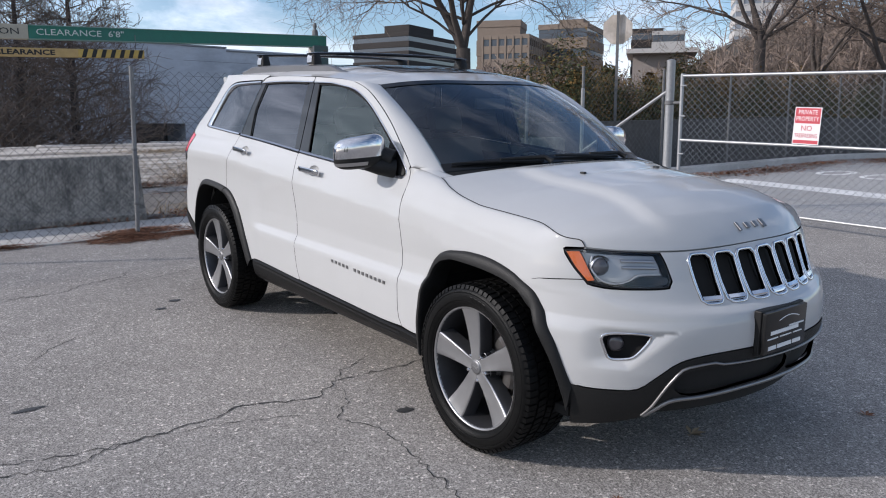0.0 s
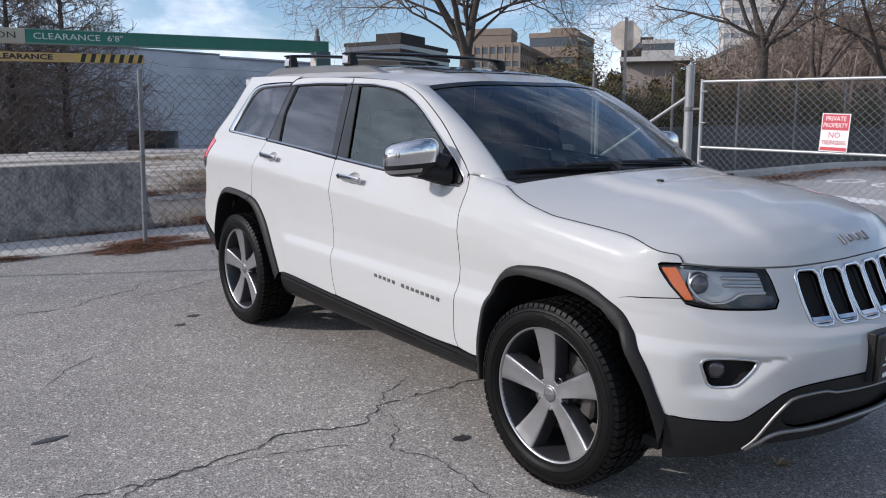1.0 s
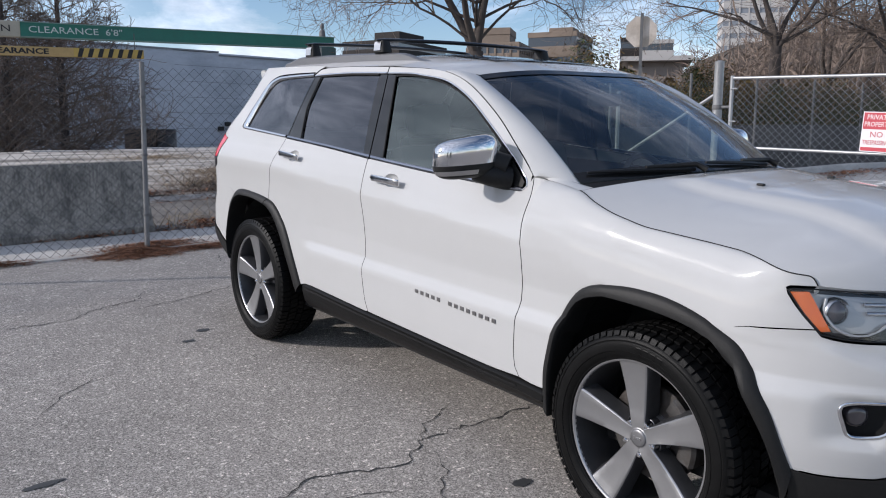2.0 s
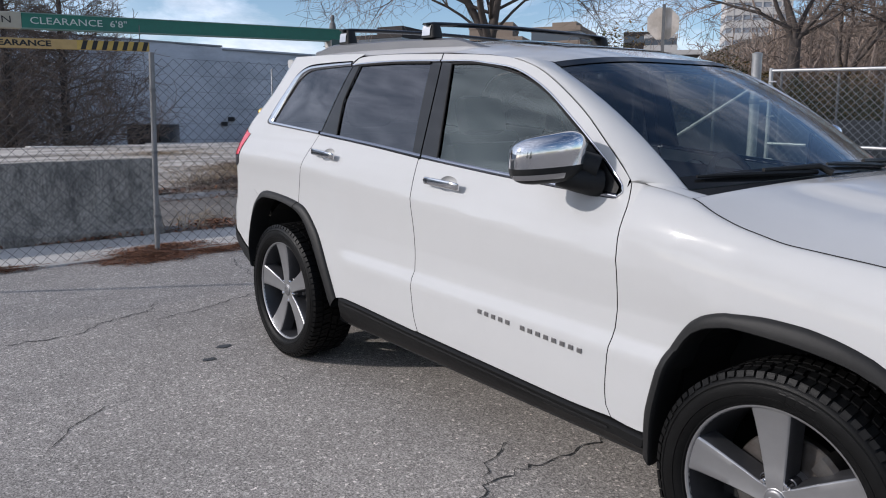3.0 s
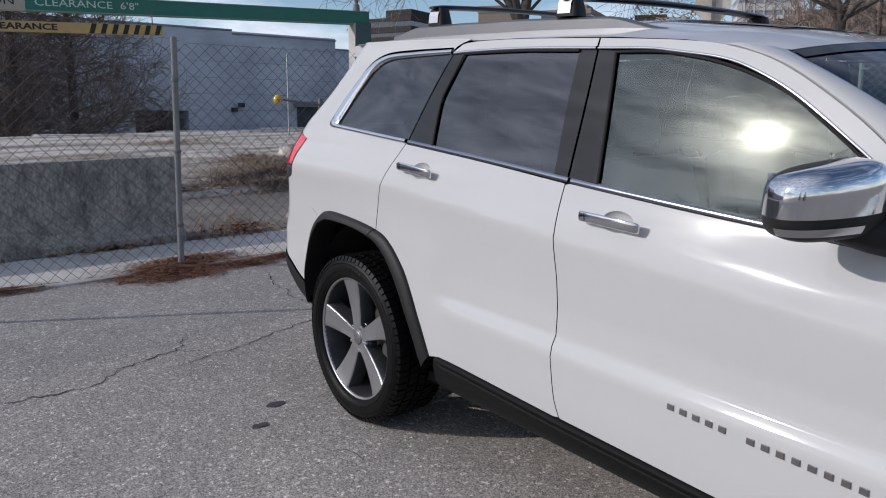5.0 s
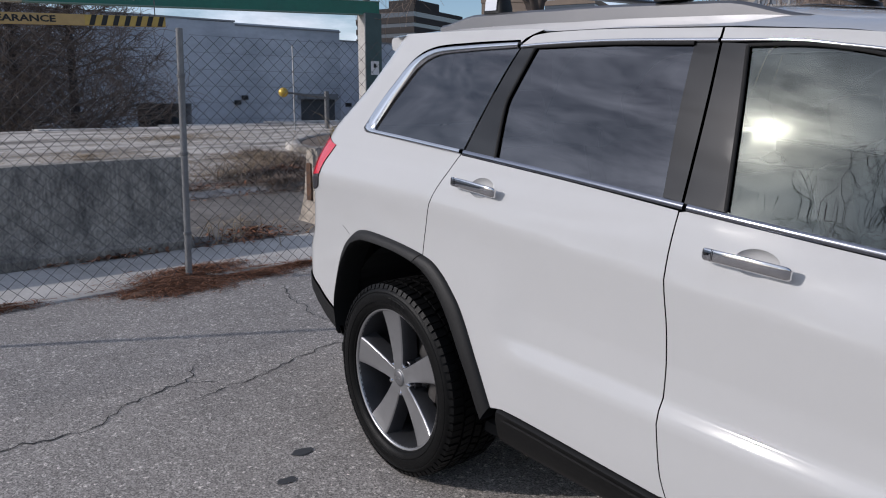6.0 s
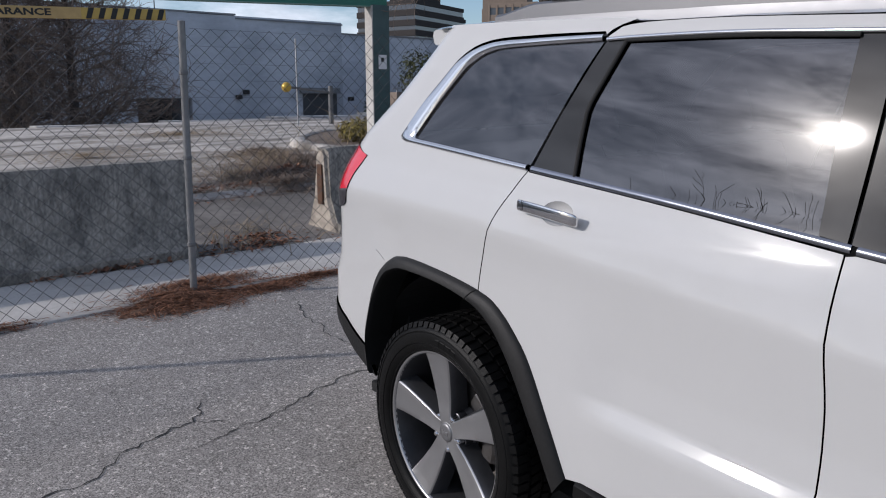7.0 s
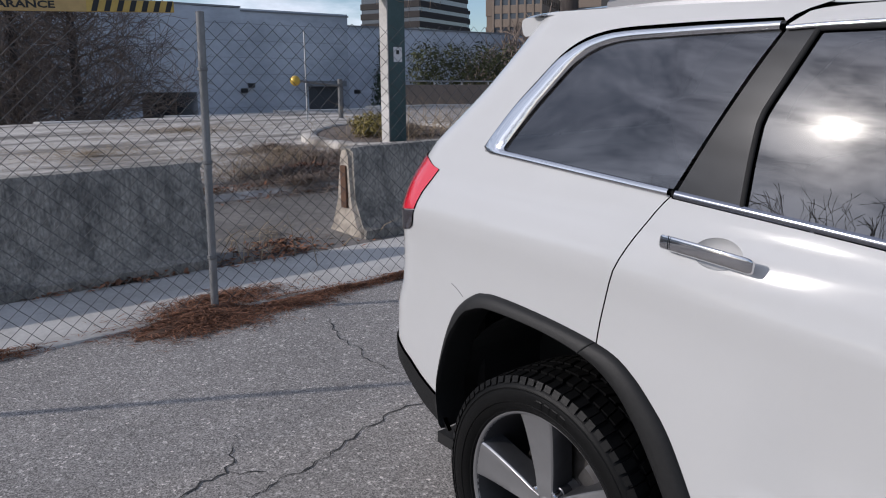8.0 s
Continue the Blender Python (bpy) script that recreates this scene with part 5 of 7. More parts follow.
# ---- wooded slope in the distance ----
rng = random.Random(77)
rows = []
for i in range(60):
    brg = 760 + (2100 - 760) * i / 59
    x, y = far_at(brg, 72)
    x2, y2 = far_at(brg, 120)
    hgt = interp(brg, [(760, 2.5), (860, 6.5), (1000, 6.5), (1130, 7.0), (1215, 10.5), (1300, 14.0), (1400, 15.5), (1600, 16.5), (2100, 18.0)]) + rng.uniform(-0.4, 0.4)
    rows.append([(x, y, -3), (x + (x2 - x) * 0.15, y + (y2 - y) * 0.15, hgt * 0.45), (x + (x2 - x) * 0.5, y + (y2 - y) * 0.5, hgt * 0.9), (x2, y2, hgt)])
tagged(soften(Build().grid(rows).make("wooded_slope", mat("leaf_litter", (0.085, 0.068, 0.055), 0.95, vary=0.4, size=0.8, patch=0.7, patch_size=0.15, second=(0.05, 0.048, 0.035))), 60), "brown wooded slope in the distance", "hill", kind="structure")
b = Build()
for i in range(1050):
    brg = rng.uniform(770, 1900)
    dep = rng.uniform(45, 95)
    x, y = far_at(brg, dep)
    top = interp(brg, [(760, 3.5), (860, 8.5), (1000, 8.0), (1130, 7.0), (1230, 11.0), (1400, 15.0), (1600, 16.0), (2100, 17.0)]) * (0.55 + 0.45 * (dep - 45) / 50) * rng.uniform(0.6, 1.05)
    base = Vector((x, y, -2))
    b.tube([base, base + Vector((rng.uniform(-.3, .3), rng.uniform(-.3, .3), (top + 2) * 0.6)), base + Vector((rng.uniform(-.8, .8), rng.uniform(-.8, .8), top + 2))], [0.16, 0.10, 0.02], 4, caps=False)
    for k in range(34):
        f = rng.uniform(0.25, 1.0)
        p = base + Vector((0, 0, (top + 2) * f))
        d = Vector((rng.gauss(0, 1), rng.gauss(0, 1), rng.uniform(0.2, 1.6))).normalized()
        L = rng.uniform(0.8, 2.2) * (1.25 - 0.6 * f)
        q = p + d * L
        b.tube([p, p + d * L * 0.5 + Vector((0, 0, 0.1)), q], [0.045, 0.03, 0.012], 3, caps=False)
        if k % 2:
            d2 = (d + Vector((rng.gauss(0, .6), rng.gauss(0, .6), 0.3))).normalized()
            b.tube([p + d * L * 0.5, p + d * L * 0.5 + d2 * L * 0.6], [0.03, 0.010], 3, caps=False)
tagged(b.make("far_woods", TWIG), "grey-brown bare woods on the slope", "woods", kind="stuff")
# ---- needles, leaves and dry grass ----
def blades(name, material, label, category, spots, n, length, seed, up=0.15, flat=0.02):
    """Loose thin pieces scattered in patches; spots: (x, y, rx, ry, height)."""
    rng = random.Random(seed)
    b = Build()
    area = sum(q[2] * q[3] for q in spots)
    for x, y, rx, ry, hh in spots:
        for _ in range(int(n * rx * ry / area)):
            a, r = rng.uniform(0, 6.283), min(abs(rng.gauss(0, 0.55)), 1.7)
            k = 1 + 0.35 * noise.noise((x + math.cos(a) * 2, y + math.sin(a) * 2, seed))
            px, py = x + rx * r * k * math.cos(a), y + ry * r * k * math.sin(a)
            z = ground_z(px, py) + 0.006 + (0.075 if px < -8.5 else 0.018 if -5.6 < px < -4.65 else 0) + hh * max(1 - r, 0) * rng.random()
            th = rng.uniform(0, 6.283)
            d = Vector((math.cos(th), math.sin(th), rng.gauss(0, up))).normalized()
            L = length * rng.uniform(0.5, 1.5)
            w = Vector((-d.y, d.x, 0)).normalized() * (0.0022 + L * flat)
            p = Vector((px, py, z + abs(d.z) * L * 0.3))
            m = p + Vector((0, 0, rng.uniform(0, 0.1) * L))
            b.add([p - d * L / 2, m - w, p + d * L / 2, m + w], [(0, 1, 2, 3)])
    return tagged(b.make(name, material), label, category, kind="stuff")


rows = []
for i in range(25):
    a = 2 * math.pi * i / 24
    row = []
    for f in (0.0, 0.35, 0.7, 1.0):
        r = f * (1 + 0.18 * math.sin(3 * a) + 0.12 * math.sin(5 * a + 1))
        x, y = -4.60 + 0.17 * r * math.cos(a) - 0.08 * r * math.sin(a), -0.70 + 0.36 * r * math.sin(a)
        row.append((x, y, ground_z(x, y) + 0.030 * (1 - f ** 1.5) - (0.004 if f == 1 else 0) + 0.006 + (0.014 if x < -4.63 else 0)))
    rows.append(row)
tagged(soften(Build().grid(rows).make("needle_heap", mat("needle_mat", (0.16, 0.085, 0.05), 0.95, vary=0.9, size=55.0, patch=0.9, patch_size=14.0, second=(0.05, 0.026, 0.017), bump=1.0, bump_size=80.0)), 60), "rust-brown heap of pine needles round the fence post", "leaf litter", kind="stuff")
blades("pine_needles", NEEDLES, "rust-brown pine needles drifted along the fence", "leaf litter",
       [(-4.58, -0.70, 0.22, 0.42, 0.05), (-4.64, -1.85, 0.06, 0.40, 0.02), (-4.60, 0.30, 0.06, 0.55, 0.025), (-4.62, 0.75, 0.05, 0.4, 0.03), (-4.66, -2.6, 0.06, 0.5, 0.02), (-4.62, 1.3, 0.08, 0.5, 0.03), (-4.85, -0.45, 0.16, 0.42, 0.02), (-4.50, -0.68, 0.20, 0.36, 0.015), (-4.55, -0.1, 0.14, 0.4, 0.012)], 21000, 0.066, 1, flat=0.016)
blades("dry_leaves", NEEDLES, "brown leaves gathered behind the kerb and barriers", "leaf litter",
       [(-5.62, -0.8, 0.10, 1.3, 0.04), (-5.75, 0.45, 0.22, 0.6, 0.06), (-5.6, -2.6, 0.12, 0.8, 0.04), (-8.6, 0.4, 0.35, 2.4, 0.10), (-8.7, -4.0, 0.2, 3.0, 0.05), (-9.6, 2.6, 0.8, 1.2, 0.12), (-6.0, 0.5, 0.3, 0.5, 0.05), (-5.05, 9.6, 0.25, 1.6, 0.04), (-4.7, 12.2, 0.45, 1.8, 0.03), (-4.9, 14.5, 0.35, 2.0, 0.04), (-4.8, 10.8, 0.3, 1.6, 0.03), (-4.6, 17.5, 0.6, 2.0, 0.04)], 12500, 0.06, 2, up=0.3, flat=0.18)
blades("straw", STRAW, "pale dry grass stems on the deck", "dry grass",
       [(-9.6, 1.8, 0.9, 1.6, 0.12), (-11.5, 3.2, 1.8, 1.8, 0.16), (-14.0, 1.0, 2.4, 2.6, 0.04), (-6.4, 0.6, 0.5, 0.6, 0.08), (-13.0, 5.6, 1.0, 1.0, 0.1), (-16, -3, 3.0, 4.0, 0.02), (-18, 4, 3.0, 3.0, 0.03)], 15000, 0.17, 3, up=0.16, flat=0.010)
blades("brush", BRUSH, "tangled brown brush lying on the deck", "brush",
       [(-9.3, 2.3, 0.9, 1.5, 0.07), (-10.3, 3.2, 1.6, 1.6, 0.06), (-10.6, 4.4, 1.1, 1.4, 0.10), (-12.4, 6.4, 1.0, 1.2, 0.30), (-8.7, 0.6, 0.3, 1.2, 0.05), (-8.6, 2.1, 0.6, 0.9, 0.06), (-11.2, 3.5, 1.2, 1.0, 0.05), (-12.6, 3.6, 0.9, 0.9, 0.06)], 15000, 0.32, 5, up=0.2, flat=0.006)
b = Build()
rngs = random.Random(8)
for x, y, n, h in ((-5.75, 0.15, 26, 0.35), (-9.5, 1.9, 50, 0.5), (-12.3, 6.6, 160, 0.9), (-10.4, 2.8, 60, 0.4), (-12.8, 8.0, 120, 0.9)):
    for _ in range(n):
        px, py = x + rngs.gauss(0, 0.25 if n < 100 else 0.7), y + rngs.gauss(0, 0.3 if n < 100 else 0.8)
        p = Vector((px, py, ground_z(px, py) + (0.06 if px < -8.5 else 0)))
        d = Vector((rngs.gauss(0, 0.6), rngs.gauss(0, 0.6), 1)).normalized()
        L = h * rngs.uniform(0.4, 1.2)
        b.tube([p, p + d * L * 0.6, p + d * L + Vector((d.x, d.y, -0.3)) * L * 0.35], [0.004, 0.003, 0.001], 3, caps=False)
tagged(b.make("dry_stalks", STRAW), "upright dry weed stalks behind the fence", "weeds", kind="stuff")
# single leaves on the asphalt
for k, (x, y, s, m_) in enumerate(((1.96, 0.0, 0.075, STRAW), (1.24, -0.62, 0.045, STRAW), (2.35, 0.9, 0.05, NEEDLES), (-3.7, 0.35, 0.03, NEEDLES), (2.15, -0.75, 0.03, NEEDLES))):
    g = ground_z(x, y) + 0.004
    b = Build()
    for i in range(5):
        a = radians(-60 + 50 * i + k * 30)
        t = Vector((math.cos(a), math.sin(a), 0))
        c = Vector((-t.y, t.x, 0))
        o = Vector((x, y, g))
        b.add([o, o + t * s * 0.5 - c * s * 0.16 + Vector((0, 0, s * 0.12)), o + t * s * 0.95 + Vector((0, 0, s * 0.22)), o + t * s * 0.5 + c * s * 0.16 + Vector((0, 0, s * 0.2))], [(0, 1, 2, 3)])
    tagged(b.make("fallen_leaf", m_), "curled dry leaf lying on the asphalt", "leaf", group="fallen leaves")
# ---- the car ----
CAR = Matrix(((0.99908, 0.00051, 0.04297, 0), (0.00051, 0.99971, -0.02391, 0), (-0.04297, 0.02391, 0.99879, 0), (0, 0, 0, 1)))
car = thing("car", "white four-wheel-drive estate car with black arch trims and chrome details", "car", CAR)


ARCH_F_OUT = [(0.998, .34), (1.000, .43), (1.007, .511), (1.046, .664), (1.095, .767), (1.149, .830), (1.224, .866), (1.297, .876), (1.489, .868), (1.633, .842), (1.702, .816), (1.771, .777), (1.822, .708), (1.882, .612), (1.93, .499), (1.966, .425)]
ARCH_F_IN = [(1.055, .30), (1.06, .43), (1.07, .52), (1.10, .65), (1.145, .745), (1.19, .79), (1.26, .812), (1.32, .818), (1.48, .808), (1.61, .785), (1.68, .755), (1.735, .705), (1.785, .635), (1.85, .52), (1.905, .40), (1.95, .26)]
ARCH_R_OUT = [(-1.962, .530), (-1.940, .620), (-1.915, .715), (-1.872, .822), (-1.805, .886), (-1.715, .918), (-1.50, .914), (-1.310, .893), (-1.225, .862), (-1.150, .800), (-1.090, .730), (-1.010, .590), (-0.938, .445)]
ARCH_R_IN = [(-1.905, .400), (-1.935, .510), (-1.918, .600), (-1.885, .705), (-1.842, .790), (-1.775, .848), (-1.69, .866), (-1.51, .866), (-1.36, .843), (-1.275, .805), (-1.21, .745), (-1.135, .640), (-1.05, .500), (-0.985, .370)]
SILL_TOP = [(-0.885, .455), (-0.74, .455), (-0.255, .436), (0.25, .424), (0.65, .412), (0.80, .409)]
BELT = [(-1.828, 1.298), (-1.55, 1.284), (-1.19, 1.264), (-0.70, 1.236), (-0.27, 1.208), (0.155, 1.180), (0.54, 1.160), (0.77, 1.150)]
SPLIT = [(-0.289, 1.200), (-0.288, 1.10), (-0.282, 1.0), (-0.273, .90), (-0.272, .78), (-0.272, .68), (-0.264, .58), (-0.252, .50), (-0.232, .445)]
REAR_CUT = [(-1.180, 1.264), (-1.208, 1.228), (-1.250, 1.145), (-1.285, 1.055), (-1.312, .95), (-1.320, .889)]
FRONT_CUT = [(0.828, 1.205), (0.831, 1.15), (0.838, 1.06), (0.852, .96), (0.857, .88), (0.852, .757), (0.842, .635), (0.836, .53), (0.842, .455), (0.862, .42)]
DOOR_TOP = [(-1.180, 1.264), (-1.124, 1.40), (-1.060, 1.535), (-1.012, 1.628), (-0.972, 1.650), (-0.90, 1.659), (-0.66, 1.662), (-0.25, 1.654), (0.03, 1.638), (0.20, 1.612), (0.348, 1.559), (0.546, 1.442), (0.695, 1.324), (0.782, 1.251), (0.819, 1.215)]
GAP = 0.0021


def shift(run, ds, dv=0.0):
    return [(a + ds, b + dv) for a, b in run]


def wing_top(s):
    return look_up(min(s, 2.05), SEAM_Z)


def cup_line(s, v, k=1.0):
    return [(s + 0.012 + 0.056 * k * math.cos(a), v + 0.008 + 0.031 * k * math.sin(a)) for a in [2 * math.pi * i / 28 for i in range(28)]]


for side in (-1, 1):
    right = side < 0
    # front door: pressed lower sheet
    low = [(a, b) for a, b in SILL_TOP if a > -0.2]
    belt_f = [(a, b - 0.004) for a, b in BELT if a > -0.29 and a < 0.8]
    door_f = panel("front_door", skin, chain(
        shift(list(reversed(SPLIT)), GAP), [(-0.286, 1.200), (-0.268, 1.204)] + belt_f[1:] + [(0.800, 1.165), (0.815, 1.19), (0.825, 1.205)],
        shift(FRONT_CUT, -GAP), [(0.859, .42), (0.65, .416), (0.25, .428), (-0.225, .442)]), PAINT, car, [cup_line(-0.068, 1.110)], side=side, step=0.02)
    # rear door: cut by the wheel arch
    belt_r = [(a, b - 0.004) for a, b in BELT if -1.1 < a < -0.29]
    arch = [p for p in ARCH_R_OUT if p[0] > -1.32]
    door_r = panel("rear_door", skin, chain(
        shift(list(reversed(REAR_CUT)), GAP), [(-1.177, 1.260)] + belt_r + [(-0.292, 1.203)],
        shift(SPLIT, -GAP), [(-0.231, .445), (-0.255, .440), (-0.74, .459), (-0.88, .459)], list(reversed(arch)) + [(-1.317, .893)]), PAINT, car, [cup_line(-1.042, 1.162)], side=side, step=0.02)
    # wing
    seam = [(s, wing_top(s)) for s in (0.87, 0.95, 1.06, 1.13, 1.21, 1.37, 1.6, 1.85, 1.97, 2.03)]
    panel("wing", skin, chain(
        shift(list(reversed(FRONT_CUT)), GAP), [(0.831, 1.205), (0.85, 1.205)] + seam, [(2.03, wing_top(2.03)), (2.045, .985), (2.05, .943)], [(2.05, .943), (1.945, .931), (1.986, .864), (2.008, .838)],
        [(2.008, .838), (1.80, .835), (1.705, .819)], list(reversed([p for p in ARCH_F_OUT if p[0] < 1.71 and p[1] > 0.42])), [(1.000, .43), (0.999, .412), (0.93, .412), (0.865, .42)]), PAINT, car, side=side, step=0.022)
    # rear quarter with the tail corner, down to the bumper
    quarter_top = [(-1.183, 1.266), (-1.55, 1.285), (-1.828, 1.299), (-1.838, 1.312), (-1.766, 1.418), (-1.693, 1.496), (-1.600, 1.580), (-1.48, 1.622), (-1.27, 1.634), (-1.022, 1.638)]
    panel("rear_quarter", skin, chain(
        shift(REAR_CUT, -GAP), [(-1.323, .893)] + list(reversed([p for p in ARCH_R_OUT if p[0] < -1.32])),
        [(-1.962, .530), (-1.985, .538), (-2.045, .568), (-2.13, .622), (-2.25, .650), (-2.5, .66), (-2.95, .66)], [(-2.95, .66), (-3.0, 0.8), (-3.0, 1.25), (-2.90, 1.45), (-2.75, 1.675)], [(-2.75, 1.675), (-1.9, 1.675), (-1.4, 1.675), (-0.99, 1.671), (-0.93, 1.666)],
        [(-0.93, 1.666), (-0.972, 1.654), (-1.000, 1.642), (-1.015, 1.630)], [(-1.015, 1.630), (-1.022, 1.638)], list(reversed(quarter_top))), PAINT, car, side=side)
    # window frames above the belt
    chrome_f = [(-0.289, 1.621), (-0.10, 1.617), (-0.01, 1.608), (0.149, 1.587), (0.257, 1.553), (0.384, 1.491), (0.545, 1.385), (0.656, 1.306), (0.743, 1.240), (0.792, 1.193), (0.799, 1.170), (0.779, 1.152)]
    chrome_r = [(-1.008, 1.617), (-0.90, 1.622), (-0.64, 1.627), (-0.297, 1.622)]
    front_top = [(a, b - GAP) for a, b in DOOR_TOP if a > -0.26]
    front_top[0] = (-0.290, 1.652)
    panel("window_frame", skin, chain(front_top + [(0.816, 1.209)], [(0.816, 1.209), (0.812, 1.18), (0.797, 1.162), (0.779, 1.146)], list(reversed(chrome_f)), [(-0.289, 1.621), (-0.290, 1.652)]), PAINT, door_f, side=side)
    rear_top = [(a + GAP, b - GAP) for a, b in DOOR_TOP if -1.0 < a < -0.2]
    rear_top[-1] = (-0.297, 1.652)
    panel("window_frame", skin, chain(rear_top, [(-0.297, 1.652), (-0.297, 1.622)], list(reversed(chrome_r)), [(-1.008, 1.617), (-1.006, 1.625)]), PAINT, door_r, side=side)
    trim("window_chrome", skin, rounded(chrome_f, step=0.02), 0.008, 0.004, CHROME, door_f, side)
    trim("window_chrome", skin, rounded(chrome_r, step=0.03), 0.010, 0.005, CHROME, door_r, side)
    trim("belt_chrome", skin, rounded([(-0.268, 1.214), (0.155, 1.187), (0.54, 1.166), (0.779, 1.155)], step=0.03), 0.017, 0.005, SATIN_CHROME, door_f, side)
    trim("belt_chrome", skin, rounded([(-1.170, 1.270), (-0.70, 1.243), (-0.280, 1.215)], step=0.03), 0.017, 0.005, SATIN_CHROME, door_r, side)
    # pillars behind the glass line
    panel("pillar_cover", skin, chain([(-0.283, 1.222), (-0.281, 1.45), (-0.288, 1.617)], [(-0.288, 1.617), (-0.214, 1.612)], [(-0.214, 1.612), (-0.188, 1.45), (-0.163, 1.218)], [(-0.163, 1.218), (-0.283, 1.222)]), GLOSS_BLACK, door_f, side=side, off=-0.004)
    panel("pillar_cover", skin, chain([(-0.350, 1.230), (-0.362, 1.43), (-0.368, 1.617)], [(-0.368, 1.617), (-0.296, 1.619)], [(-0.296, 1.619), (-0.290, 1.45), (-0.292, 1.224)], [(-0.292, 1.224), (-0.350, 1.230)]), GLOSS_BLACK, door_r, side=side, off=-0.004)
    panel("pillar_cover", skin, chain([(-1.170, 1.275), (-1.117, 1.40), (-1.053, 1.535), (-1.010, 1.616)], [(-1.010, 1.616), (-0.950, 1.616)], [(-0.950, 1.616), (-1.018, 1.455)], [(-1.018, 1.455), (-1.022, 1.43), (-1.014, 1.270)], [(-1.014, 1.270), (-1.170, 1.275)]), GLOSS_BLACK, door_r, side=side, off=-0.004)
    trim("window_seal", skin, rounded([(-1.008, 1.266), (-1.014, 1.36), (-1.015, 1.43)], step=0.03) + [Vector((-1.010, 1.455))] + rounded([(-1.000, 1.480), (-0.970, 1.55), (-0.943, 1.614)], step=0.03), 0.011, 0.004, DARK, door_r, side)
    trim("window_seal", skin, rounded([(-0.943, 1.614), (-0.64, 1.619), (-0.366, 1.615)], step=0.04), 0.009, 0.004, DARK, door_r, side)
    trim("window_seal", skin, rounded([(-0.163, 1.220), (-0.189, 1.45), (-0.213, 1.606)], step=0.04), 0.010, 0.004, DARK, door_f, side)
    trim("window_seal", skin, rounded([(-0.213, 1.608), (-0.05, 1.606), (0.11, 1.583), (0.24, 1.547), (0.366, 1.493), (0.51, 1.398), (0.62, 1.318)], step=0.03), 0.008, 0.003, DARK, door_f, side)
    # glass
    g1 = panel("window_glass", skin, chain([(-0.163, 1.215), (-0.189, 1.45), (-0.213, 1.608)], [(-0.213, 1.608), (-0.05, 1.606), (0.11, 1.583), (0.24, 1.547), (0.366, 1.493), (0.51, 1.398), (0.615, 1.322)], [(0.615, 1.322), (0.590, 1.165)], [(0.590, 1.165), (0.155, 1.185), (-0.163, 1.215)]), PALE_GLASS, door_f, side=side, off=-0.006, thick=0)
    g2 = panel("window_glass", skin, chain([(-1.005, 1.262), (-1.012, 1.36), (-1.014, 1.44)], [(-1.014, 1.44), (-0.943, 1.616)], [(-0.943, 1.616), (-0.64, 1.621), (-0.366, 1.617)], [(-0.366, 1.617), (-0.360, 1.43), (-0.348, 1.228)], [(-0.348, 1.228), (-0.70, 1.246), (-1.005, 1.262)]), TINT, door_r, side=side, off=-0.006, thick=0)
    panel("sail_cover", skin, chain([(0.585, 1.165), (0.612, 1.325)], [(0.612, 1.325), (0.68, 1.275), (0.735, 1.228), (0.778, 1.185)], [(0.778, 1.185), (0.772, 1.163), (0.585, 1.165)]), BLACK_PLASTIC, door_f, side=side, off=-0.003)
    qg = [(-1.185, 1.266), (-1.55, 1.285), (-1.818, 1.297), (-1.832, 1.310), (-1.762, 1.414), (-1.690, 1.490), (-1.600, 1.572), (-1.48, 1.614), (-1.27, 1.628), (-1.018, 1.634)]
    q_in = [(-1.190, 1.276), (-1.55, 1.295), (-1.742, 1.304), (-1.757, 1.313), (-1.686, 1.412), (-1.616, 1.490), (-1.545, 1.558), (-1.445, 1.594), (-1.27, 1.604), (-1.022, 1.614)]
    edge_q = [(-1.020, 1.616), (-1.066, 1.533), (-1.128, 1.40), (-1.184, 1.275)]
    quarter_glass = panel("quarter_glass", skin, chain(q_in[:3], q_in[2:4], q_in[3:], edge_q), TINT, car, side=side, off=-0.006, thick=0)
    panel("quarter_surround", skin, chain(q_in, [(-1.022, 1.614), (-1.018, 1.634)], list(reversed(qg)), [(-1.185, 1.268), (-1.190, 1.276)]), GLOSS_BLACK, car, side=side, off=-0.008, thick=0)
    # a chrome frame, broad at the rear edge and slim along the roof
    outer_q = rounded([(-1.185, 1.263), (-1.55, 1.281), (-1.800, 1.293)], step=0.03) + rounded([(-1.824, 1.300), (-1.832, 1.311), (-1.764, 1.412), (-1.690, 1.489), (-1.606, 1.566), (-1.48, 1.612), (-1.27, 1.624), (-1.020, 1.630)], step=0.03)
    inner_q = rounded([(-1.187, 1.281), (-1.55, 1.300), (-1.745, 1.309)], step=0.03) + rounded([(-1.752, 1.312), (-1.754, 1.317), (-1.690, 1.408), (-1.622, 1.486), (-1.548, 1.556), (-1.450, 1.592), (-1.27, 1.604), (-1.022, 1.613)], step=0.03)
    rows = []
    for k in range(81):
        po = outer_q[min(int(k / 80 * (len(outer_q) - 1) + 0.5), len(outer_q) - 1)]
        pi_ = inner_q[min(int(k / 80 * (len(inner_q) - 1) + 0.5), len(inner_q) - 1)]
        rows.append([lift(skin, po.lerp(pi_, f), side, up)[0] for f, up in ((-0.02, -0.003), (0.0, 0.004), (0.15, 0.008), (0.5, 0.009), (0.85, 0.006), (1.0, 0.001), (1.0, -0.007))])
    soften(Build().grid(rows).make("quarter_chrome", CHROME, car), 50)
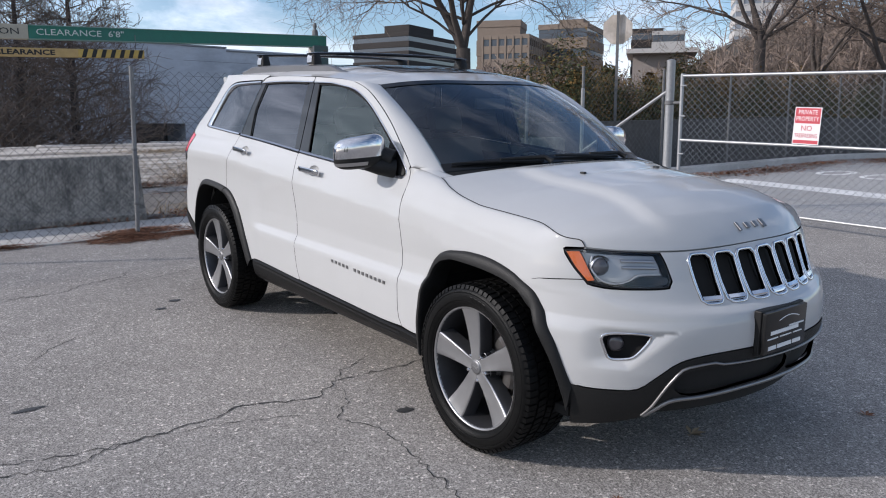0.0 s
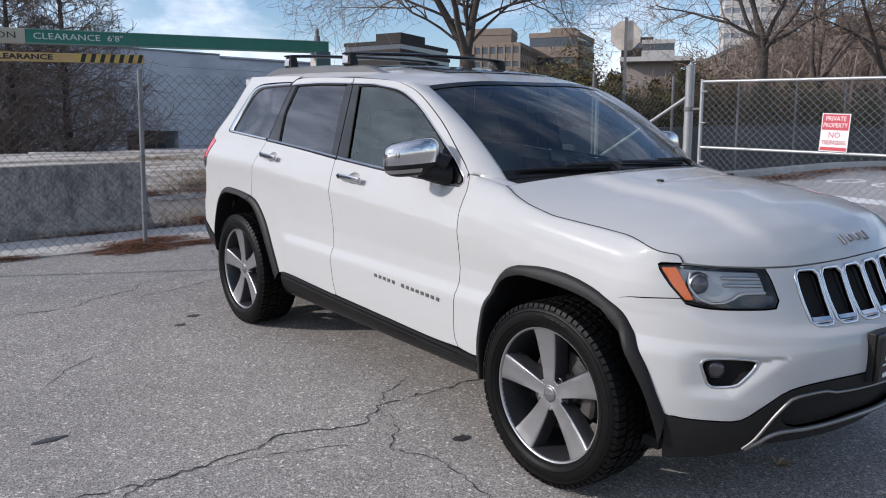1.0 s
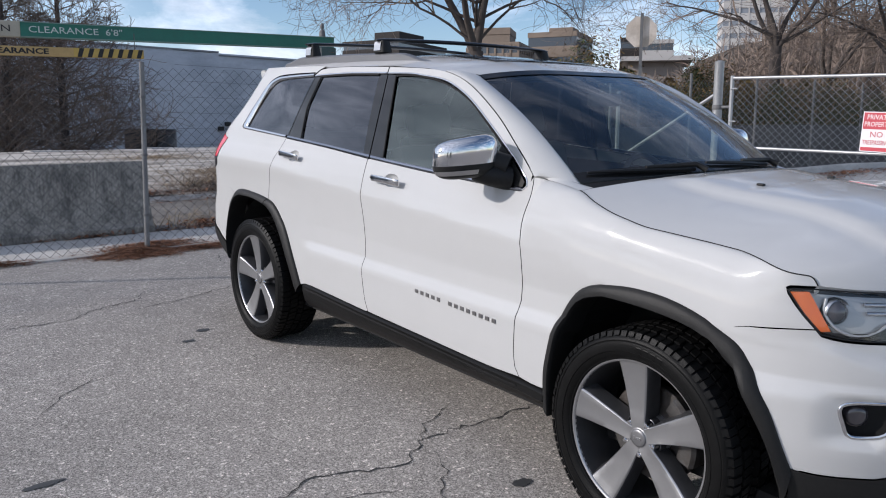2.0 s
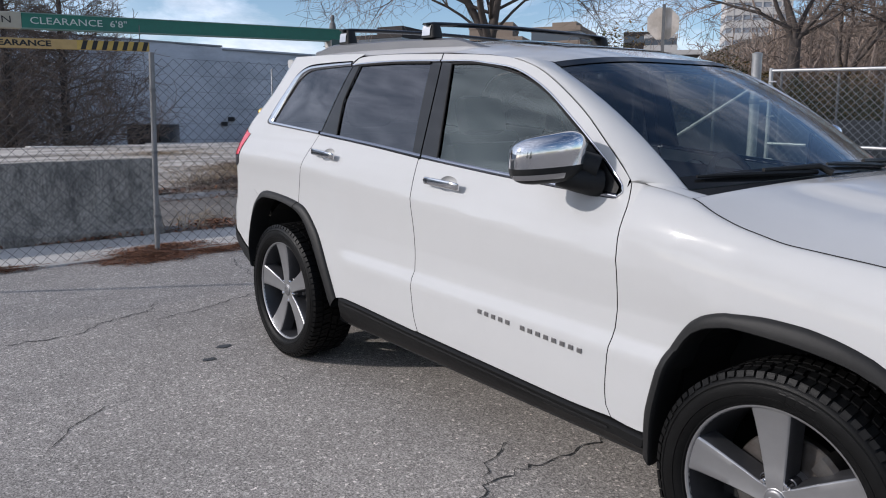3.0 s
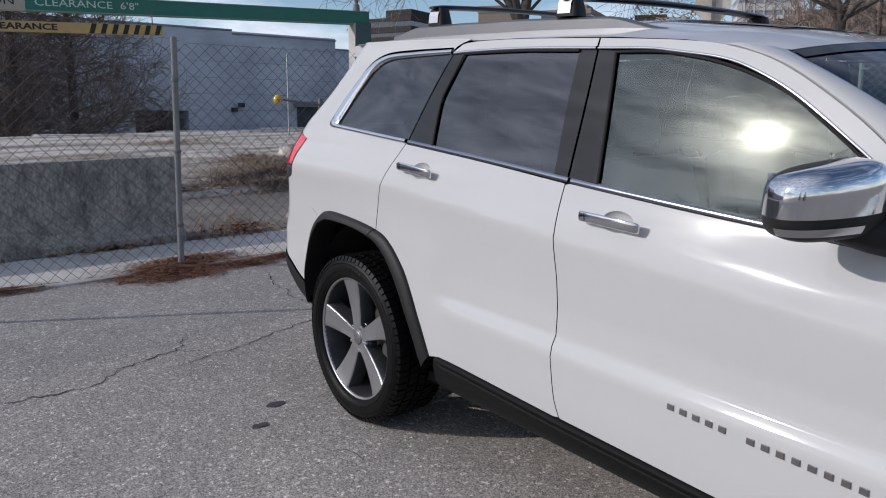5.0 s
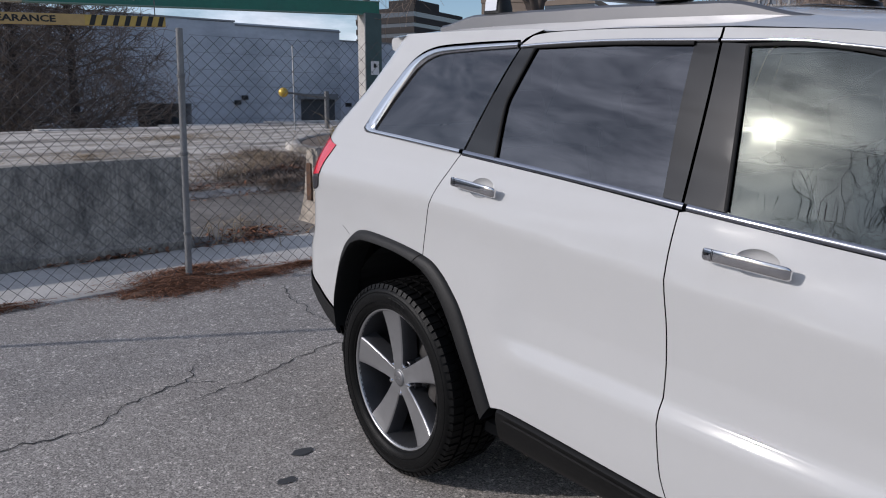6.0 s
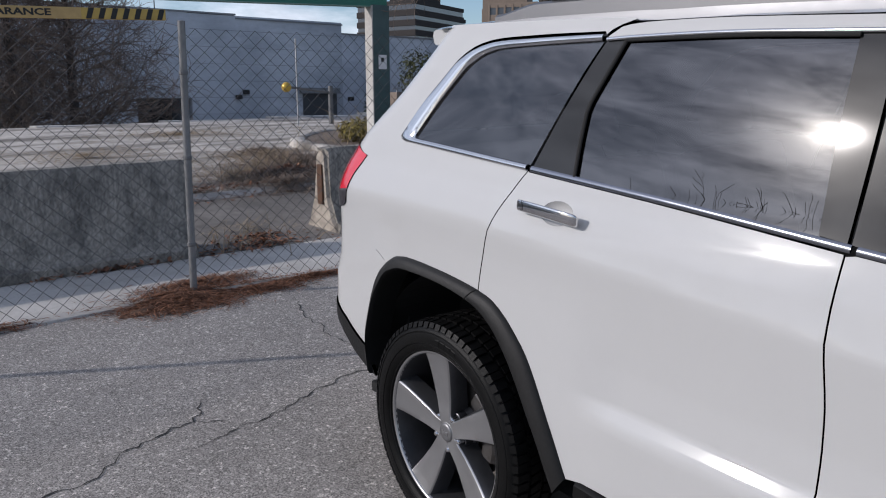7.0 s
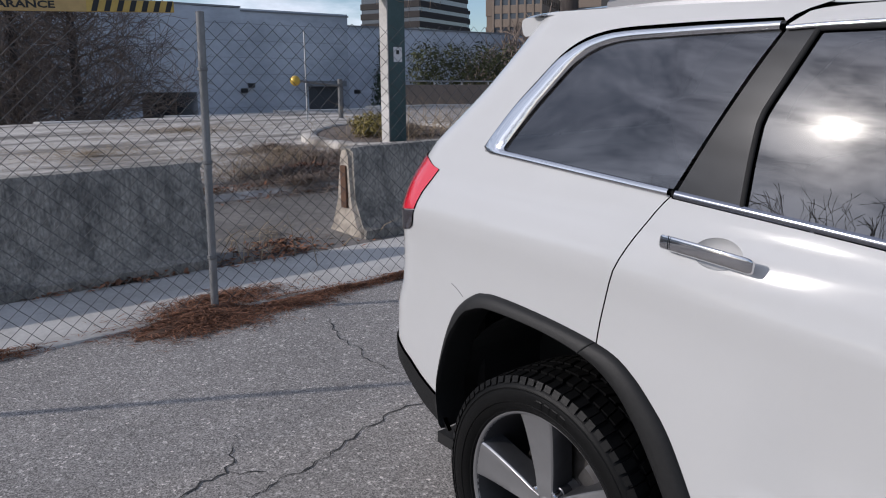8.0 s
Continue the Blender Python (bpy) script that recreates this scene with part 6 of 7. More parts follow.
    # door handles
    for door, s0, v0 in ((door_f, -0.068, 1.110), (door_r, -1.042, 1.162)):
        cup = [[lift(skin, q, side, up)[0] for q in cup_line(s0, v0, k) + cup_line(s0, v0, k)[:1]] for k, up in ((1.01, -0.0005), (0.97, -0.003), (0.86, -0.011), (0.65, -0.018), (0.35, -0.021), (0.01, -0.022))]
        soften(Build().grid(cup).make("handle_cup", PAINT, door), 60)
        b = Build()
        rows = []
        stations = (-1.0, -0.985, -0.95, -0.90, -0.8, -0.6, -0.4, -0.2, 0.0, 0.2, 0.4, 0.6, 0.8, 0.90, 0.95, 0.985, 1.0)
        upv = Vector((0.06, 0, 1)).normalized()
        for u in stations:
            p, n = lift(skin, (s0 + 0.111 * u, v0 - 0.005 * u), side)
            ends = max(1 - ((abs(u) - 0.9) / 0.1) ** 2, 0.0) ** 0.5 if abs(u) > 0.9 else 1.0
            out = 0.026 + 0.012 * (1 - u ** 4)
            hh = 0.0160 * (0.45 + 0.55 * ends)
            dd = 0.0095 * (0.35 + 0.65 * ends)
            ring = []
            for k in range(16):
                a = 2 * math.pi * k / 16
                ca, sa = math.cos(a), math.sin(a)
                ring.append(p + n * (out + dd * math.copysign(abs(ca) ** 0.55, ca)) + upv * (hh * math.copysign(abs(sa) ** 0.55, sa)))
            rows.append(ring + [ring[0]])
        b.grid(rows)
        b.f.append(tuple(range(16)))
        b.f.append(tuple(range(16 * 17, 16 * 17 + 16)))
        for u in (-0.72, 0.66):
            p, n = lift(skin, (s0 + 0.111 * u, v0 - 0.005 * u), side)
            b.tube([p - n * 0.01, p + n * 0.03], 0.011, 10)
        grip = soften(b.make("handle", CHROME, door, "chrome pull handle"), 50)
        p, n = lift(skin, (s0 - 0.111 * 0.70, v0 + 0.0035), side)
        b = Build().tube([p + n * 0.046 + upv * 0.0150, p + n * 0.0473, p + n * 0.046 - upv * 0.0150], 0.0009, 5)
        b.make("handle_joint", DARK, grip)
        if door is door_f:
            p, n = lift(skin, (s0 - 0.111 * 0.84, v0 + 0.004), side)
            Build().tube([p + n * 0.044, p + n * 0.0475], 0.0035, 12).make("lock_button", DARK, grip)
    # flares, with a rounded lip and a return into the arch
    for nm, outer, inner in (("arch_trim", ARCH_F_OUT, ARCH_F_IN), ("arch_trim", ARCH_R_OUT, ARCH_R_IN)):
        o_, i_ = rounded(outer, step=0.02), rounded(inner, step=0.02)
        rows = []
        n = 64
        for k in range(n + 1):
            po = o_[min(int(k / n * (len(o_) - 1) + 0.5), len(o_) - 1)]
            pi_ = i_[min(int(k / n * (len(i_) - 1) + 0.5), len(i_) - 1)]
            row = []
            for f, up in ((-0.04, -0.012), (0.0, 0.002), (0.07, 0.010), (0.22, 0.017), (0.48, 0.022), (0.70, 0.024), (0.80, 0.019), (0.84, 0.004), (0.84, -0.03), (0.84, -0.09)):
                row.append(lift(skin, po.lerp(pi_, f * (0.80 if outer is ARCH_F_OUT else 0.92)), side, up)[0])
            rows.append(row)
        flare = soften(Build().grid(rows).make(nm, BLACK_PLASTIC, car), 50)
        if outer is ARCH_R_OUT:
            row = min(rows, key=lambda r: abs(r[1].x + 1.322))
            Build().tube([p + Vector((0, side * 0.0006, 0.0004)) for p in row[1:8]], 0.0022, 5).make("flare_joint", DARK, flare)
    # sill
    rows = []
    for k in range(41):
        s = -0.90 + 1.90 * k / 40
        top = interp(s, [(-0.9, .458), (-0.74, .455), (-0.255, .436), (0.25, .424), (0.65, .412), (0.88, .408), (1.0, .40)])
        bot = 0.325
        hh = skin(s, top)[1]
        rows.append([(s, side * q, z) for q, z in ((hh - 0.03, top + 0.01), (hh - 0.004, top), (hh + 0.008, top - 0.012), (hh + 0.010, top - 0.04), (hh - 0.005, bot + 0.03), (hh - 0.03, bot), (hh - 0.16, bot - 0.01), (hh - 0.3, bot))])
    soften(Build().grid(rows).make("sill_cladding", SILL_BLACK, car), 40)
    rows = [[(lift(skin, (s, interp(s, SILL_TOP) - 0.022), side, 0.017)[0] + Vector((0, 0, dz))) for dz in (0.004, -0.004)] for s in [-0.86 + 1.72 * k / 30 for k in range(31)]]
    soften(Build().grid(rows).make("sill_chrome", GLOSS_BLACK, car), 40)
    # inner lining behind the gaps
    core = chain([(-2.2, .45), (-2.2, 1.15)], [(-2.2, 1.15), (-0.3, 1.15), (0.9, 1.10), (1.5, 1.0), (1.9, .93)], [(1.9, .93), (2.0, .80), (1.99, .45), (1.97, .40)], list(reversed(ARCH_F_OUT))[1:], [(0.998, .34), (-0.885, .36)], list(reversed(ARCH_R_OUT)), [(-1.918, .545), (-2.2, .45)])
    panel("inner_side", skin, core, DARK, car, side=side, off=-0.045, thick=0, step=0.08)
    # wheel housings
    for cx in (1.4575, -1.4575):
        b = Build()
        rows = [[(cx + ((0.545 if math.cos(a) < 0 else 0.53) if cx < 0 else 0.50 if abs(math.cos(a)) < 0.8 else 0.47) * math.cos(a), side * w, 0.40 + 0.50 * math.sin(a)) for a in [math.pi * (-0.01 + 1.02 * k / 28) for k in range(29)]] for w in (0.80, 0.45)]
        b.grid(rows)
        n0 = len(b.v)
        b.v.append((cx, side * 0.45, 0.45))
        for k in range(28):
            b.f.append((29 + k, 30 + k, n0))
        b.make("wheel_housing", DARK, car)
    # tail lamp
    lamp = chain([(-2.011, 1.228), (-2.14, 1.254), (-2.42, 1.262)], [(-2.42, 1.262), (-2.46, 1.16), (-2.44, 1.08)], [(-2.44, 1.08), (-2.25, 1.090), (-2.068, 1.105)], [(-2.068, 1.105), (-2.052, 1.155), (-2.011, 1.228)])
    tl = panel("tail_lamp", skin, lamp, RED_LENS, car, side=side, off=0.004, thick=0.02, step=0.03, label="red tail lamp lens")
    panel("lower_lens", skin, chain([(-2.069, 1.102), (-2.25, 1.087), (-2.44, 1.077)], [(-2.44, 1.077), (-2.44, 1.03), (-2.25, 1.025), (-2.10, 1.040), (-2.080, 1.052), (-2.069, 1.102)]), SMOKE_LENS, tl, side=side, off=0.004, thick=0.02, step=0.03)
    # rear bumper skirt
    panel("rear_skirt", skin, chain([(-1.960, .524), (-1.985, .533), (-2.045, .562), (-2.13, .616), (-2.25, .644), (-2.5, .655), (-2.98, .655)], [(-2.98, .655), (-2.98, .56)], [(-2.98, .56), (-2.5, .56), (-2.25, .575), (-2.145, .555), (-2.04, .482), (-1.96, .445), (-1.90, .425)], [(-1.90, .425), (-1.93, .47), (-1.960, .524)]), BLACK_PLASTIC, car, side=side, off=0.006)
    # seam between the rear bumper and the quarter panel
    Build().tube([lift(skin, q, side, 0.0004)[0] for q in rounded([(-1.835, .880), (-1.86, .896), (-1.89, .908)], step=0.02)], 0.0008, 5).make("bumper_seam", RAIL, car)

# roof
def seam_edge(x):
    z = interp(x, [(-2.0, 1.668), (-1.4, 1.673), (-0.99, 1.670), (-0.90, 1.664), (-0.66, 1.666), (-0.25, 1.658), (0.03, 1.642), (0.20, 1.616), (0.348, 1.563)])
    return half_width(x, z), z - 0.0035


def roof_point(u, r):
    w = abs(u)
    xf = 0.29 + 0.11 * (1 - (w / 0.88) ** 2) if w < 0.88 else 0.29 + (0.15 - 0.29) * (w - 0.88) / 0.12
    xr = -1.80 - 0.13 * (1 - w ** 2)
    x = xf + (xr - xf) * r
    h, z = seam_edge(x)
    top = interp(x, [(-2.0, 1.685), (-1.8, 1.702), (-1.4, 1.730), (-0.8, 1.744), (-0.3, 1.732), (0.1, 1.692), (0.30, 1.655), (0.42, 1.632)])
    z += max(top - z, 0.0) * (1 - w ** 3.4)
    return Vector((x, h * u, z))


U = [-1 + 2 * i / 48 for i in range(49)]
rows = [[roof_point(u, r / 44) for u in U] for r in range(45)]
roof = soften(Build().grid(rows).make("roof", PAINT, car), 60)
# sunroof panes
for x0, x1 in ((0.13, -0.36), (-0.52, -1.16)):
    rows = []
    for i in range(13):
        row = []
        for k in range(13):
            u = -0.56 + 1.12 * k / 12
            x = x0 + (x1 - x0) * i / 12
            xf, xr = 0.29 + 0.11 * (1 - (abs(u) / 0.88) ** 2), -1.80 - 0.13 * (1 - u * u)
            p = roof_point(u, (xf - x) / (xf - xr))
            row.append((x, p.y, p.z + 0.004))
        rows.append(row)
    soften(Build().grid(rows).make("sunroof_pane", GLOSS_BLACK, roof, "black glass sunroof pane"), 60)


# windscreen and pillars
def screen_point(u, t):
    w = u * 0.88
    top = roof_point(w, 0.0) + Vector((0.004, 0, -0.004))
    bot = Vector((0.985 + 0.17 * (1 - u * u), 0.722 * u, 1.190 + 0.035 * (1 - u * u)))
    p = top.lerp(bot, t)
    return p + Vector((0.55, 0, 0.83)) * (0.028 * math.sin(math.pi * t))


rows = [[screen_point(-1 + k / 12, t / 14) for k in range(25)] for t in range(15)]
windscreen = soften(Build().grid(rows).make("windscreen", SHIELD, car), 60)
rows = [[screen_point(-1 + k / 12, t) + Vector((0.002, 0, 0.003)) for k in range(25)] for t in (0.93, 0.965, 1.0)]
soften(Build().grid(rows).make("screen_border", GLOSS_BLACK, windscreen), 60)
rows = [[screen_point(-1 + k / 12, t) + Vector((0.002, 0, 0.003)) for k in range(25)] for t in (0.0, 0.03, 0.05)]
soften(Build().grid(rows).make("screen_border", GLOSS_BLACK, windscreen), 60)
for side in (-1, 1):
    rows = []
    outer = rounded([(0.15, 1.624), (0.21, 1.612), (0.352, 1.561), (0.550, 1.444), (0.699, 1.326), (0.786, 1.253), (0.829, 1.209), (0.862, 1.203)], step=0.03)
    n = len(outer) - 1
    for i, p in enumerate(outer):
        a = lift(skin, (p.x, p.y), side, 0.0)[0] if p.x < 0.84 else Vector((p.x, side * 0.785, p.y))
        b = screen_point(side, i / n)
        row = []
        for f in (-0.03, 0.0, 0.06, 0.2, 0.4, 0.6, 0.8, 0.95, 1.0, 1.04):
            q = a.lerp(b, f)
            bulge = 0.013 * (1 - abs(2 * min(max(f, 0), 1) - 1) ** 2.4)
            q += Vector((0.25, side * 0.62, 0.74)) * bulge
            if f < 0 or f > 1:
                q -= Vector((0.1, side * 0.7, 0.7)) * 0.02
            row.append(q)
        rows.append(row)
    soften(Build().grid(rows).make("screen_pillar", PAINT, car), 60)

# bonnet
def bonnet_edge(t):
    if t < 0.9:
        s = 1.045 + 0.985 * t / 0.9
        q = skin(s, wing_top(s))
    elif t < 0.96:
        f = (t - 0.9) / 0.06
        q = skin(2.03 + 0.015 * f, wing_top(2.03) + (0.985 - wing_top(2.03)) * f)
    else:
        f = (t - 0.96) / 0.04
        q = skin(2.045 + 0.007 * f, 0.985 - 0.041 * f)
    return Vector(q)


def nose_line(w):
    s = FRONT + FRONT_LEN - w * 0.748
    return skin(s, interp(s, [(2.052, .944), (2.164, .933), (2.34, .925), (2.445, .922), (2.65, .927), (2.8, .931)]))


def bonnet_point(u, t):
    w = abs(u)
    e = bonnet_edge(t)
    f = nose_line(w)
    e1 = bonnet_edge(1.0)
    tip = nose_line(0.0)[0]
    mid = 1.18 + (tip - 1.18) * t
    k = ease(0.5, 1.0, t)
    x = e.x + (mid - e.x) * (1 - u * u)
    y = e.y * w * 0.997
    x += (f[0] - e1.x - (tip - e1.x) * (1 - u * u)) * k
    y += (f[1] - e1.y * w) * k
    crown = interp(t, [(0, 0.050), (0.15, 0.083), (0.33, 0.105), (0.55, 0.105), (0.75, 0.088), (0.88, 0.062), (0.95, 0.034), (0.98, 0.016), (1.0, 0.0)])
    dome = 0.022 * ease(0.575, 0.475, w) * ease(0.0, 0.12, t) * ease(1.0, 0.8, t)
    z = e.z + (f[2] - e1.z) * ease(0.88, 1.0, t) + crown * (1 - w ** 2.3) + dome
    return Vector((x, math.copysign(y, u) if u else 0.0, z))


rows = []
for t in range(51):
    row = [bonnet_point(-1 + k / 30, t / 50) for k in range(61)]
    drop = [Vector((0, 0.006, -0.02)), Vector((0, -0.006, -0.02))]
    rows.append([row[0] + drop[0]] + row + [row[-1] + drop[1]])
rows.append([p - Vector((0.012, 0, 0.012)) for p in rows[-1]])
bonnet = soften(Build().grid(rows).make("bonnet", PAINT, car), 50)
for side in (-1, 1):
    line = [bonnet_edge(k / 60) for k in range(61)]
    Build().tube([Vector((p.x, side * (p.y + 0.0005), p.z + 0.0008)) for p in line], 0.0021, 5).make("bonnet_seam", DARK, bonnet)

# corner between pillar, screen, wing and bonnet
for side in (-1, 1):
    a = Vector((0.862, side * 0.785, 1.203))
    b = screen_point(side, 1.0)
    rows = []
    for i in range(9):
        f = i / 8
        x = 0.862 + 0.185 * f
        o = Vector((x, side * (look_up(x, SEAM_H) + 0.003), look_up(x, SEAM_Z) + 0.001)) if i else a
        inner = b.lerp(bonnet_point(side * 0.93, 0.0) + Vector((-0.004, 0, 0)), f)
        row = []
        for k in range(9):
            g = k / 8
            q = o.lerp(inner, g) + Vector((0.25, side * 0.62, 0.74)) * (0.013 * (1 - f) ** 1.5 * (1 - abs(2 * g - 1) ** 2.4))
            row.append(q)
        rows.append(row)
    soften(Build().grid(rows).make("wing_corner", PAINT, car), 60)
# ---- the car's front ----
CENTRE = FRONT + FRONT_LEN
HOODLINE = [(2.05, .937), (2.164, .930), (2.34, .922), (2.445, .920), (2.65, .926), (CENTRE, .930)]
LAMP = [(1.950, .924), (2.05, .931), (2.164, .926), (2.34, .917)], [(2.34, .917), (2.354, .87), (2.358, .832)], [(2.358, .832), (2.342, .818), (2.22, .816), (2.10, .819), (2.022, .827)], [(2.022, .827), (1.992, .866), (1.950, .924)]
BLACK_TOP = [(1.950, .440), (2.02, .432), (2.12, .432), (2.21, .440), (2.274, .499), (2.345, .556), (2.455, .583), (2.62, .594), (CENTRE, .596)]
FOG = [(2.068, .650), (2.15, .664), (2.222, .662), (2.240, .648), (2.205, .595), (2.170, .563), (2.10, .556), (2.078, .59)]
pitch, half = 0.1035, 0.041
slots = []
for i in range(4):
    c = CENTRE - i * pitch
    slots.append(c)


def slot_outline(c, grow=0.0):
    w, r = half + grow, 0.014
    t, b = 0.900 + grow, 0.772 - grow
    lean = -0.003
    return [(c - w + r, t), (c + w - r, t), (c + w, t - r), (c + w + lean, b + r), (c + w - r + lean, b), (c - w + r - lean, b), (c - w - lean, b + r), (c - w, t - r)]


for side in (-1, 1):
    top = [(a, b - 0.004) for a, b in HOODLINE if a > 2.36]
    holes = [slot_outline(c) for c in slots[1:]] + [rounded(FOG, True, 0.02)]
    hw = slot_outline(slots[0])
    # the middle slot is cut by the centre line: notch the outline there
    notch = [(CENTRE, .926), (CENTRE, .900), (CENTRE - half + 0.014, .900), (CENTRE - half, .886), (CENTRE - half + 0.003, .786), (CENTRE - half + 0.017, .772), (CENTRE, .772), (CENTRE, .596)]
    outline = chain([(1.801, .8335), (2.010, .8355)], [(2.010, .8355), (2.022, .823), (2.09, .814), (2.22, .811), (2.344, .813), (2.364, .831)], [(2.364, .831), (2.359, .87), (2.346, .918)],
                    [(2.346, .918)] + top, *[[a, b] for a, b in zip(notch, notch[1:])], list(reversed(BLACK_TOP)), [(1.950, .440), (1.905, .46)], [(1.905, .46), (1.885, .52), (1.835, .62), (1.775, .70), (1.735, .755), (1.70, .79)], [(1.70, .79), (1.70, .824)], [(1.70, .824), (1.801, .8335)])
    front = panel("front_bumper", skin, outline, PAINT, car, holes, side=side, step=0.0115, open_at=CENTRE)
    # turned edge of the bumper behind the arch trim
    rows = []
    for p in rounded([q for q in ARCH_F_OUT if q[0] > 1.69], step=0.025):
        if p.y < 0.782:
            rows.append([lift(skin, (p.x + a, p.y + c), side, -0.0008)[0] for a, c in ((-0.04, -0.02), (-0.012, -0.006), (0.018, 0.008), (0.05, 0.022), (0.085, 0.032), (0.115, 0.040))])
    soften(Build().grid(rows).make("bumper_edge", PAINT, front), 60)
    # grille slots with chrome rims
    for c in (slots if side < 0 else slots[1:]):
        o_ = slot_outline(c, 0.004)
        if c == slots[0]:
            line = [Vector(p) for p in rounded(o_, True, 0.02)]

            def wide(s, v):
                q = skin(min(s, 2 * CENTRE - s), v)
                return (q[0], q[1] if s <= CENTRE else -q[1], q[2])
            trim("grille_rim", wide, line, 0.013, 0.007, CHROME, front, side, closed=True)
            rows = [[lift(wide, (c + a, v), side, -0.035)[0] for a in (-0.05, 0, 0.05)] for v in (.765, .84, .907)]
            Build().grid(rows).make("grille_mesh", DARK, front)
            rows = [[lift(wide, (c + a, v), side, f)[0] for a in (-0.036, -0.018, 0, 0.018, 0.036)] for v, f in ((.774, 0.002), (.780, 0.008), (.790, 0.005), (.797, -0.02))]
        else:
            trim("grille_rim", skin, rounded(o_, True, 0.02), 0.013, 0.007, CHROME, front, side, closed=True)
            rows = [[lift(skin, (c + a, v), side, -0.035)[0] for a in (-0.05, 0, 0.05)] for v in (.765, .84, .907)]
            Build().grid(rows).make("grille_mesh", DARK, front)
            rows = [[lift(skin, (c + a, v), side, f)[0] for a in (-0.036, -0.018, 0, 0.018, 0.036)] for v, f in ((.774, 0.002), (.780, 0.008), (.790, 0.005), (.797, -0.02))]
        soften(Build().grid(rows).make("grille_foot", CHROME, front), 40)
    # fog lamp
    fog_line = rounded(FOG, True, 0.015)
    trim("fog_rim", skin, fog_line, 0.012, 0.005, CHROME, front, side, closed=True)
    panel("fog_recess", skin, fog_line, DARK, front, side=side, off=-0.035, thick=0, step=0.03)
    p, n = lift(skin, (2.115, .612), side, -0.02)
    q = n.to_track_quat("Z", "Y").to_matrix().to_4x4()
    b = Build()
    b.lathe([(0.0, 0.012), (0.02, 0.010), (0.032, 0.004), (0.036, -0.01)], (0, 0, 0), "z", 24)
    b.v = [tuple(p + (q @ Vector(v))) for v in b.v]
    soften(b.make("fog_lens", SMOKE_LENS, front), 60)
    # head lamp: housing, amber side, projector, clear cover
    lamp_line = chain(*LAMP, step=0.02)
    head = panel("head_lamp", skin, lamp_line, ALLOY_DARK, car, side=side, off=-0.055, thick=0, step=0.03, label="head lamp with dark housing and amber corner")
    trim("lamp_rim", skin, lamp_line, 0.0045, 0.002, GLOSS_BLACK, head, side, closed=True, off=-0.004)
    panel("amber_marker", skin, chain([(1.958, .918), (2.022, .922)], [(2.022, .922), (2.042, .88), (2.056, .834)], [(2.056, .834), (2.026, .832)], [(2.026, .832), (1.996, .868), (1.958, .918)]), AMBER, head, side=side, off=-0.006, thick=0.02, step=0.02)
    panel("inner_bezel", skin, chain([(2.03, .918), (2.33, .910)], [(2.33, .910), (2.338, .87), (2.335, .848)], [(2.335, .848), (2.25, .85), (2.21, .832), (2.07, .828)], [(2.07, .828), (2.05, .87), (2.03, .918)]), LAMP_GREY, head, side=side, off=-0.030, thick=0.012, step=0.025)
    for s0, v0, rr in ((2.105, .872, 0.036),):
        p, n = lift(skin, (s0, v0), side, -0.028)
        f = Vector((0.92, side * 0.38, 0.0)).normalized()
        q = f.to_track_quat("Z", "Y").to_matrix().to_4x4()
        b = Build().lathe([(0.0, 0.022), (0.4 * rr, 0.020), (0.75 * rr, 0.013), (rr, 0.0)], (0, 0, 0), "z", 28)
        b.v = [tuple(p + (q @ Vector(v))) for v in b.v]
        soften(b.make("projector_lens", SMOKE_LENS, head), 60)
        b = Build().lathe([(rr, 0.0), (rr + 0.004, 0.004), (rr + 0.008, 0.0), (rr + 0.010, -0.02)], (0, 0, 0), "z", 28)
        b.v = [tuple(p + (q @ Vector(v))) for v in b.v]
        soften(b.make("projector_ring", SATIN, head), 60)
    for v0 in (.892, .872):
        trim("lamp_strip", skin, rounded([(2.19, v0), (2.26, v0 - 0.001), (2.325, v0 - 0.003)], step=0.02), 0.012, 0.006, SATIN, head, side, off=-0.022)
    trim("light_guide", skin, rounded([(2.075, .905), (2.06, .868), (2.085, .836), (2.14, .825), (2.20, .832), (2.245, .848), (2.33, .850)], step=0.015), 0.009, 0.005, LAMP_GREY, head, side, off=-0.016)
    panel("lamp_mask", skin, chain([(2.10, .824), (2.171, .827), (2.235, .843)], [(2.235, .843), (2.29, .845), (2.350, .842)], [(2.350, .842), (2.352, .832), (2.34, .823)], [(2.34, .823), (2.22, .820), (2.10, .824)]), GLOSS_BLACK, head, side=side, off=-0.010, thick=0.01, step=0.02)
    panel("lamp_cover", skin, lamp_line, CLEAR, head, side=side, off=-0.003, thick=0, step=0.03)
    # black lower apron
    low = [(1.985, .255), (2.06, .262), (2.18, .278), (2.27, .312), (2.33, .378), (2.45, .392), (2.62, .410), (CENTRE, .418)]
    apron = panel("front_apron", skin, chain([(a, b - 0.003) for a, b in BLACK_TOP], [(CENTRE, .593), (CENTRE, .418)], list(reversed(low)), [(1.985, .255), (1.972, .33), (1.953, .437)]), BLACK_PLASTIC, car,
                  [rounded([(2.335, .45), (2.36, .505), (2.47, .530), (2.62, .532), (2.775, .535), (2.78, .45), (2.60, .43), (2.40, .405)], True, 0.03)], side=side, off=0.004, open_at=CENTRE)
    rows = [[lift(skin, (2.27 + (CENTRE - 2.27) * k / 16, v), side, -0.022)[0] for k in range(17)] for v in (.30, .42, .50, .60)]
    Build().grid(rows).make("intake", DARK, apron)
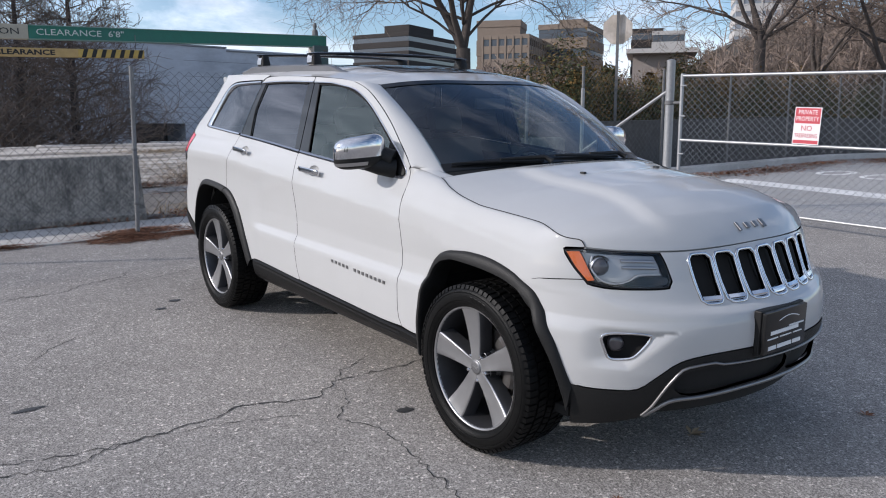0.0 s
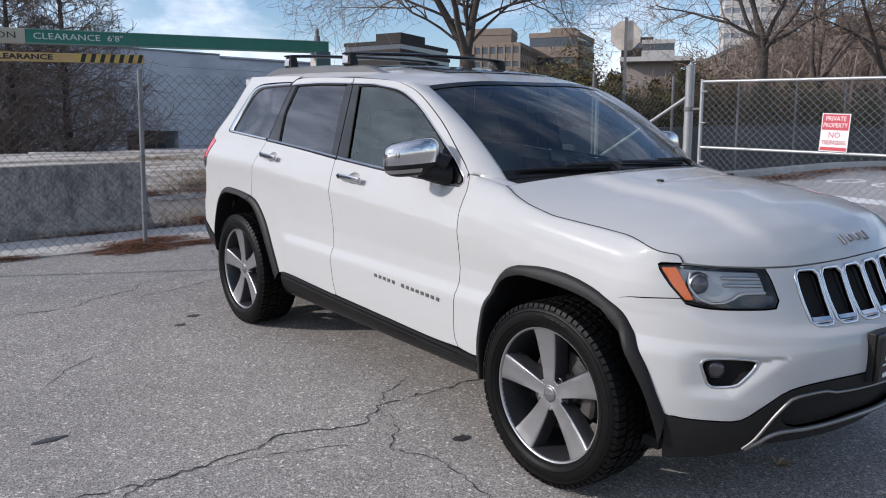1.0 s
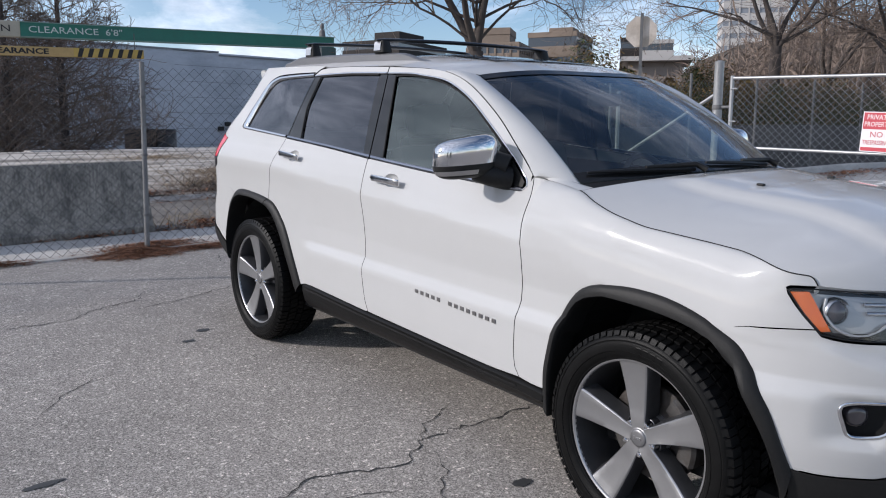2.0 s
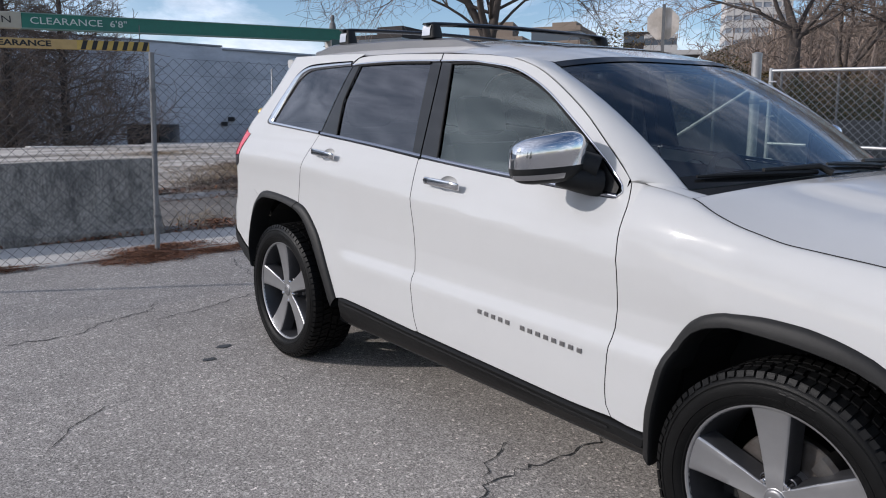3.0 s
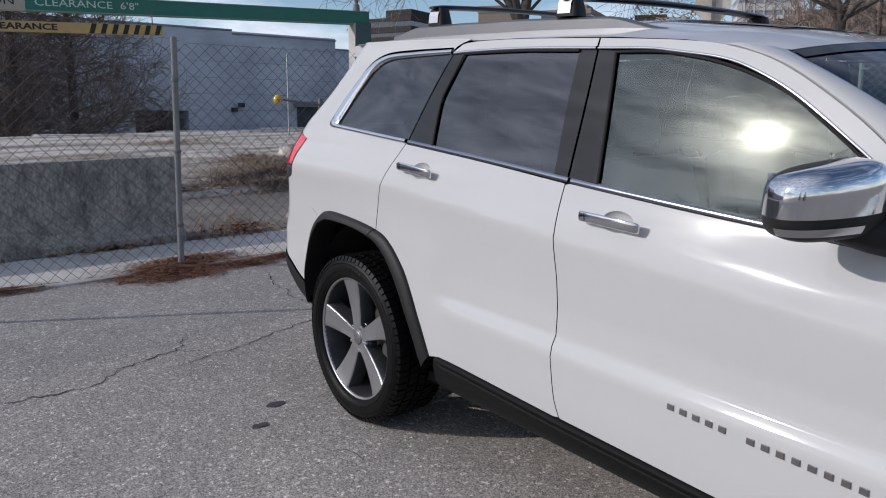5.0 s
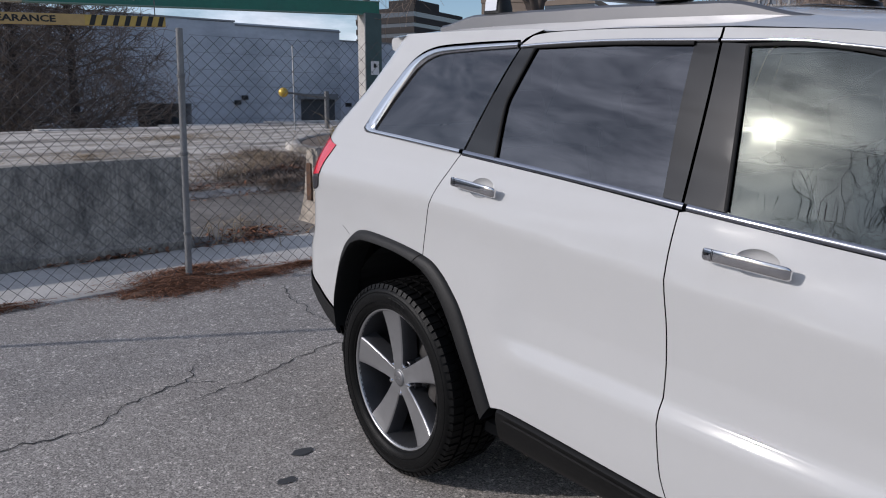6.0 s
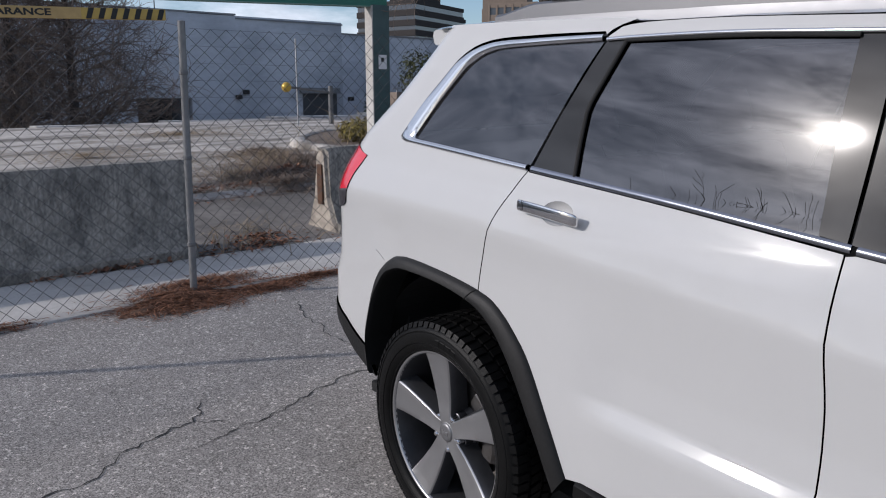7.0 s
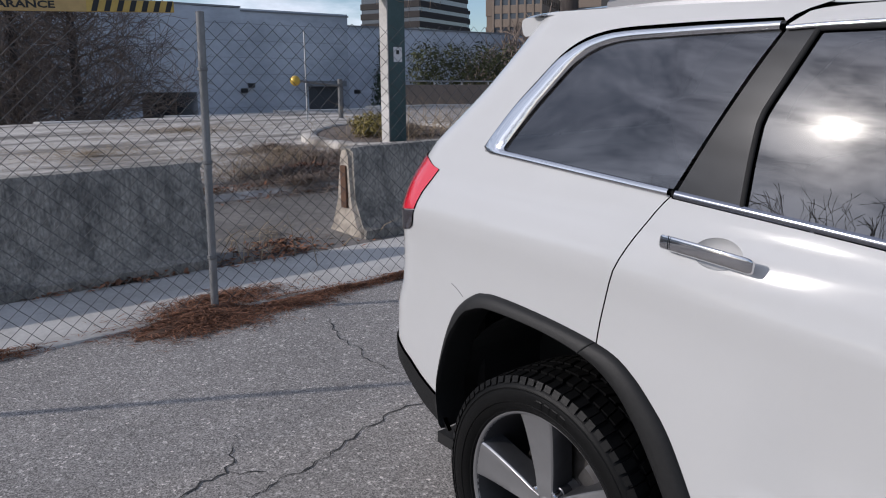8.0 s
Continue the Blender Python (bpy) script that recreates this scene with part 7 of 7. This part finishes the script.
    trim("apron_trim", skin, rounded([(2.255, .318), (2.285, .39), (2.318, .470), (2.352, .522), (2.40, .538), (2.468, .546), (2.50, .537), (2.65, .538), (CENTRE, .540)], step=0.025), 0.010, 0.008, DULL_SILVER, apron, side, off=0.004)
    trim("apron_trim", skin, rounded([(2.262, .316), (2.33, .384), (2.45, .398), (2.62, .417), (CENTRE, .424)], step=0.025), 0.016, 0.010, DULL_SILVER, apron, side, off=0.004)
    # bonnet washer nozzle
    b = Build().box(-0.014, -0.009, 0, 0.014, 0.009, 0.010, bevel=0.004)
    zz = bonnet_point(side * 0.33, 0.285)
    b.v = [(v[0] + zz.x, v[1] + zz.y, v[2] + zz.z - 0.001) for v in b.v]
    b.make("washer_nozzle", BLACK_PLASTIC, bonnet)
    # wiper and cowl
    rows = [[screen_point(side * k / 12, 1.0) + Vector((0, 0, 0.0)) for k in range(13)], [bonnet_point(side * k / 12, 0.0) + Vector((-0.005, 0, -0.02)) for k in range(13)]]
    soften(Build().grid(rows).make("cowl", BLACK_PLASTIC, car), 50)
for y0, y1, t0, t1 in ((-0.22, -0.68, 0.995, 0.950), (0.38, -0.12, 0.995, 0.955)):
    b = Build()
    pts = []
    for k in range(9):
        y = y0 + (y1 - y0) * k / 8
        p = screen_point(y / 0.722, t0 + (t1 - t0) * k / 8)
        pts.append(p + Vector((0.008, 0, 0.012)))
    b.tube(pts, [0.009] * 6 + [0.008, 0.007, 0.005], 6)
    p = screen_point(y0 / 0.722, 1.0)
    b.tube([p + Vector((0.05, 0.02 if y0 > 0 else 0.02, 0.015)), p + Vector((0.01, 0, 0.035)), pts[4] + Vector((0, 0, 0.012))], [0.014, 0.011, 0.007], 8)
    soften(b.make("wiper", BLACK_PLASTIC, car), 50)
# badge on the nose, plain strokes
for k, (dy, w, hgt) in enumerate(((-0.060, 0.014, 0.046), (-0.022, 0.026, 0.030), (0.016, 0.026, 0.030), (0.054, 0.026, 0.042))):
    p = bonnet_point(dy * 1.25 / 0.75, 0.958)
    q = bonnet_point(dy * 1.25 / 0.75, 0.940)
    upv = (q - p).normalized()
    m = upright(p + Vector((0.004, 0, 0.002)), (0, 1, 0), upv)
    Build().box(-w / 2, -hgt / 2, -0.004, w / 2, hgt / 2, 0.004, m, bevel=0.003).make("nose_badge_stroke", RAIL, bonnet)
# dealer plate: black board with unreadable lines
p, n = lift(skin, (CENTRE - 0.001, .645), -1, 0.0)
pl = Build().box(2.390, -0.155 - 0.075, .560, 2.412, 0.155 - 0.075, .735, bevel=0.008).make("plate_board", GLOSS_BLACK, car, "black dealer plate with white lines of writing")
soften(pl, 40)
Build().box(2.36, -0.16 - 0.075, .555, 2.392, 0.16 - 0.075, .740, bevel=0.006).make("plate_holder", BLACK_PLASTIC, pl)
for y0, y1, z0, z1 in ((-0.115, 0.09, .640, .655), (-0.135, -0.06, .622, .627), (-0.045, 0.04, .622, .627), (0.055, 0.12, .622, .627), (0.02, 0.13, .657, .663)):
    Build().box(2.411, y0 - 0.075, z0, 2.4145, y1 - 0.075, z1).make("writing_bar", WHITE_INK, pl)
for y0, y1 in ((-0.125, -0.07), (-0.06, 0.045), (0.055, 0.115)):
    Build().box(2.411, y0 - 0.075, .578, 2.4145, y1 - 0.075, .594).make("writing_bar", WHITE_INK, pl)
Build().tube([(2.413, -0.135 + 0.15 * k / 12, .692 + 0.014 * math.sin(math.pi * k / 12)) for k in range(13)], 0.002, 5).make("emblem_line", WHITE_INK, pl)
# ---- wheels ----
def build_wheel():
    """A wheel at the origin, its outer face towards -y."""
    def rim(run):
        return [(r * 1.03, q) for r, q in run]

    def rub(run):
        return [(0.271 + (r - 0.262) * 0.868, q) for r, q in run]

    b = Build()
    # barrel and lip
    b.lathe(rim([(0.2700, -0.107), (0.2640, -0.1115), (0.2590, -0.108), (0.2565, -0.096), (0.252, -0.070), (0.246, -0.03), (0.240, 0.02), (0.245, 0.10), (0.262, 0.108)]), (0, 0, 0), "y", 72)
    wheel = soften(b.make("wheel", ALLOY_DARK, car, "grey five-spoke alloy wheel with black tyre"), 40)
    lip = Build().lathe(rim([(0.2705, -0.104), (0.2718, -0.110), (0.2680, -0.1150), (0.2630, -0.1145), (0.2595, -0.110), (0.2580, -0.104)]), (0, 0, 0), "y", 96)
    soften(lip.make("rim_lip", ALLOY, wheel, "bright machined rim edge"), 50)
    # tyre carcass with ribs on the sidewall
    t = Build()
    sec = [(0.262, -0.102), (0.268, -0.116), (0.272, -0.1215), (0.276, -0.1220), (0.280, -0.126), (0.292, -0.1315), (0.300, -0.1335), (0.302, -0.1318), (0.304, -0.1345), (0.312, -0.1350), (0.330, -0.1345), (0.340, -0.1320), (0.342, -0.1300), (0.345, -0.1300), (0.347, -0.1320), (0.352, -0.1305), (0.360, -0.1255), (0.368, -0.1170)]
    tread = [(0.3735, -0.108), (0.3755, -0.080), (0.3760, -0.040), (0.3760, 0.0), (0.3760, 0.040), (0.3755, 0.080), (0.3735, 0.108)]
    t.lathe(rub(sec + tread + [(r, -w) for r, w in reversed(sec)]), (0, 0, 0), "y", 112)
    tyre = soften(t.make("tyre", RUBBER, wheel, "black tyre with blocky tread"), 30)
    # tread blocks, in five rows round the tyre
    blocks = Build()
    n = 76
    for i in range(n):
        a0 = 2 * math.pi * i / n
        for row, (w0, w1, top, skew, frac) in enumerate(((-0.119, -0.078, 0.3848, 0.10, 0.76), (-0.068, -0.026, 0.3866, 0.30, 0.80), (-0.016, 0.016, 0.3870, -0.25, 0.82), (0.026, 0.068, 0.3866, 0.30, 0.80), (0.078, 0.119, 0.3848, 0.10, 0.76))):
            off = (row % 2) * 0.5 + 0.10 * math.sin(i * 2.1 + row)
            da = 2 * math.pi / n * frac / 2
            pts = []
            for r in (0.370, top):
                for w, sk in ((w0, -skew), (w1, skew)):
                    for k in (-1, 1):
                        a = a0 + 2 * math.pi / n * (off + sk * 0.5) + k * da * (1 if r < 0.38 else 0.93)
                        rr = r - (0.0035 if (abs(w) > 0.115 and r > 0.38) else 0.0) - (0.006 if abs(w) > 0.115 and r < 0.38 else 0)
                        rr = 0.271 + (rr - 0.262) * 0.868
                        pts.append((rr * math.cos(a), w, rr * math.sin(a)))
            blocks.add(pts, [(0, 1, 3, 2), (4, 6, 7, 5), (0, 4, 5, 1), (2, 3, 7, 6), (0, 2, 6, 4), (1, 5, 7, 3)])
    tagged(blocks.make("tread", RUBBER, tyre), kind="stuff")
    # shoulder lugs that run down onto the sidewall, long and short in turn
    lugs = Build()
    for i in range(n):
        a0 = 2 * math.pi * (i + 0.02) / n
        da = 2 * math.pi / n * 0.37
        foot = 0.3605 if i % 2 else 0.3640
        for sgn in (-1, 1):
            line = rub([(0.3815, 0.1190), (0.3765, 0.1215), (0.3690, 0.1245), (foot, 0.1285 if i % 2 else 0.1272)])
            deep = rub([(0.3700, 0.1130), (0.3680, 0.1140), (0.3620, 0.1190), (foot, 0.1225)])
            pts = [(r * math.cos(a0 + k * da), sgn * w, r * math.sin(a0 + k * da)) for run in (line, deep) for r, w in run for k in (-1, 1)]
            lugs.add(pts, [(0, 1, 3, 2), (2, 3, 5, 4), (4, 5, 7, 6), (0, 2, 10, 8), (2, 4, 12, 10), (4, 6, 14, 12), (1, 9, 11, 3), (3, 11, 13, 5), (5, 13, 15, 7), (6, 7, 15, 14), (0, 8, 9, 1)])
    tagged(lugs.make("shoulder_lug_ring", RUBBER, tyre), kind="stuff")
    # raised lettering on the sidewall becomes plain bars
    for start in (-1.95, 1.25):
        for k in range(4):
            a0 = start + k * 0.085
            rows = [[((r) * math.cos(a0 + da), -0.1352 - (0.0012 if 0.309 < r < 0.331 else 0), r * math.sin(a0 + da)) for r in (0.307, 0.310, 0.328, 0.331)] for da in (0, 0.02, 0.04, 0.06)]
            Build().grid(rows).make("sidewall_bar", RUBBER, tyre)
    # spokes: waisted paddles with flat machined faces and deep dark flanks
    widths = smooth_table([(0.030, 0.0255), (0.06, 0.0275), (0.10, 0.0325), (0.16, 0.0405), (0.22, 0.0490), (0.259, 0.0550)], 0.03, 0.259, 40, 2)
    for k in range(5):
        ang = radians(97 + 72 * k)
        rows, flanks = [], ([], [])
        for i in range(23):
            r = 0.030 + 0.229 * i / 22
            hw = look_up(r, widths)
            face = interp(r, [(0.03, -0.0905), (0.06, -0.092), (0.10, -0.0905), (0.14, -0.0925), (0.19, -0.0965), (0.23, -0.102), (0.259, -0.109)])
            back = interp(r, [(0.03, -0.02), (0.10, -0.025), (0.20, -0.035), (0.259, -0.050)])
            wide = interp(r, [(0.03, 0.004), (0.10, 0.010), (0.20, 0.013), (0.259, 0.020)])
            lean = 0.0015 * math.sin(math.pi * (r - 0.03) / 0.229)

            def spot(x, depth):
                px, pz = r * 1.03, x + lean
                return (px * math.cos(ang) - pz * math.sin(ang), depth, px * math.sin(ang) + pz * math.cos(ang))
            rows.append([spot(hw * u, face + d) for u, d in ((-1.06, 0.005), (-1.0, 0.0012), (-0.94, 0.0), (-0.5, 0.0012), (0, 0.0018), (0.5, 0.0012), (0.94, 0.0), (1.0, 0.0012), (1.06, 0.005))])
            for sgn, run in zip((-1, 1), flanks):
                run.append([spot(sgn * (hw * 1.06 + wide * f), face + 0.005 + (back - face - 0.005) * g) for f, g in ((0.0, 0.0), (0.25, 0.12), (0.55, 0.45), (1.0, 1.0))])
        spoke = soften(Build().grid(rows).make("spoke", ALLOY, wheel), 32)
        for run in flanks:
            soften(Build().grid(run).make("spoke_flank", ALLOY_DARK, spoke, "dark grey spoke side"), 40)
        a2 = ang + radians(36)
        cx, cz = 0.0600 * math.cos(a2), 0.0600 * math.sin(a2)
        nut = Build().lathe([(0.0, -0.096), (0.006, -0.095), (0.0095, -0.090), (0.0110, -0.080), (0.0125, -0.076), (0.0125, -0.04)], (cx, 0, cz), "y", 12)
        soften(nut.make("lug_nut", CHROME, wheel), 40)
        well = Build().lathe([(0.0135, -0.060), (0.0165, -0.072), (0.0195, -0.070), (0.0205, -0.04)], (cx, 0, cz), "y", 16)
        soften(well.make("nut_well", ALLOY_DARK, wheel), 40)
    hub = Build().lathe([(0.0, -0.090), (0.034, -0.090), (0.040, -0.086), (0.048, -0.074), (0.066, -0.055), (0.080, -0.03), (0.080, 0.02)], (0, 0, 0), "y", 40)
    soften(hub.make("hub", ALLOY, wheel), 40)
    cap = Build().lathe([(0.0, -0.0965), (0.022, -0.096), (0.029, -0.0945), (0.032, -0.091), (0.033, -0.086)], (0, 0, 0), "y", 32)
    soften(cap.make("centre_cap", RAIL, wheel, "dark grey centre cap"), 40)
    for k, hgt in enumerate((0.012, 0.008, 0.008, 0.010)):
        Build().box(-0.0155 + 0.008 * k, -0.0978, -hgt / 2, -0.0095 + 0.008 * k, -0.0955, hgt / 2, bevel=0.0008).make("cap_stroke", SATIN, wheel)
    disc = Build().lathe([(0.06, -0.012), (0.168, -0.012), (0.172, -0.008), (0.172, 0.016), (0.168, 0.020), (0.06, 0.020)], (0, 0, 0), "y", 64)
    soften(disc.make("brake_disc", STEEL, wheel), 40)
    rows = []
    for i in range(13):
        a = radians(-38 + 76 * i / 12) + radians(20)
        rows.append([(r * math.cos(a), w, r * math.sin(a)) for r, w in ((0.125, -0.018), (0.125, -0.040), (0.145, -0.048), (0.178, -0.048), (0.190, -0.036), (0.190, 0.03))])
    soften(Build().grid(rows).make("brake_caliper", STEEL, wheel), 40)
    return wheel


wheel = build_wheel()
wheel.location = (1.4575, -0.8115, 0.3792)
copy_thing(wheel, pose(-1.4575, -0.8115, 0.3792, 0, -1, 0))
copy_thing(wheel, pose(1.4575, 0.8115, 0.3792, 0, 20, 180))
copy_thing(wheel, pose(-1.4575, 0.8115, 0.3792, 0, 50, 180))

# ---- door mirrors ----
def sup(a, e):
    return math.copysign(abs(a) ** e, a)


for side in (-1, 1):
    c = Vector((0.578, side * 0.955, 1.272))
    d = Vector((-0.50, side * 0.86, 0.0)).normalized()
    f = Vector((0.86, side * 0.50, 0.0)).normalized()

    def head(lat, lon, grow=1.0):
        e1, e2 = 0.55, 0.62
        w, dep, hgt = 0.130 * grow, 0.070 * grow, 0.084 * grow
        cl = sup(math.cos(lat), e1)
        along = sup(math.cos(lon), e2) * cl
        deep = sup(math.sin(lon), e2) * cl
        z = sup(math.sin(lat), e1)
        taper = 1 - 0.12 * along if z > 0 else 1.0
        bow = 0.02 * (1 - along ** 2)
        return c + d * (w * along) + f * (dep * deep + bow * max(deep, 0)) + Vector((0, 0, hgt * z * taper - 0.012 * along))

    rows = [[head(-0.10 + (math.pi / 2 + 0.10) * i / 14, 2 * math.pi * k / 48) for k in range(49)] for i in range(15)]
    cap = soften(Build().grid(rows).make("door_mirror", CHROME, car, "chrome-capped door mirror on a black foot"), 60)
    rows = [[head(-math.pi / 2 + (math.pi / 2 - 0.105) * i / 10, 2 * math.pi * k / 48, 0.992) for k in range(49)] for i in range(11)]
    soften(Build().grid(rows).make("mirror_base", BLACK_PLASTIC, cap), 60)
    rows = [[head(-0.62 + 0.30 * i / 4, radians(8 + 92 * k / 14), 1.012) for k in range(15)] for i in range(5)]
    soften(Build().grid(rows).make("indicator_lens", SATIN, cap), 60)
    b = Build()
    b.tube([c + Vector((0.03, -side * 0.03, -0.055)), Vector((0.66, side * 0.885, 1.200)), Vector((0.69, side * 0.815, 1.190))], [0.040, 0.042, 0.050], 12)
    b.tube([c + Vector((0.02, -side * 0.06, 0.0)), Vector((0.69, side * 0.82, 1.235))], [0.045, 0.05], 12)
    soften(b.make("mirror_foot", BLACK_PLASTIC, cap), 60)
    # mirror glass on the back
    rows = [[c - f * 0.064 + d * (0.10 * u) + Vector((0, 0, 0.052 * v)) for u in (-1, 0, 1)] for v in (-1, 0, 1)]
    Build().grid(rows).make("mirror_pane", CHROME, cap)

# ---- roof rails and cross bars ----
for side in (-1, 1):
    b = Build()
    rows = []
    for i in range(41):
        u = i / 40
        x = -0.14 - 1.42 * u
        base = roof_point(side * 0.80, max(min((0.25 - x) / 2.2, 1), 0)).z
        lift_ = 0.028 * min(1.0, ease(0, 0.16, u) + 0.0) * min(1.0, ease(1.0, 0.86, u) + 0.0)
        y = side * (0.585 + 0.03 * u)
        w = 0.020
        zt = base + 0.004 + lift_
        rows.append([(x, y - w, base - 0.02), (x, y - w, zt - 0.008), (x, y - w * 0.5, zt), (x, y + w * 0.5, zt), (x, y + w, zt - 0.008), (x, y + w, base - 0.02)])
    soften(Build().grid(rows).make("roof_rail", RAIL, roof, "silver grey roof rail"), 40)
for x0, zt in ((-0.545, 1.808), (-1.285, 1.818)):
    b = Build()
    rows = []
    for i in range(25):
        y = -0.635 + 1.27 * i / 24
        z = zt - 0.012 + 0.014 * (1 - (y / 0.635) ** 2)
        end = 0.5 if i in (0, 24) else 1.0
        rows.append([(x0 + 0.034 * math.cos(a) * end, y, z + 0.011 * math.sin(a) * end) for a in [2 * math.pi * k / 12 for k in range(13)]])
    b.grid(rows)
    b.f += [tuple(range(12)), tuple(range(24 * 13, 24 * 13 + 12))]
    bar = soften(b.make("cross_bar", GLOSS_BLACK, car, "black aero roof cross bar"), 50)
    for side in (-1, 1):
        y = side * 0.59
        rows = []
        for z, gx, gy in ((1.735, 0.052, 0.034), (1.752, 0.050, 0.034), (1.775, 0.044, 0.030), (zt - 0.012, 0.036, 0.026)):
            rows.append([(x0 + gx * sup(math.cos(a), 0.5), y + gy * sup(math.sin(a), 0.5), z) for a in [2 * math.pi * k / 20 for k in range(21)]])
        soften(Build().grid(rows).make("bar_foot", BLACK_PLASTIC, bar), 50)
        rows = [[(x0 + gx, y + side * (gy + 0.001), z) for gx in (-0.03, 0, 0.03)] for z, gy in ((1.745, 0.036), (1.775, 0.033), (1.79, 0.028))]
        Build().grid(rows).make("foot_cover", SATIN, bar)
# tailgate spoiler lip
rows = []
for i in range(29):
    u = -1 + i / 14
    e = -1.848 - 0.115 * (1 - u * u)
    zt = roof_point(u, 0.96).z - 0.001 + 0.004 * (1 - u * u)
    rows.append([(e + dx, 0.662 * u, zt + dz) for dx, dz in ((0.10, -0.004), (0.05, 0.0), (0.012, -0.002), (0.0, -0.008), (-0.003, -0.022), (0.004, -0.046), (0.014, -0.052), (0.07, -0.050))])
b = Build().grid(rows)
b.f += [tuple(range(8)), tuple(reversed(range(28 * 8, 29 * 8)))]
soften(b.make("roof_spoiler", PAINT, car), 40)
rows = [[(x, 0.80 * u * k, z) for u in [-1 + i / 8 for i in range(17)]] for x, z, k in ((-1.90, 1.64, 0.62), (-2.04, 1.50, 0.66), (-2.20, 1.28, 0.72))]
soften(Build().grid(rows).make("tailgate_glass", TINT, car), 60)
rows = [[(x + 0.10 * abs(u) ** 4, 0.83 * u * k, z) for u in [-1 + i / 12 for i in range(25)]] for x, z, k in ((-2.22, 1.27, 0.6), (-2.33, 1.20, 0.62), (-2.36, .86, 0.62), (-2.38, .80, 0.62), (-2.38, .45, 0.62), (-2.33, .28, 0.62))]
soften(Build().grid(rows).make("tailgate", PAINT, car), 40)

# ---- badge on the front doors: plain raised strokes ----
for side in (-1, 1):
    s0 = 0.46
    p, n = lift(skin, (s0, .628), side, 0.001)
    m = upright(p, (1, 0, -0.035) if side < 0 else (-1, 0, 0.035), (0, side * 0.02, 1))
    for k in range(14):
        if k != 5:
            x = (k - 6.5) * 0.0404
            Build().box(x - 0.0105, -0.0090, 0, x + 0.0105, 0.0090, 0.0030, m, bevel=0.001).make("badge_stroke", DULL_SILVER, car)

# ---- underside and cabin ----
Build().box(-2.1, -0.78, .27, 1.9, 0.78, .31).make("floor_pan", DARK, car)
# two unseen boxes added to keep sun off the ground beneath the car
Build().box(0.95, -0.50, .23, 1.80, 0.50, .28, bevel=0.02).make("front_sun_blocker", DARK, car)
Build().box(-1.75, -0.60, .20, -1.15, 0.60, .28, bevel=0.03).make("rear_sun_blocker", DARK, car)
Build().box(-2.05, -0.70, .31, -1.95, 0.70, 1.1).make("load_bulkhead", DARK, car)
Build().box(0.98, -0.72, .31, 1.02, 0.72, 1.13).make("fire_wall", DARK, car)
rows = [[(x, 0.72 * u, z - 0.03 * abs(u) ** 3) for u in [-1 + i / 8 for i in range(17)]] for x, z in ((1.05, 1.17), (0.90, 1.175), (0.75, 1.165), (0.66, 1.13), (0.62, 1.02), (0.66, .75))]
soften(Build().grid(rows).make("dashboard", CABIN, car), 50)
rows = [[roof_point(u * 0.93, r / 12) - Vector((0, 0, 0.03)) for u in U[::4]] for r in range(13)]
soften(Build().grid(rows).make("headliner", CABIN, car), 60)
wheel_c = Vector((0.50, 0.37, 1.05))
ring = []
for i in range(25):
    a = 2 * math.pi * i / 24
    ring.append(wheel_c + Vector((-0.08 * math.sin(a), 0.19 * math.cos(a), 0.175 * math.sin(a))))
sw = soften(Build().tube(ring, 0.016, 8, caps=False).make("steering_wheel", CABIN, car), 60)
Build().box(-0.04, -0.07, -0.05, 0.02, 0.07, 0.05, Matrix.Translation(wheel_c), bevel=0.02).make("steering_boss", CABIN, sw)


def build_seat(x, y, w):
    m = Matrix.Translation((x, y, 0))
    b = Build().box(-0.26, -w, .52, 0.26, w, .70, m, bevel=0.05)
    seat = soften(b.make("seat", LEATHER, car), 50)
    lean = m @ Matrix.Translation((-0.24, 0, .66)) @ Matrix.Rotation(radians(-17), 4, "Y")
    soften(Build().box(-0.07, -w, 0, 0.07, w, 0.62, lean, bevel=0.06).make("backrest", LEATHER, seat), 50)
    soften(Build().box(-0.05, -0.13, 0.66, 0.05, 0.13, 0.84, lean, bevel=0.045).make("headrest", LEATHER, seat), 50)
    return seat


for sx, sy, sw_ in ((0.02, -0.37, 0.26), (0.02, 0.37, 0.26), (-0.92, -0.40, 0.30), (-0.92, 0.40, 0.30)):
    build_seat(sx, sy, sw_)
soften(Build().box(0.36, -0.11, 1.475, 0.385, 0.11, 1.535, Matrix.Translation((0.10, 0, 0)), bevel=0.01).make("inside_mirror", CABIN, car), 50)
